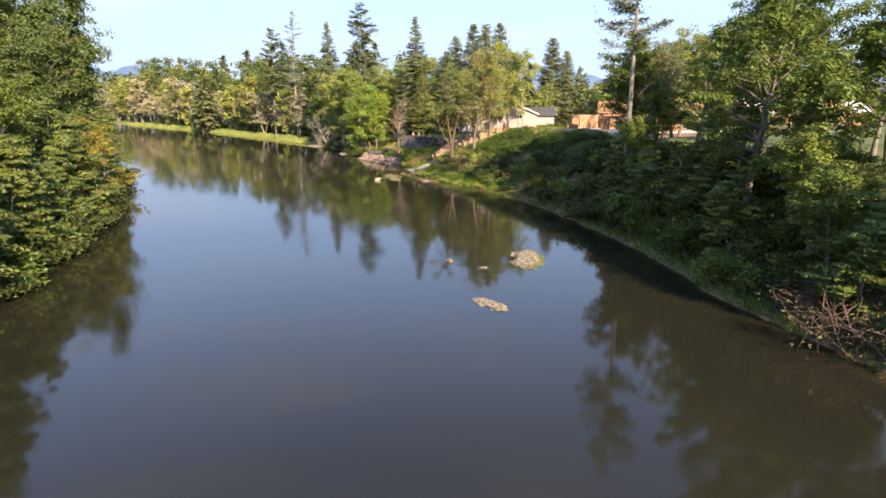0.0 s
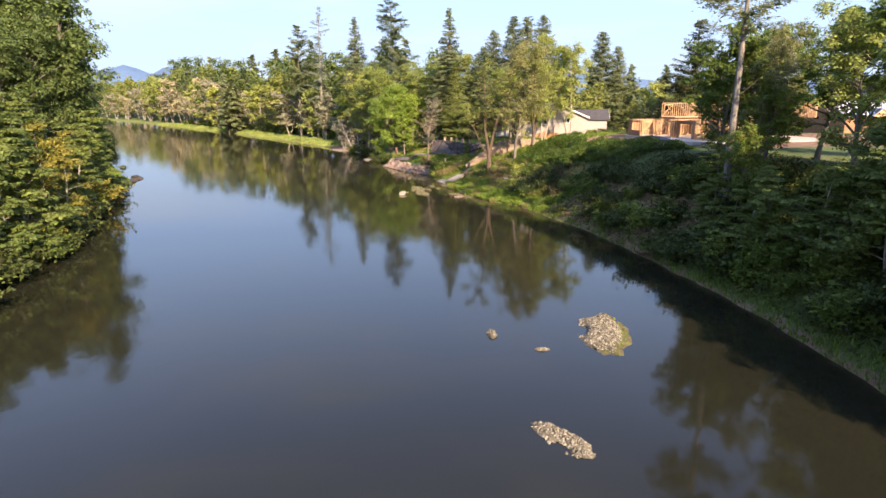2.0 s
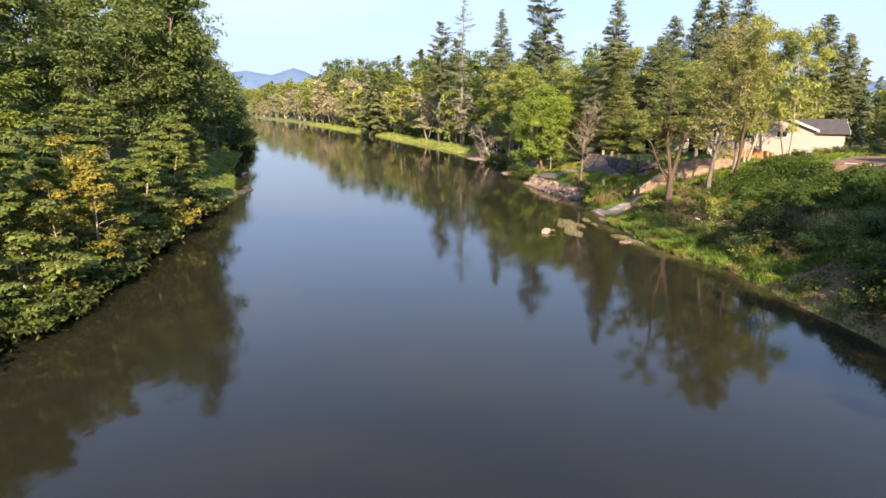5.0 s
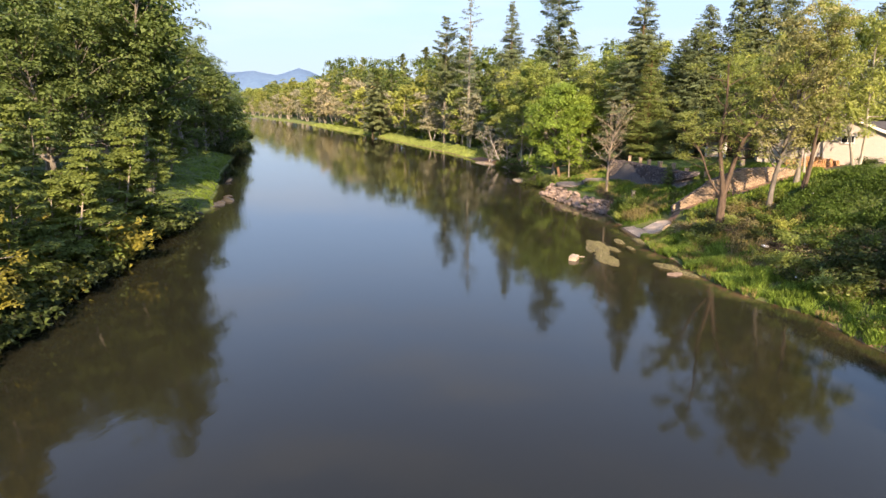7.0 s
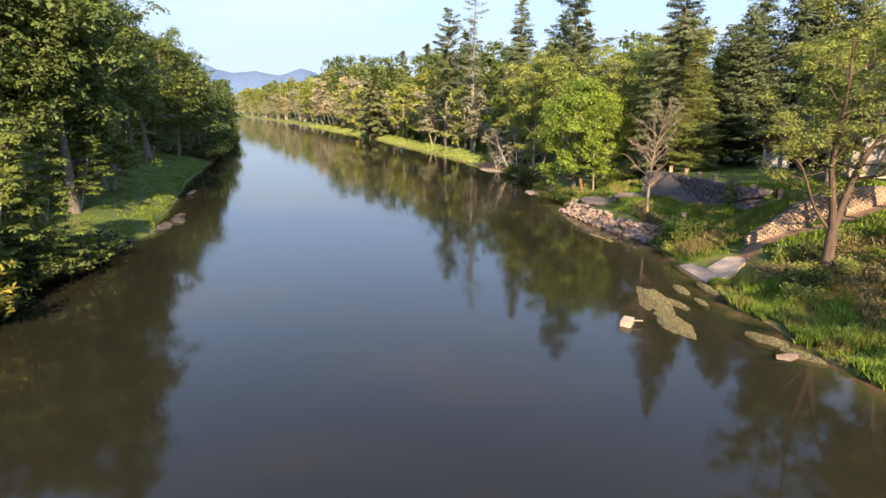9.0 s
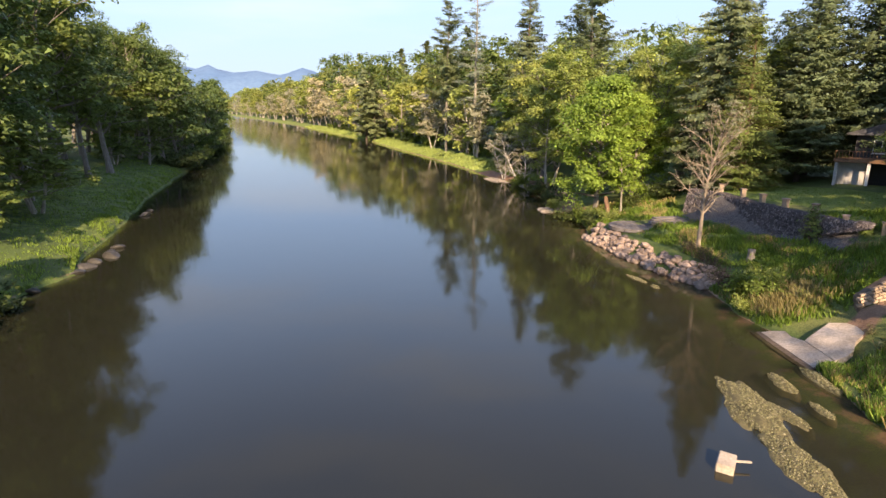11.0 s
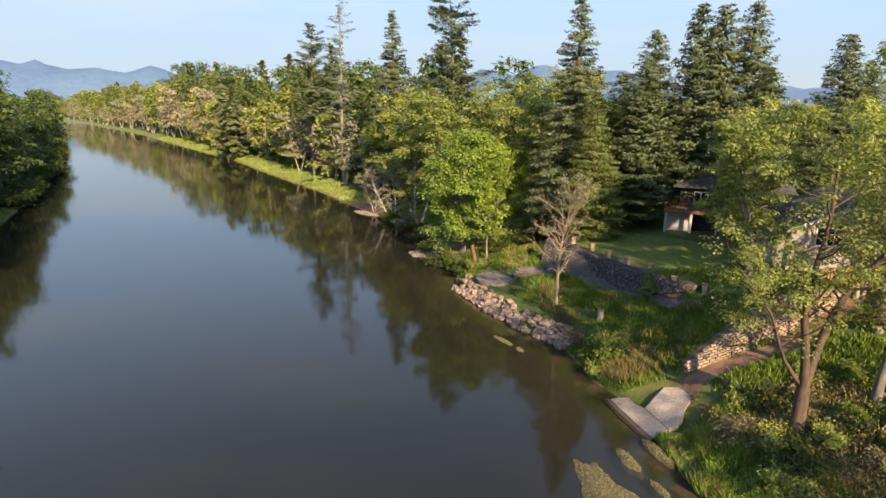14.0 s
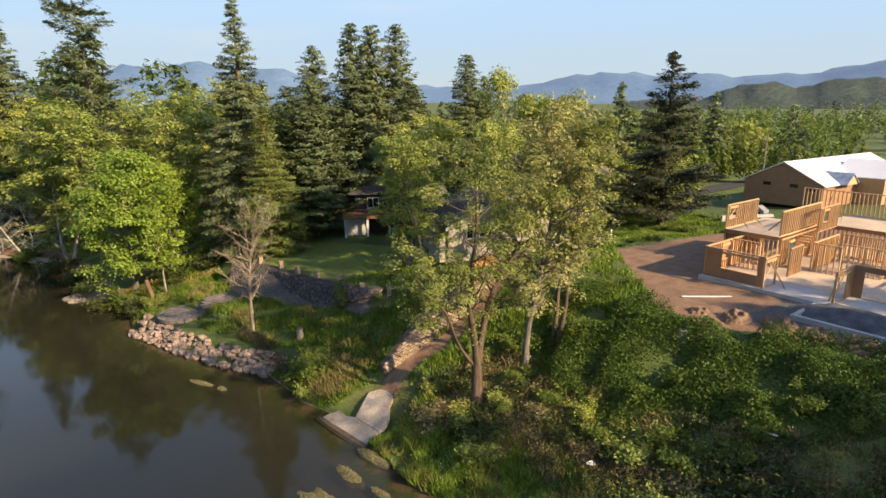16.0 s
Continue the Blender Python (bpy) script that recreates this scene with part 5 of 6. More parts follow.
prism(bm, [(-2.2, .35), (2.2, .35), (2.25, .8), (1.2, .95), (.6, 1.45), (-1.2, 1.48), (-1.9, .98), (-2.25, .85)], -.85, .85)
bmesh.ops.bevel(bm, geom=bm.edges[:], offset=.06, segments=2, affect="EDGES")
part("body", bm, M_CAR, car)
box_part("window", (-1.1, .7, -.86, .86, 1.0, 1.38), M_GLASS, car)
for x_ in (-1.4, 1.4):
    for y_ in (-.8, .8):
        bm = bmesh.new()
        bmesh.ops.create_cone(bm, cap_ends=True, segments=18, radius1=.33, radius2=.33, depth=.22, matrix=Matrix.Translation((x_, y_, .33)) @ Matrix.Rotation(radians(90), 4, "X"))
        part("wheel", bm, M_RUBBER, car)
pole = empty("utility_pole", pose(79, 156, ground_z(79, 156)))
tagged(pole, "wooden utility pole with overhead wires", "pole")
bm = bmesh.new()
bmesh.ops.create_cone(bm, cap_ends=True, segments=10, radius1=.17, radius2=.11, depth=12.5, matrix=Matrix.Translation((0, 0, 6.0)))
part("post", bm, B_GREY, pole)
box_part("cross_arm", (-1.1, 1.1, -.06, .06, 11.3, 11.45), B_GREY, pole)
for k, tgt in enumerate(((-42, 0, 7.0), (60, 24, 11))):
    pts = [(tgt[0] * i / 12, tgt[1] * i / 12, 11.4 + (tgt[2] - 11.4) * i / 12 - 1.2 * (1 - (i / 6 - 1) ** 2)) for i in range(13)]
    A_, B_ = [], []
    tube(A_, B_, pts, [.02] * 13, 4)
    part_mesh("wire", mesh_np("wire", np.concatenate(A_), np.concatenate(B_), M_RUBBER), pole)
pole2 = empty("utility_pole", pose(196, 214, ground_z(196, 214)))
tagged(pole2, "distant wooden utility pole beside the lane", "pole")
bm = bmesh.new()
bmesh.ops.create_cone(bm, cap_ends=True, segments=10, radius1=.2, radius2=.13, depth=13, matrix=Matrix.Translation((0, 0, 6.2)))
part("post", bm, B_GREY, pole2)
mark = box_part("marker_post", (-.06, .06, -.06, .06, -.2, 1.1), M_WHITE, None)
mark.matrix_world = pose(33.2, 144, ground_z(33.2, 144))
tagged(mark, "short white marker post in the grass", "post")


# ---- stones ----
def rock_mesh(name, seed, mat_, flat=0.7, sub=2):
    rng = np.random.default_rng(seed)
    bm = bmesh.new()
    bmesh.ops.create_icosphere(bm, subdivisions=sub, radius=1)
    cuts = [(Vector(rng.normal(size=3)).normalized(), rng.uniform(.5, .85)) for _ in range(9)]
    for v in bm.verts:
        for nn, dd in cuts:
            k = v.co.dot(nn) - dd
            if k > 0:
                v.co -= nn * k * .9
        v.co.z *= flat
    me = bpy.data.meshes.new(name)
    bm.to_mesh(me)
    bm.free()
    me.materials.append(mat_)
    return me


rocks = [rock_mesh("stone", 40 + i, M_STONE, .75, 1) for i in range(6)]
wet = [rock_mesh("boulder", 60 + i, M_WETROCK, .7, 2) for i in range(3)]
riprap = empty("riprap", pose(-17, 150, 0))
tagged(riprap, "band of tumbled brown riprap boulders at the waterline", "boulders")
for i in range(295):
    y_ = rnd.uniform(141.2, 160)
    d_ = rnd.uniform(-.4, 1.7)
    x_ = shore_r(y_) + d_
    r_ = rnd.uniform(.28, .62) * (1.1 if d_ < .8 else .9)
    ob = part_mesh("stone", rnd.choice(rocks), riprap)
    ob.matrix_local = pose(x_ + 17, y_ - 150, max(-.05, ground_z(x_, y_) if d_ > 0 else -.1) + r_ * .32, rnd.uniform(-25, 25), rnd.uniform(-25, 25), rnd.uniform(0, 360)) @ Matrix.Diagonal((r_ * rnd.uniform(.9, 1.3), r_, r_, 1))
for x_, y_, r_ in ((-72.2, 133.5, .9), (-73.5, 134.6, .7), (-71.8, 131.2, .6), (-69.9, 127.6, .7), (-68.3, 122, .6), (-74.8, 137, .6), (-67.2, 117.5, .5), (-66.6, 114, .6), (-70.9, 129.3, .8), (-88, 154, .8), (-90, 157, .6)):
    ob = new("boulder", wet[int(abs(x_ * 7)) % 3] if x_ < -40 else rocks[int(abs(x_ * 7)) % 6])
    ob.matrix_world = pose(x_ + .8, y_, .12, 8, 5, x_ * 50) @ Matrix.Diagonal((r_ * 1.5, r_, r_ * .7, 1))
    ob.data = wet[int(abs(x_ * 7)) % 3]
    tagged(ob, "weathered grey boulder at the river edge", "boulder", "boulders at the river edge")


def blob(name, cx, cy, rx, ry, turn, h, mat_, label, cat, pebbles=0, peb=0.1, seed=1, peb_mat=None, notch=None):
    """A low mound standing out of the water, with an uneven outline, and loose stones on it."""
    root = empty(name, pose(cx, cy, 0, 0, 0, turn))
    tagged(root, label, cat)
    V_, Q_ = [(0, 0, h)], []
    na, nr_ = 40, 8
    def edge_(a):
        return 1 + .28 * noise.noise((math.cos(a) * 1.3, math.sin(a) * 1.3, seed)) + .16 * noise.noise((math.cos(a) * 4, math.sin(a) * 4, seed + 5))
    V_ = []
    for j in range(nr_ + 1):
        k = j / nr_ * 1.25
        for i in range(na):
            a = i * 2 * math.pi / na
            r = k * edge_(a)
            z = h * (1 - k ** 2) + h * .5 * noise.noise((math.cos(a) * r * 3, math.sin(a) * r * 3, seed + 2)) * (k < 1)
            if notch:
                z -= h * 1.7 * math.exp(-((math.cos(a) * r - notch[0]) ** 2 + (math.sin(a) * r - notch[1]) ** 2) / notch[2] ** 2)
            V_.append((math.cos(a) * r * rx, math.sin(a) * r * ry, z if k < 1.2 else -.3))
    for j in range(nr_):
        for i in range(na):
            Q_.append((j * na + i, j * na + (i + 1) % na, (j + 1) * na + (i + 1) % na, (j + 1) * na + i))
    part_mesh("mound", mesh_np("mound", V_, Q_, mat_, True), root)
    if pebbles:
        rng = np.random.default_rng(seed)
        base = np.array([(1, 0, 0), (-.5, .87, 0), (-.5, -.87, 0), (0, 0, .7), (0, 0, -.5)]) 
        tri_ = np.array([(0, 1, 3), (1, 2, 3), (2, 0, 3), (1, 0, 4), (2, 1, 4), (0, 2, 4)])
        PV, PQ = [], []
        for i in range(pebbles):
            a, r = rng.uniform(0, 6.28), math.sqrt(rng.uniform(0, 1)) * .95
            e = edge_(a) * r
            dip = 0
            if notch:
                dip = h * 1.7 * math.exp(-((math.cos(a) * e - notch[0]) ** 2 + (math.sin(a) * e - notch[1]) ** 2) / notch[2] ** 2)
            s_ = peb * rng.uniform(.5, 1.5)
            t_ = rng.uniform(0, 6.28)
            R_ = np.array([[math.cos(t_), -math.sin(t_), 0], [math.sin(t_), math.cos(t_), 0], [0, 0, 1]])
            PV.append((base * s_ * rng.uniform(.7, 1.3, (5, 3))) @ R_.T + (math.cos(a) * e * rx, math.sin(a) * e * ry, h * (1 - r * r) + s_ * .25 - dip))
            PQ.append(tri_ + 5 * i)
        me = mesh_np("loose_gravel", np.concatenate(PV), np.concatenate(PQ), peb_mat or M_PEBBLE)
        tagged(part_mesh("loose_gravel", me, root), kind="stuff")
    return root


m, n, l, p = mat("loose_pebbles")
g_ = n.new("ShaderNodeNewGeometry")
l.new(ramp(n, l, g_.outputs["Random Per Island"], [(0, (0.05, 0.044, 0.032)), (.4, (0.135, 0.120, 0.082)), (.75, (0.23, 0.205, 0.150)), (1, (0.36, 0.33, 0.26))]).outputs[0], p.inputs["Base Color"])
p.inputs["Roughness"].default_value = .85
M_LOOSE = m
m, n, l, p = mat("terrace_gravel")
g_ = n.new("ShaderNodeNewGeometry")
l.new(ramp(n, l, g_.outputs["Random Per Island"], [(0, (0.05, 0.041, 0.041)), (.6, (0.135, 0.112, 0.110)), (1, (0.28, 0.24, 0.23))]).outputs[0], p.inputs["Base Color"])
p.inputs["Roughness"].default_value = .9
M_DARKGRAVEL = m
m, n, l, p = mat("weed_pebbles")
g_ = n.new("ShaderNodeNewGeometry")
l.new(ramp(n, l, g_.outputs["Random Per Island"], [(0, (0.045, 0.040, 0.024)), (.45, (0.100, 0.092, 0.042)), (.8, (0.165, 0.155, 0.068)), (1, (0.27, 0.24, 0.15))]).outputs[0], p.inputs["Base Color"])
p.inputs["Roughness"].default_value = .9
M_WEEDPEB = m
blob("gravel_bar", 7.75, 53.5, 1.55, 3.2, -9, .32, M_PEBBLE, "pebbly gravel bar rising from the shallow water", "gravel bar", 2600, .085, 3, M_LOOSE, (-.7, -.05, .26))
blob("weed_bank", 8.02, 53.3, 1.72, 3.35, -9, .15, M_MOSS, "green weed along the rim of the gravel bar", "weed bank", 900, .06, 3, M_WEED, (-.72, -.02, .36))
blob("gravel_bar", 3.4, 40.4, .75, 1.7, 38, .2, M_PEBBLE, "low pebbly gravel bar just above the water", "gravel bar", 1100, .07, 5, M_LOOSE, (-.5, -.2, .35))
blob("gravel_bar", .55, 52.6, .3, .65, 8, .16, M_PEBBLE, "tiny gravel spit in the river", "gravel bar", 160, .08, 6, M_LOOSE)
blob("gravel_bar", 3.6, 50.3, .45, .2, 8, .08, M_PEBBLE, "tiny gravel spit in the river", "gravel bar", 90, .07, 7, M_LOOSE)
for cx, cy, rx, ry, tn, h in ((-11.0, 119.6, 1.3, 3.4, 12, .28), (-9.8, 114.6, 1.05, 2.6, 18, .22), (-9.3, 119.2, .45, 1.5, 35, .16), (-8.7, 123.2, .5, 1.3, 16, .18), (-7.4, 120.3, .28, 1.0, 22, .12), (-4.0, 113.3, .7, 1.5, 52, .22), (-2.4, 111.2, .55, 1.4, 48, .2), (-6.5, 124.3, .5, 1.9, 20, .2), (-16.9, 142.6, .35, 1.5, 38, .1), (-15.3, 140.6, .3, .6, 20, .08)):
    blob("weed_bank", cx, cy, rx, ry, tn, h, M_MOSS, "low bank of matted olive water weed and gravel", "weed bank", int(620 * rx * ry) + 80, .052, int(abs(cx * 10)), M_WEEDPEB)
M_SAND = rough_mat("pale_sand", (0.40, 0.325, 0.25), 0.95, 1.2, 0.2, 0.4, 0.03, 12.0)
for cx, cy, rx, ry, tn in ((-36.6, 201.0, 1.9, 5.4, 40), (-30.4, 176.6, 1.3, 2.4, 20), (-46.5, 210.8, 1.4, 4.6, 48)):
    blob("sand_spit", cx, cy, rx, ry, tn, .42, M_SAND, "pale sandy spit along the river edge", "sand", 120, .09, int(abs(cx)), M_LOOSE)
sl = new("flat_rock", rocks[2])
sl.matrix_world = pose(-3.3, 110.6, .1, 4, 3, 40) @ Matrix.Diagonal((1.15, .5, .26, 1))
tagged(sl, "flat pale rock beside the weed bank", "rock")
blk = empty("concrete_block", pose(-13.0, 113.3, -.3, 3, 2, -14) @ Matrix.Diagonal((.68, .68, .75, 1)))
tagged(blk, "square pale concrete block with a steel bar in the water", "block")
bm = bmesh.new()
box(bm, -.55, .55, -.8, .8, 0, 1.0)
bmesh.ops.bevel(bm, geom=bm.edges[:], offset=.05, segments=2, affect="EDGES")
part("block", bm, M_RAMP, blk)
bm = bmesh.new()
bar(bm, (.5, .3, .85), (1.4, .75, .85), .12, .1)
part("bar", bm, M_RAMP, blk)

# ---- boat ramp and retaining walls ----
def slab_poly(name, pts, thick, material, label):
    bm = bmesh.new()
    top = [bm.verts.new(q) for q in pts]
    low = [bm.verts.new((q[0], q[1], q[2] - thick)) for q in pts]
    bm.faces.new(top)
    bm.faces.new(low[::-1])
    for i in range(len(pts)):
        j = (i + 1) % len(pts)
        bm.faces.new((top[i], low[i], low[j], top[j]))
    return part(name, bm, material, ramp_ob, label)


ramp_ob = empty("boat_ramp", pose(0, 0, 0))
tagged(ramp_ob, "worn concrete boat ramp sloping into the river", "boat ramp")
def ramp_z(x, y):
    return .10 + .276 * ((x + 8.35) * .94 + (y - 131.4) * .342)


for name_, pts_ in (("slab", [(-8.35, 131.4), (-7.9, 130.0), (-7.35, 128.6), (-6.95, 127.4), (-6.4, 126.05), (-5.85, 126.2), (-5.2, 126.6), (-5.75, 128.2), (-6.2, 129.5), (-6.75, 130.2), (-6.95, 131.2), (-7.7, 131.4)]),
                    ("slab", [(-6.14, 129.5), (-5.7, 128.2), (-5.14, 126.62), (-4.5, 126.9), (-3.9, 127.6), (-3.5, 128.7), (-2.9, 129.4), (-2.6, 130.3), (-3.3, 131.4), (-4.2, 131.7), (-5.2, 130.6)])):
    slab_poly(name_, [(x, y, ramp_z(x, y) + .03 * noise.noise((x * 2, y * 2, 6))) for x, y in pts_], .4, M_RAMP, "")
slab_poly("apron", [(-9.0, 131.8, -.08), (-8.2, 129.0, -.06), (-6.9, 125.6, -.06), (-6.4, 125.9, .08), (-7.0, 127.5, .07), (-8.4, 131.5, .07)], .2, M_JOINT, "dark wet toe")

bwall = empty("retaining_wall", pose(0, 0, 0))
tagged(bwall, "leaning retaining wall of sandy concrete blocks", "wall")
path_ = [Vector(q) for q in WALL]
bm = bmesh.new()
for i in range(4):
    a, b = path_[i], path_[i + 1]
    out = Vector((-(b - a).y, (b - a).x, 0)).normalized()
    ring = []
    for q, h in ((a, WALL_H[i]), (b, WALL_H[i + 1])):
        ring.append([bm.verts.new(q + out * (LEAN_BACK * z + back) + Vector((0, 0, z))) for z, back in ((-.5, .1), (h, .1), (h, .7), (-.5, .9))])
    for k in range(4):
        bm.faces.new((ring[0][k], ring[1][k], ring[1][(k + 1) % 4], ring[0][(k + 1) % 4]))
    bm.faces.new(ring[0][::-1])
    bm.faces.new(ring[1])
part("backing", bm, M_JOINT, bwall, "dark soil behind the blocks")
bm = bmesh.new()
box(bm, -.2, .2, -.13, .13, -.085, .085)
bmesh.ops.bevel(bm, geom=bm.edges[:], offset=.02, segments=1, affect="EDGES")
bme = bpy.data.meshes.new("block")
bm.to_mesh(bme)
bm.free()
bme.materials.append(M_BLOCK)
for row in range(13):
    for i in range(4):
        a, b = path_[i], path_[i + 1]
        flat_ = Vector((b.x - a.x, b.y - a.y, 0))
        out = Vector((-flat_.y, flat_.x, 0)).normalized()
        ang = math.degrees(math.atan2(flat_.y, flat_.x))
        k_ = max(1, round((b - a).length / .47))
        for j in range(k_):
            t_ = (j + (.75 if row % 2 else .25)) / k_
            z_ = row * .2 + .06
            if z_ > WALL_H[i] + (WALL_H[i + 1] - WALL_H[i]) * t_:
                continue
            ob = part_mesh("block", bme, bwall)
            ob.matrix_local = Matrix.Translation(a + (b - a) * t_ + out * (LEAN_BACK * z_ + .02 + rnd.uniform(-.02, .02)) + Vector((0, 0, z_))) @ pose(0, 0, 0, 0, -math.degrees(math.atan2((b - a).z, flat_.length)), ang + rnd.uniform(-5, 5))

# rounded patio of pavers beside the riprap
patio = empty("patio", pose(-17.6, 157.2, ground_z(-17.6, 157.2) + .1))
tagged(patio, "round paved patio with dark curved joints", "patio")
for r0, r1, k_ in ((0.05, .9, 8), (.95, 1.8, 14), (1.85, 2.7, 20)):
    for i in range(k_):
        a0, a1 = i * 2 * math.pi / k_ + .012, (i + 1) * 2 * math.pi / k_ - .012
        bm = bmesh.new()
        ps = [(r0, a0), (r1, a0), (r1, (a0 + a1) / 2), (r1, a1), (r0, a1)]
        t_ = [bm.verts.new((r * math.cos(a), r * math.sin(a), .06)) for r, a in ps]
        b_ = [bm.verts.new((r * math.cos(a), r * math.sin(a), -.3)) for r, a in ps]
        bm.faces.new(t_)
        for j in range(5):
            bm.faces.new((t_[j], b_[j], b_[(j + 1) % 5], t_[(j + 1) % 5]))
        part("paver", bm, M_PAVER, patio)
for i in range(3):
    st = box_part("step_slab", (-1.6, 1.6, -.5, .5, -.2, .08), M_PAVER, None)
    st.matrix_world = pose(-14.2 + i * .2, 157.2 + i * .9, ground_z(-14.2, 157.6) + .1 + i * .1, 0, 0, 16 + i * 6)
    tagged(st, "long dark stone step beside the patio", "step", "steps beside the patio")
# dark stone facing of the steep bank below the lawn
FACE = [(-11.2, 162.6, 6.15, 2.7), (-8.7, 159.7, 6.3, 3.0), (-7.1, 156.0, 6.3, 3.0), (-5.8, 152.7, 6.3, 2.9), (-4.3, 149.9, 6.3, 2.6), (-2.5, 147.0, 6.3, 2.0), (-.8, 144.5, 6.3, 1.1), (1.4, 143.0, 6.4, .4)]


def face_at(u, v):
    """A spot on the stone facing: u along it, v from its top down."""
    k_ = range(len(FACE))
    x_, y_, z_, h_ = [float(np.interp(u, k_, [q[i] for q in FACE])) for i in range(4)]
    lean_ = (0.12 + 0.4 * v) * h_ ** .5 - (.9 if v < 0 else 0)
    return Vector((x_ - .86 * lean_, y_ - .5 * lean_, z_ - h_ * max(v, 0)))


rng = np.random.default_rng(77)
FV = [face_at(i / 8, (-.1, 0, .25, .5, .75, 1.0, 1.2)[j]) + Vector(rng.normal(size=3) * .05) for i in range(57) for j in range(7)]
FQ = [(i * 7 + j, i * 7 + j + 1, i * 7 + j + 8, i * 7 + j + 7) for i in range(56) for j in range(6)]
stone_face = empty("stone_bank", pose(0, 0, 0))
tagged(stone_face, "steep dark purplish stone bank holding up the lawn", "stone bank")
part_mesh("bedding", mesh_np("bedding", FV, FQ, rough_mat("dark_stone_bedding", (0.085, 0.070, 0.068), 0.95, 1.2, 0.35, 0.9, 0.06, 12.0), True), stone_face, "dark earth between the stones")
PV, PQ = [], []
tet = np.array([(1, 0, 0), (-.5, .87, 0), (-.5, -.87, 0), (0, 0, .7), (0, 0, -.5)])
tetf = np.array([(0, 1, 3), (1, 2, 3), (2, 0, 3), (1, 0, 4), (2, 1, 4), (0, 2, 4)])
for i in range(5200):
    s_ = rng.uniform(.06, .17)
    PQ.append(tetf + 5 * i)
    PV.append((tet * s_ * rng.uniform(.6, 1.4, (5, 3)))[:, rng.permutation(3)] + np.array(face_at(rng.uniform(0, 7), rng.uniform(0, 1.08))))
tagged(part_mesh("loose_stone", mesh_np("loose_stone", np.concatenate(PV), np.concatenate(PQ), M_DARKGRAVEL), stone_face, "loose dark stones"), kind="stuff")
# stub posts along the lawn's edge
for i, (x_, y_) in enumerate(((-8.2, 160.0), (-6.5, 156.3), (-5.2, 153.0), (-3.7, 150.3), (-1.9, 147.4), (-.2, 144.8), (2.2, 143.2))):
    pst = empty("fence_post", pose(x_, y_, ground_z(x_, y_), 0, 0, i * 13))
    tagged(pst, "short stone-brown fence pillar at the lawn edge", "post", "pillars along the lawn")
    box_part("shaft", (-.22, .22, -.22, .22, -.4, .85), M_BLOCK, pst)
    box_part("cap", (-.28, .28, -.28, .28, .85, .95), M_STONE, pst)
tp = empty("timber_post", pose(-10.6, 161.9, ground_z(-10.6, 161.9)))
tagged(tp, "tall brown timber post at the lawn corner", "post")
box_part("shaft", (-.22, .22, -.22, .22, -.4, 2.0), B_RED, tp)


def stump(name, x_, y_, h, r, lean, az, mat_, label):
    A_, B_ = [], []
    rr = np.random.default_rng(int(abs(x_ * 100)))
    pts = [(math.cos(az) * lean * t * h, math.sin(az) * lean * t * h, -.3 + t * (h + .3)) for t in np.linspace(0, 1, 6)]
    tube(A_, B_, pts, r * (1 + .1 * rr.normal(size=6)) * np.linspace(1.25, .9, 6), 9)
    V_ = np.concatenate(A_)
    cap = len(V_)
    V_ = np.concatenate([V_, [V_[-9:].mean(0) + (0, 0, .03)]])
    Q_ = np.concatenate(B_ + [np.array([(cap - 9 + i, cap - 9 + (i + 1) % 9, cap, cap) for i in range(9)])])
    T_ = np.concatenate([Q_[:, [0, 1, 2]], Q_[:-9][:, [0, 2, 3]]])
    ob = new(name, mesh_np(name, V_, T_, mat_, True))
    ob.matrix_world = pose(x_, y_, ground_z(x_, y_))
    return tagged(ob, label, "stump")


stump("tree_stump", -20.6, 166.2, 2.6, .26, .3, 2.6, B_RED, "leaning broken reddish tree stump near the patio")
stump("tree_stump", -7.4, 143.4, 1.4, .33, .05, 1.0, B_GREY, "short grey tree stump in long grass")
stump("tree_stump", 15.6, 116.8, .7, .4, .1, 1.0, B_PALE, "cut tree stump at the edge of bare earth")
for i, (x_, y_, sz) in enumerate(((4.5, 113.5, .5), (7.3, 112, .35), (13, 107.5, .4), (9.8, 121.5, .3), (11.5, 105, .3), (5.5, 106.5, .25))):
    sc = new("scrap", rocks[i % 6].copy())
    sc.data.materials.clear()
    sc.data.materials.append(M_WHITE)
    sc.matrix_world = pose(x_, y_, ground_z(x_, y_) + .75, 20, 10, i * 50) @ Matrix.Diagonal((sz, sz * .5, sz * .25, 1))
    tagged(sc, "crumpled white plastic scrap caught in brambles", "scrap", "plastic scraps")
for x_, y_, rz_, ln in ((16.7, 73.2, 20, 1.3), (14.6, 82.5, 80, 1.0), (22.6, 56, 60, 1.6)):
    A_, B_ = [], []
    tube(A_, B_, [(-ln, 0, 0), (-ln * .3, .05, .02), (ln * .4, 0, .05), (ln, .1, .03)], [.2, .22, .2, .16], 8)
    dl = new("driftwood_log", mesh_np("driftwood_log", np.concatenate(A_), np.concatenate(B_), B_RED, True))
    dl.matrix_world = pose(x_, y_, ground_z(x_, y_) + .2, 0, 0, rz_)
    tagged(dl, "reddish driftwood log on the muddy bank", "log")
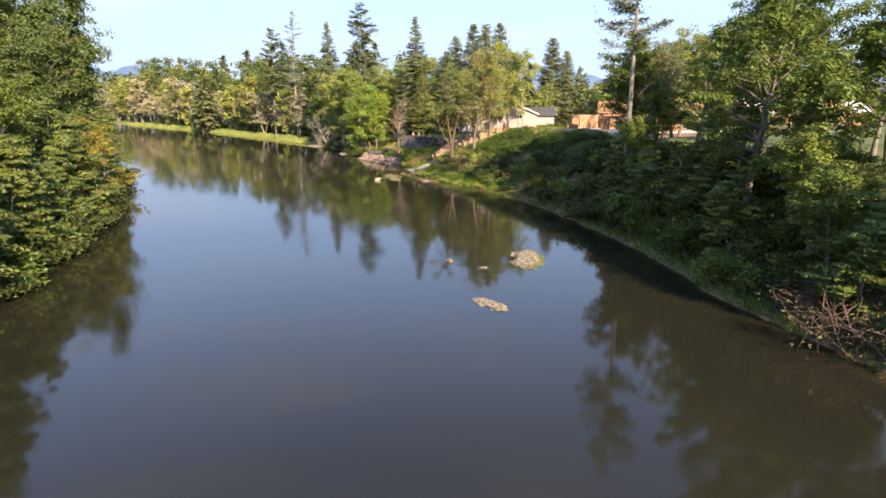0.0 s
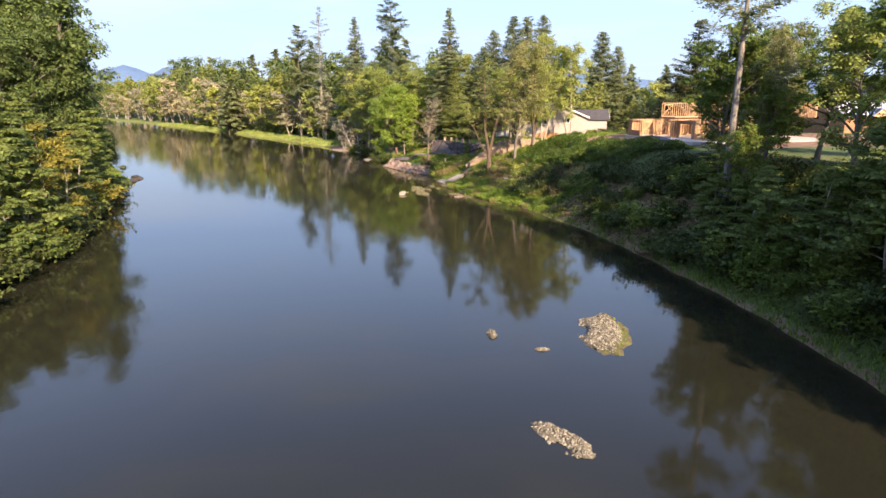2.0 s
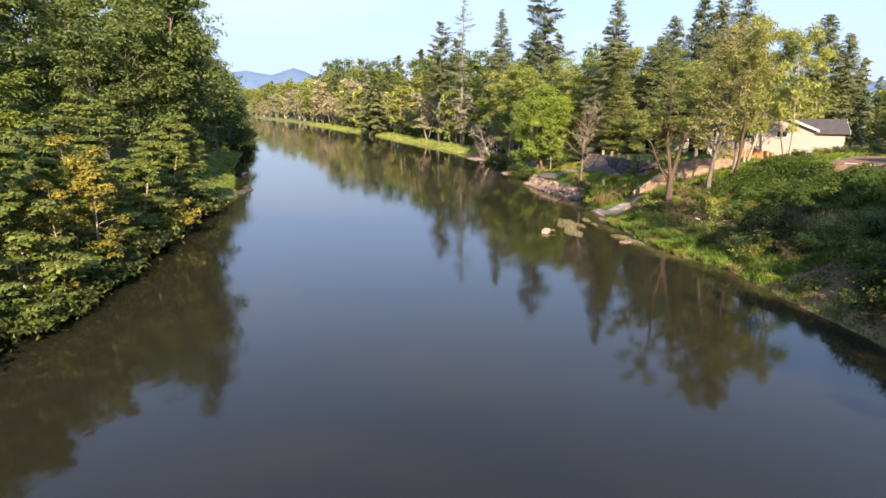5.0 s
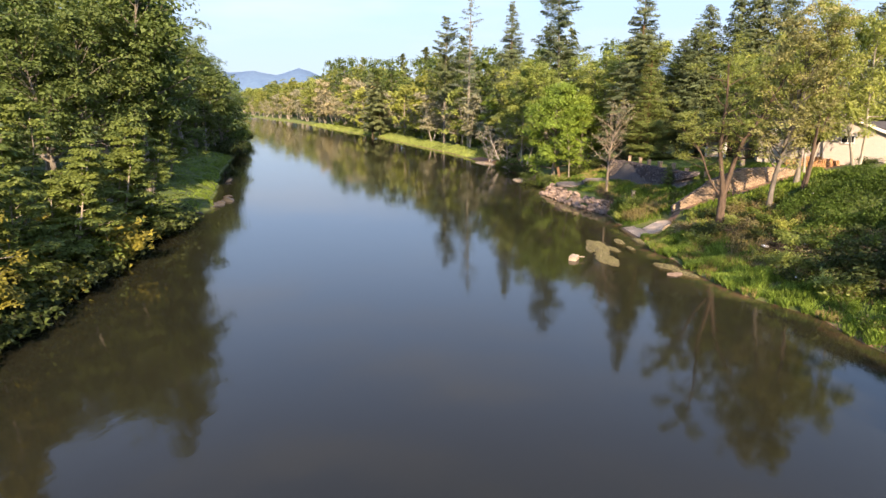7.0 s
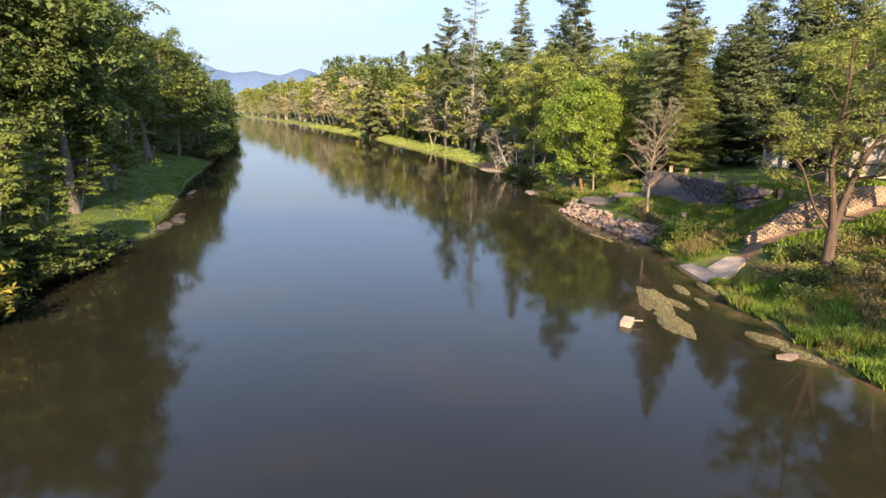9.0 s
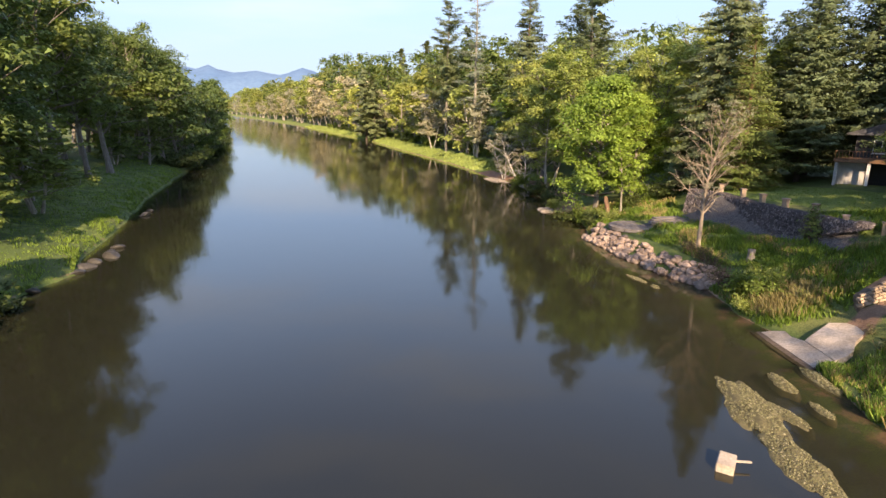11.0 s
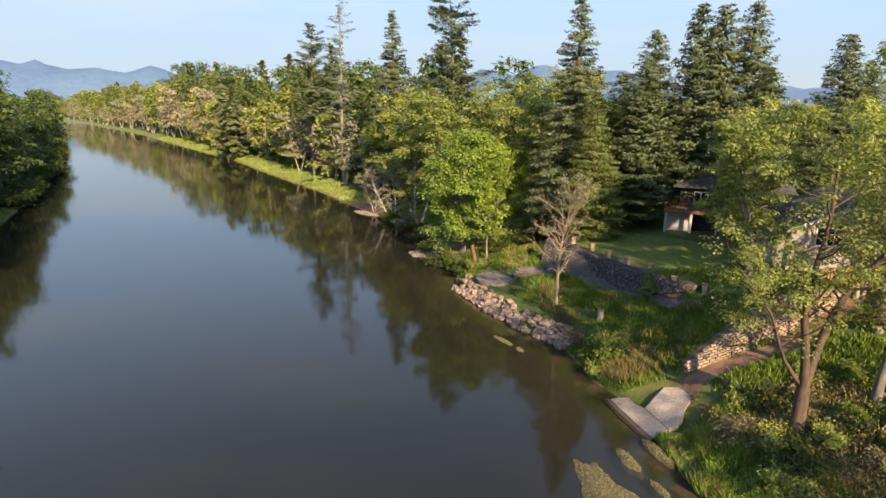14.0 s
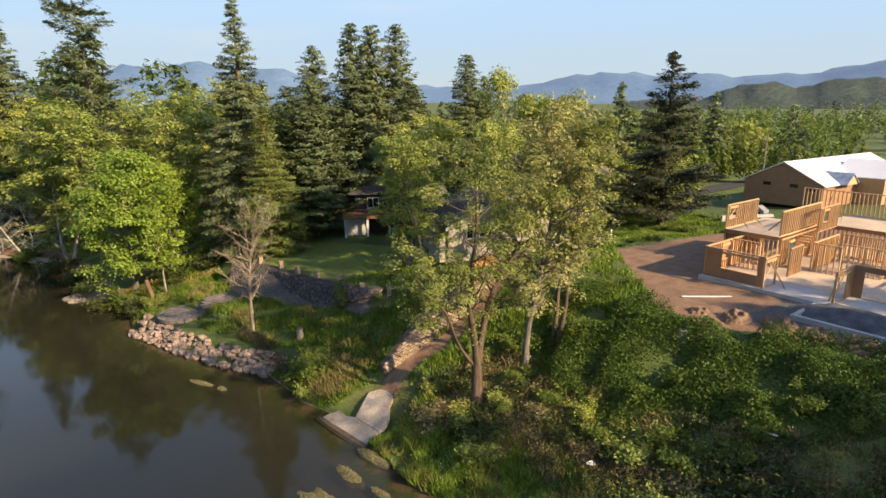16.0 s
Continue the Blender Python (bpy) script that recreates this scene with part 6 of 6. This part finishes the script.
# ---- undergrowth ----
def shrub_geo(seed, h, r, n_leaf, leaf, stems=9, flat=0.3):
    rng = np.random.default_rng(seed)
    A_, B_, tips = [], [], []
    for i in range(stems):
        a = rng.uniform(0, 6.28)
        pts = curve_pts(rng, (rng.normal() * .15 * r, rng.normal() * .15 * r, -.1), (math.cos(a) * .7, math.sin(a) * .7, 1), h * rng.uniform(.7, 1.1), 6, .1, .2)
        tube(A_, B_, pts[::2], .045 * np.linspace(1, .2, 4), 3)
        tips.extend(pts[2:])
        for j in range(3):
            k0 = rng.integers(2, 6)
            tp_ = curve_pts(rng, pts[k0], rng.normal(size=3) * .7 + (math.cos(a), math.sin(a), .4), r * rng.uniform(.4, .8), 4, .1, .25)
            tube(A_, B_, tp_[::2], .022 * np.linspace(1, .25, 3), 3)
            tips.extend(tp_[1:])
    tips = np.array(tips)
    c = tips[rng.integers(0, len(tips), n_leaf)] + rng.normal(size=(n_leaf, 3)) * np.array([.3, .3, .2]) * r * .6
    c[:, 2] = np.maximum(c[:, 2], .08)
    LV, LQ = leaves(rng, c, leaf, flat)
    return np.concatenate(A_), np.concatenate(B_), LV, LQ


for key, nm, lab, wood, lf, geo in (
    ("shrub", "shrub", "dark green leafy shrub on the steep bank", B_DARK, M_DARKSHRUB, shrub_geo(51, 2.6, 1.7, 1700, 0.27, 7)),
    ("shrub_b", "shrub", "green willow shrub leaning over the bank", B_GREY, M_MAPLE, shrub_geo(52, 3.0, 1.8, 1800, 0.27, 7)),
    ("shrub_y", "shrub", "yellow flowering broom shrub at the water", B_TWIG, M_YELLOW, shrub_geo(53, 2.6, 1.6, 1900, 0.27)),
    ("shrub_o", "shrub", "olive green shrub with thin stems", B_TWIG, M_OAK, shrub_geo(54, 2.2, 1.5, 1900, 0.21, 7)),
    ("scrub", "shrub", "tan scrub bush with dry seed heads on the slope", B_TWIG, M_SCRUB, shrub_geo(57, 1.5, 1.5, 1300, 0.19, 12)),
    ("twigs", "dead_shrub", "tangle of bare grey-brown twigs on the bank", B_OAK, M_OLIVE, shrub_geo(55, 2.4, 2.2, 240, 0.13, 22)),
    ("sapling", "sapling", "small young fir in the long grass", B_RED, M_CEDAR, conifer(56, 3.2, .05, .05, .8, 1000, .26, 14, .1, .8, .3, 0, 5)),
):
    tree_kind(key, nm, lab, wood, lf, geo)


def bush(key, x, y, s=1.0, sx=1.0):
    return tagged(plant(key, x, y, s, sx=sx), "", "shrub")


# steep right bank in shade
for i in range(120):
    y = rnd.uniform(26, 99)
    d = rnd.uniform(1.6, 13)
    if y > 84 and rnd.random() < .35:
        continue
    bush(rnd.choice(["shrub", "shrub", "shrub_b", "shrub", "twigs"]) if y < 60 else rnd.choice(["shrub", "shrub", "shrub_b"]), shore_r(y) + d, y, rnd.uniform(.7, 1.25) * (.8 if y > 80 else 1), rnd.uniform(.9, 1.3))
for x, y, k, s in ((24.5, 31.5, "twigs", 1.5), (24.2, 34.5, "twigs", 1.4), (25.8, 29, "twigs", 1.5), (24, 37.5, "twigs", 1.2), (23.3, 40.5, "shrub_b", 1.0), (22.2, 43.5, "shrub_b", .9)):
    bush(k, x, y, s, 1.3)
# slope below the building plot: tan scrub low down, green shrubs above
for i in range(46):
    y = rnd.uniform(100, 127)
    d = rnd.uniform(4.5, 10.5)
    bush(rnd.choice(["scrub", "twigs", "scrub", "shrub_o", "shrub"]), shore_r(y) + d, y, rnd.uniform(.45, .85), rnd.uniform(1.0, 1.6))
for i in range(40):
    y = rnd.uniform(98, 126)
    d = rnd.uniform(9, 17)
    bush(rnd.choice(["shrub", "shrub_b", "shrub", "shrub_b", "twigs"]), shore_r(y) + d, y, rnd.uniform(.3, .6), rnd.uniform(1.0, 1.6))
for i in range(12):
    x, y = rnd.uniform(-3.2, 4.5), rnd.uniform(119.5, 127.5)
    if (x - 1.8) ** 2 + (y - 123.6) ** 2 > 3:
        bush(rnd.choice(["scrub", "scrub", "shrub_o"]), x, y, rnd.uniform(.45, .7), 1.4)
# by the ramp, the riprap and the lawn
for x, y, k, s, sx in ((-8.2, 137.4, "shrub_b", .95, 1.1), (-7.2, 138.6, "shrub_o", .9, 1.1), (-8.8, 135.6, "shrub_o", .6, 1.2), (-5.8, 135.2, "shrub_o", .5, 1.3), (-9.6, 140.4, "twigs", .8, 1.2), (-9.2, 139.0, "twigs", .6, 1.3), (-10.2, 142.0, "twigs", .6, 1.2), (-11.0, 144.8, "twigs", .6, 1.0), (-11.4, 146.2, "twigs", .6, 1.0), (-7.6, 136.2, "shrub_b", .75, 1.1), (-2.2, 129.6, "scrub", .4, 1.0), (-10.6, 143.4, "twigs", .7, 1.0), (-12.2, 147.2, "twigs", .7, .8),
                       (-24.2, 168.4, "shrub_b", .9, 1.2), (-26.4, 170, "shrub", .9, 1.2), (-22.2, 163.8, "shrub", .8, 1.2), (-20.6, 162, "shrub_o", .7, 1.2), (-18, 170, "shrub", .8, 1.3), (-14, 171, "shrub", .9, 1.3), (-30, 184, "shrub", 1.0, 1.2), (-34, 194, "shrub", 1.1, 1.2), (-40, 204, "shrub_b", 1.0, 1.3), (-29, 178, "shrub_o", .8, 1.3),
                       (-40, 217, "shrub", 1.1, 1.4), (-42, 221, "shrub", 1.2, 1.2), (4, 127.5, "shrub_o", .6, 1.2), (7, 126, "shrub_b", .6, 1.4), (0, 127.5, "shrub_o", .5, 1.3), (-1.5, 125, "twigs", .55, 1.3), (2.5, 119, "twigs", .6, 1.3), (5, 117, "shrub", .6, 1.4),
                       (23.5, 140, "shrub_o", .6, 1.3), (25, 139.5, "shrub", .6, 1.3), (28, 142, "shrub", .7, 1.2), (20.5, 140.3, "shrub", .5, 1.3)):
    bush(k, x, y, s, sx)
plant("sapling", -2.6, 145.2, 1.0)
plant("sapling", -23.2, 166, .8)
# left bank: shrubs that overhang the water
y = 20.0
while y < 118:
    k = rnd.choice(["shrub", "shrub_b", "shrub", "shrub"])
    bush(k, shore_l(y) - rnd.uniform(-.5, .7), y, rnd.uniform(.9, 1.5), 1.3)
    y += rnd.uniform(1.7, 2.8)
for x_, y_, s_ in ((-57.2, 97.2, 1.8), (-52.4, 85.5, 1.6), (-66.2, 110, 1.1), (-61.5, 97, 1.7), (-60.5, 93.5, 1.4), (-56.4, 88, 1.5), (-54, 84, 1.3)):
    bush("shrub_y", x_ + .6, y_, s_, 1.2)
y = 205.0
while y < 420:
    bush(rnd.choice(["shrub", "shrub_b"]), shore_l(y) - rnd.uniform(.3, 2), y, rnd.uniform(1.0, 2.0), 1.4)
    bush(rnd.choice(["shrub_b", "shrub_o", "shrub"]), shore_r(y + 20) + rnd.uniform(10, 20), y + 20, rnd.uniform(.8, 1.4), 1.5)
    y += rnd.uniform(4, 7)


def carpet(name, k, where, seed, mat_, size, height, label, cat, flat=.3):
    """Low leafy growth spread over the ground; where(u, v) gives a spot or None."""
    rng = np.random.default_rng(seed)
    C = []
    while len(C) < k:
        q = where(rng)
        if q is None:
            continue
        x, y, hgt = q
        C.append((x, y, near_z(x, y) + hgt * height))
    V_, Q_ = leaves(rng, np.array(C), size, flat)
    return tagged(new(name, mesh_np(name, V_, Q_, mat_)), label, cat, kind="stuff")


def lump(x, y, f=.35, sd=0):
    return max(0, min(1, .55 + 1.3 * noise.noise((x * f, y * f, 11 + sd))))


def on_slope(rng):
    y = rng.uniform(98, 131)
    d = rng.uniform(4.5, 23)
    x = shore_r(y) + d
    pad = 17.2 + max(0, y - 121) * .62 + max(0, 117 - y) * .75
    if x > pad + .5 * noise.noise((x, y, 3)) or (128.5 < y and x < 11):
        return None
    h = lump(x, y)
    if x < pad - 10.5 + 3 * noise.noise((x * .2, y * .2, 5)) and y > 103:
        return None
    return (x, y, h * rng.uniform(.15, 1)) if rng.uniform() < .3 + h else None


def low_slope(rng):
    y = rng.uniform(100, 128)
    x = shore_r(y) + rng.uniform(4, 13)
    h = lump(x, y, .6, 2)
    return (x, y, h * rng.uniform(.1, 1)) if rng.uniform() < .2 + h else None


def on_bank(rng):
    y = rng.uniform(24, 100)
    d = rng.uniform(.9, 17)
    x = shore_r(y) + d
    h = lump(x, y)
    return (x, y, h * rng.uniform(.1, 1)) if rng.uniform() < .25 + h else None


carpet("brambles", 95000, on_slope, 61, M_BRAMBLE, .165, 1.5, "mass of green brambles over the slope", "brambles")
def bare_bank(rng):
    q = on_bank(rng)
    return q if q and q[1] > 66 and noise.noise((q[0] * .3, q[1] * .3, 41)) > -.15 else None


def green_bank(rng):
    q = on_bank(rng)
    return q if q and (q[1] < 72 or rng.uniform() < .45) else None


carpet("dry_undergrowth", 9000, bare_bank, 64, M_OLIVE, .2, .9, "brown and olive dead growth on the steep bank", "scrub")
carpet("undergrowth", 34000, green_bank, 62, M_DARKSHRUB, .25, 1.3, "dark undergrowth covering the steep bank", "undergrowth")


carpet("dry_undergrowth", 16000, low_slope, 63, M_OLIVE, .2, .9, "olive and brown low scrub on the lower slope", "scrub")


def blades(name, k, where, seed, mat_, h0, h1, w, label, cat="grass"):
    """Upright blades and stalks of grass."""
    rng = np.random.default_rng(seed)
    P, H = [], []
    while len(P) < k:
        q = where(rng)
        if q is None:
            continue
        P.append((q[0], q[1], near_z(q[0], q[1]) - .06))
        H.append(q[2])
    P, H = np.array(P), np.array(H)[:, None]
    a = rng.uniform(0, 6.28, len(P))
    side = np.stack([np.cos(a), np.sin(a), 0 * a], 1) * w * rng.uniform(.6, 1.4, (len(P), 1))
    tip = P + np.concatenate([rng.normal(size=(len(P), 2)) * .3, np.ones((len(P), 1))], 1) * (h0 + (h1 - h0) * H * rng.uniform(.5, 1, (len(P), 1)))
    V_ = np.stack([P - side, P + side, tip + side * .25, tip - side * .25], 1).reshape(-1, 3)
    return tagged(new(name, mesh_np(name, V_, np.arange(4 * len(P)).reshape(-1, 4), mat_)), label, cat, kind="stuff")


def shore_strip(rng):
    y = rng.uniform(97, 129)
    if 126 < y:
        return None
    d = .02 + 6.8 * rng.uniform() ** 1.2
    x = shore_r(y) + d
    h = lump(x, y, .5, 3)
    return (x, y, h) if rng.uniform() < .25 + h and not (d < .7 and noise.noise((x * .9, y * .9, 61)) > .1) else None


def by_riprap(rng):
    y = rng.uniform(132.5, 172)
    d = rng.uniform(.1, 12)
    x = shore_r(y) + d
    if d < 3 and 141 < y < 160 or (x + 17.6) ** 2 + (y - 157.2) ** 2 < 9 or soft_box(x, y, -5.8, 152.1, 11.0, 1.1, -58.7, .4) > .4 or soft_box(x, y, -14.2, 158, 2.2, 1.6, 20, .5) > .4:
        return None
    h = lump(x, y, .4, 4)
    return (x, y, h) if rng.uniform() < .25 + h else None


def dry_spots(rng):
    q = shore_strip(rng) if rng.uniform() < .6 else by_riprap(rng)
    return q if q and noise.noise((q[0] * .3, q[1] * .3, 21)) > .12 else None


def left_grass(rng):
    y = rng.uniform(96, 200)
    d = .3 + 16 * rng.uniform() ** 1.5
    x = shore_l(y) - d
    h = lump(x, y, .4, 6)
    return (x, y, h * (1 if d < 3 else .45)) if rng.uniform() < .3 + h else None


def shaded_edge(rng):
    y = rng.uniform(26, 100)
    x = shore_r(y) + 2.2 * rng.uniform() ** 1.3
    return (x, y, lump(x, y, .5, 8))


def shore_clumps(rng):
    q = shore_strip(rng)
    return q if q and q[0] - shore_r(q[1]) < 4.2 and noise.noise((q[0] * .8, q[1] * .8, 31)) > -.08 else None


def wall_bank(rng):
    x, y = rng.uniform(-8, 15), rng.uniform(125.5, 148)
    if x < shore_r(y) + .8:
        return None
    s_, foot_, h_ = by_wall(x, y)
    on_track = -2.1 < s_ < .5 + .5 * h_ if -3 < x < 12.6 else False
    if on_track or (-.3 < (x + 8.35) * .94 + (y - 131.4) * .342 < 5.2 and -.2 < (x + 8.35) * .342 - (y - 131.4) * .94 < 5.8) or soft_box(x, y, -5.8, 152.1, 11.0, 1.1, -58.7, .4) > .4:
        return None
    h = lump(x, y, .5, 14)
    return (x, y, h) if rng.uniform() < .3 + h else None


def dry_clump(rng):
    x, y = rng.normal(-6.6, 1.1), rng.normal(135.2, 1.2)
    return (x, y, rng.uniform(.4, 1)) if by_wall(x, y)[0] > 1 and x > shore_r(y) + .8 else None


blades("long_grass", 17000, wall_bank, 81, M_GRASS, .15, .7, .055, "long grass on the bank around the block wall")
blades("dry_grass", 2200, dry_clump, 82, M_DRY, .5, 1.2, .04, "bleached clump of dry grass above the ramp")
blades("river_grass", 24000, shore_clumps, 79, M_SHORE, .25, 1.0, .045, "tall bright green river grass in clumps")
blades("dry_grass", 9000, low_slope, 80, M_SCRUB, .3, 1.1, .05, "dry tan stalks over the lower slope")
blades("long_grass", 16000, shore_strip, 71, M_GRASS, .25, .9, .05, "long bright grass along the river edge")
blades("long_grass", 24000, by_riprap, 72, M_GRASS, .2, .75, .05, "long grass around the patio and riprap")
blades("dry_grass", 9000, dry_spots, 73, M_DRY, .3, 1.0, .04, "tufts of dry straw-coloured grass")
blades("long_grass", 20000, left_grass, 74, M_GRASS, .15, .6, .06, "long grass on the shaded river bank")

def lawn_grass(rng):
    x, y = rng.uniform(-9, 10), rng.uniform(148, 168)
    return (x, y, rng.uniform()) if soft_box(x, y, 0.5, 157.5, 9.5, 6, -52, 1.0) > .5 else None


def plot_edge(rng):
    x, y = rng.uniform(12, 62), rng.uniform(119, 168)
    pad = 17.5 + max(0, y - 121) * .62
    if (x > pad and y < 138) or y < 124 and x > 17 or x < 14 + max(0, y - 128) * .9:
        return None
    h = lump(x, y, .3, 9)
    return (x, y, h) if rng.uniform() < .2 + h else None


def far_strip(rng):
    y = rng.uniform(198, 480)
    d = .6 + 10 * rng.uniform()
    x = shore_r(y) + d
    h = lump(x, y, .25, 12)
    return (x, y, h) if rng.uniform() < .15 + h and not (y < 224 and d < 3.5) else None


blades("meadow_grass", 30000, far_strip, 78, M_MEADOW, .25, .8, .17, "pale meadow grass along the far bank")
blades("mown_grass", 14000, lawn_grass, 76, M_GRASS, .06, .14, .05, "short mown lawn grass")
blades("rough_grass", 26000, plot_edge, 77, M_GRASS, .15, .6, .07, "rough grass around the building plot")
for i in range(34):
    q = None
    while q is None:
        q = plot_edge(np.random.default_rng(900 + i * 17 + rnd.randint(0, 999)))
    bush(rnd.choice(["shrub_o", "shrub", "shrub_b"]), q[0], q[1], rnd.uniform(.2, .4), 1.5)
blades("long_grass", 5000, shaded_edge, 75, M_GRASS, .2, .6, .05, "sparse grass at the foot of the steep bank")
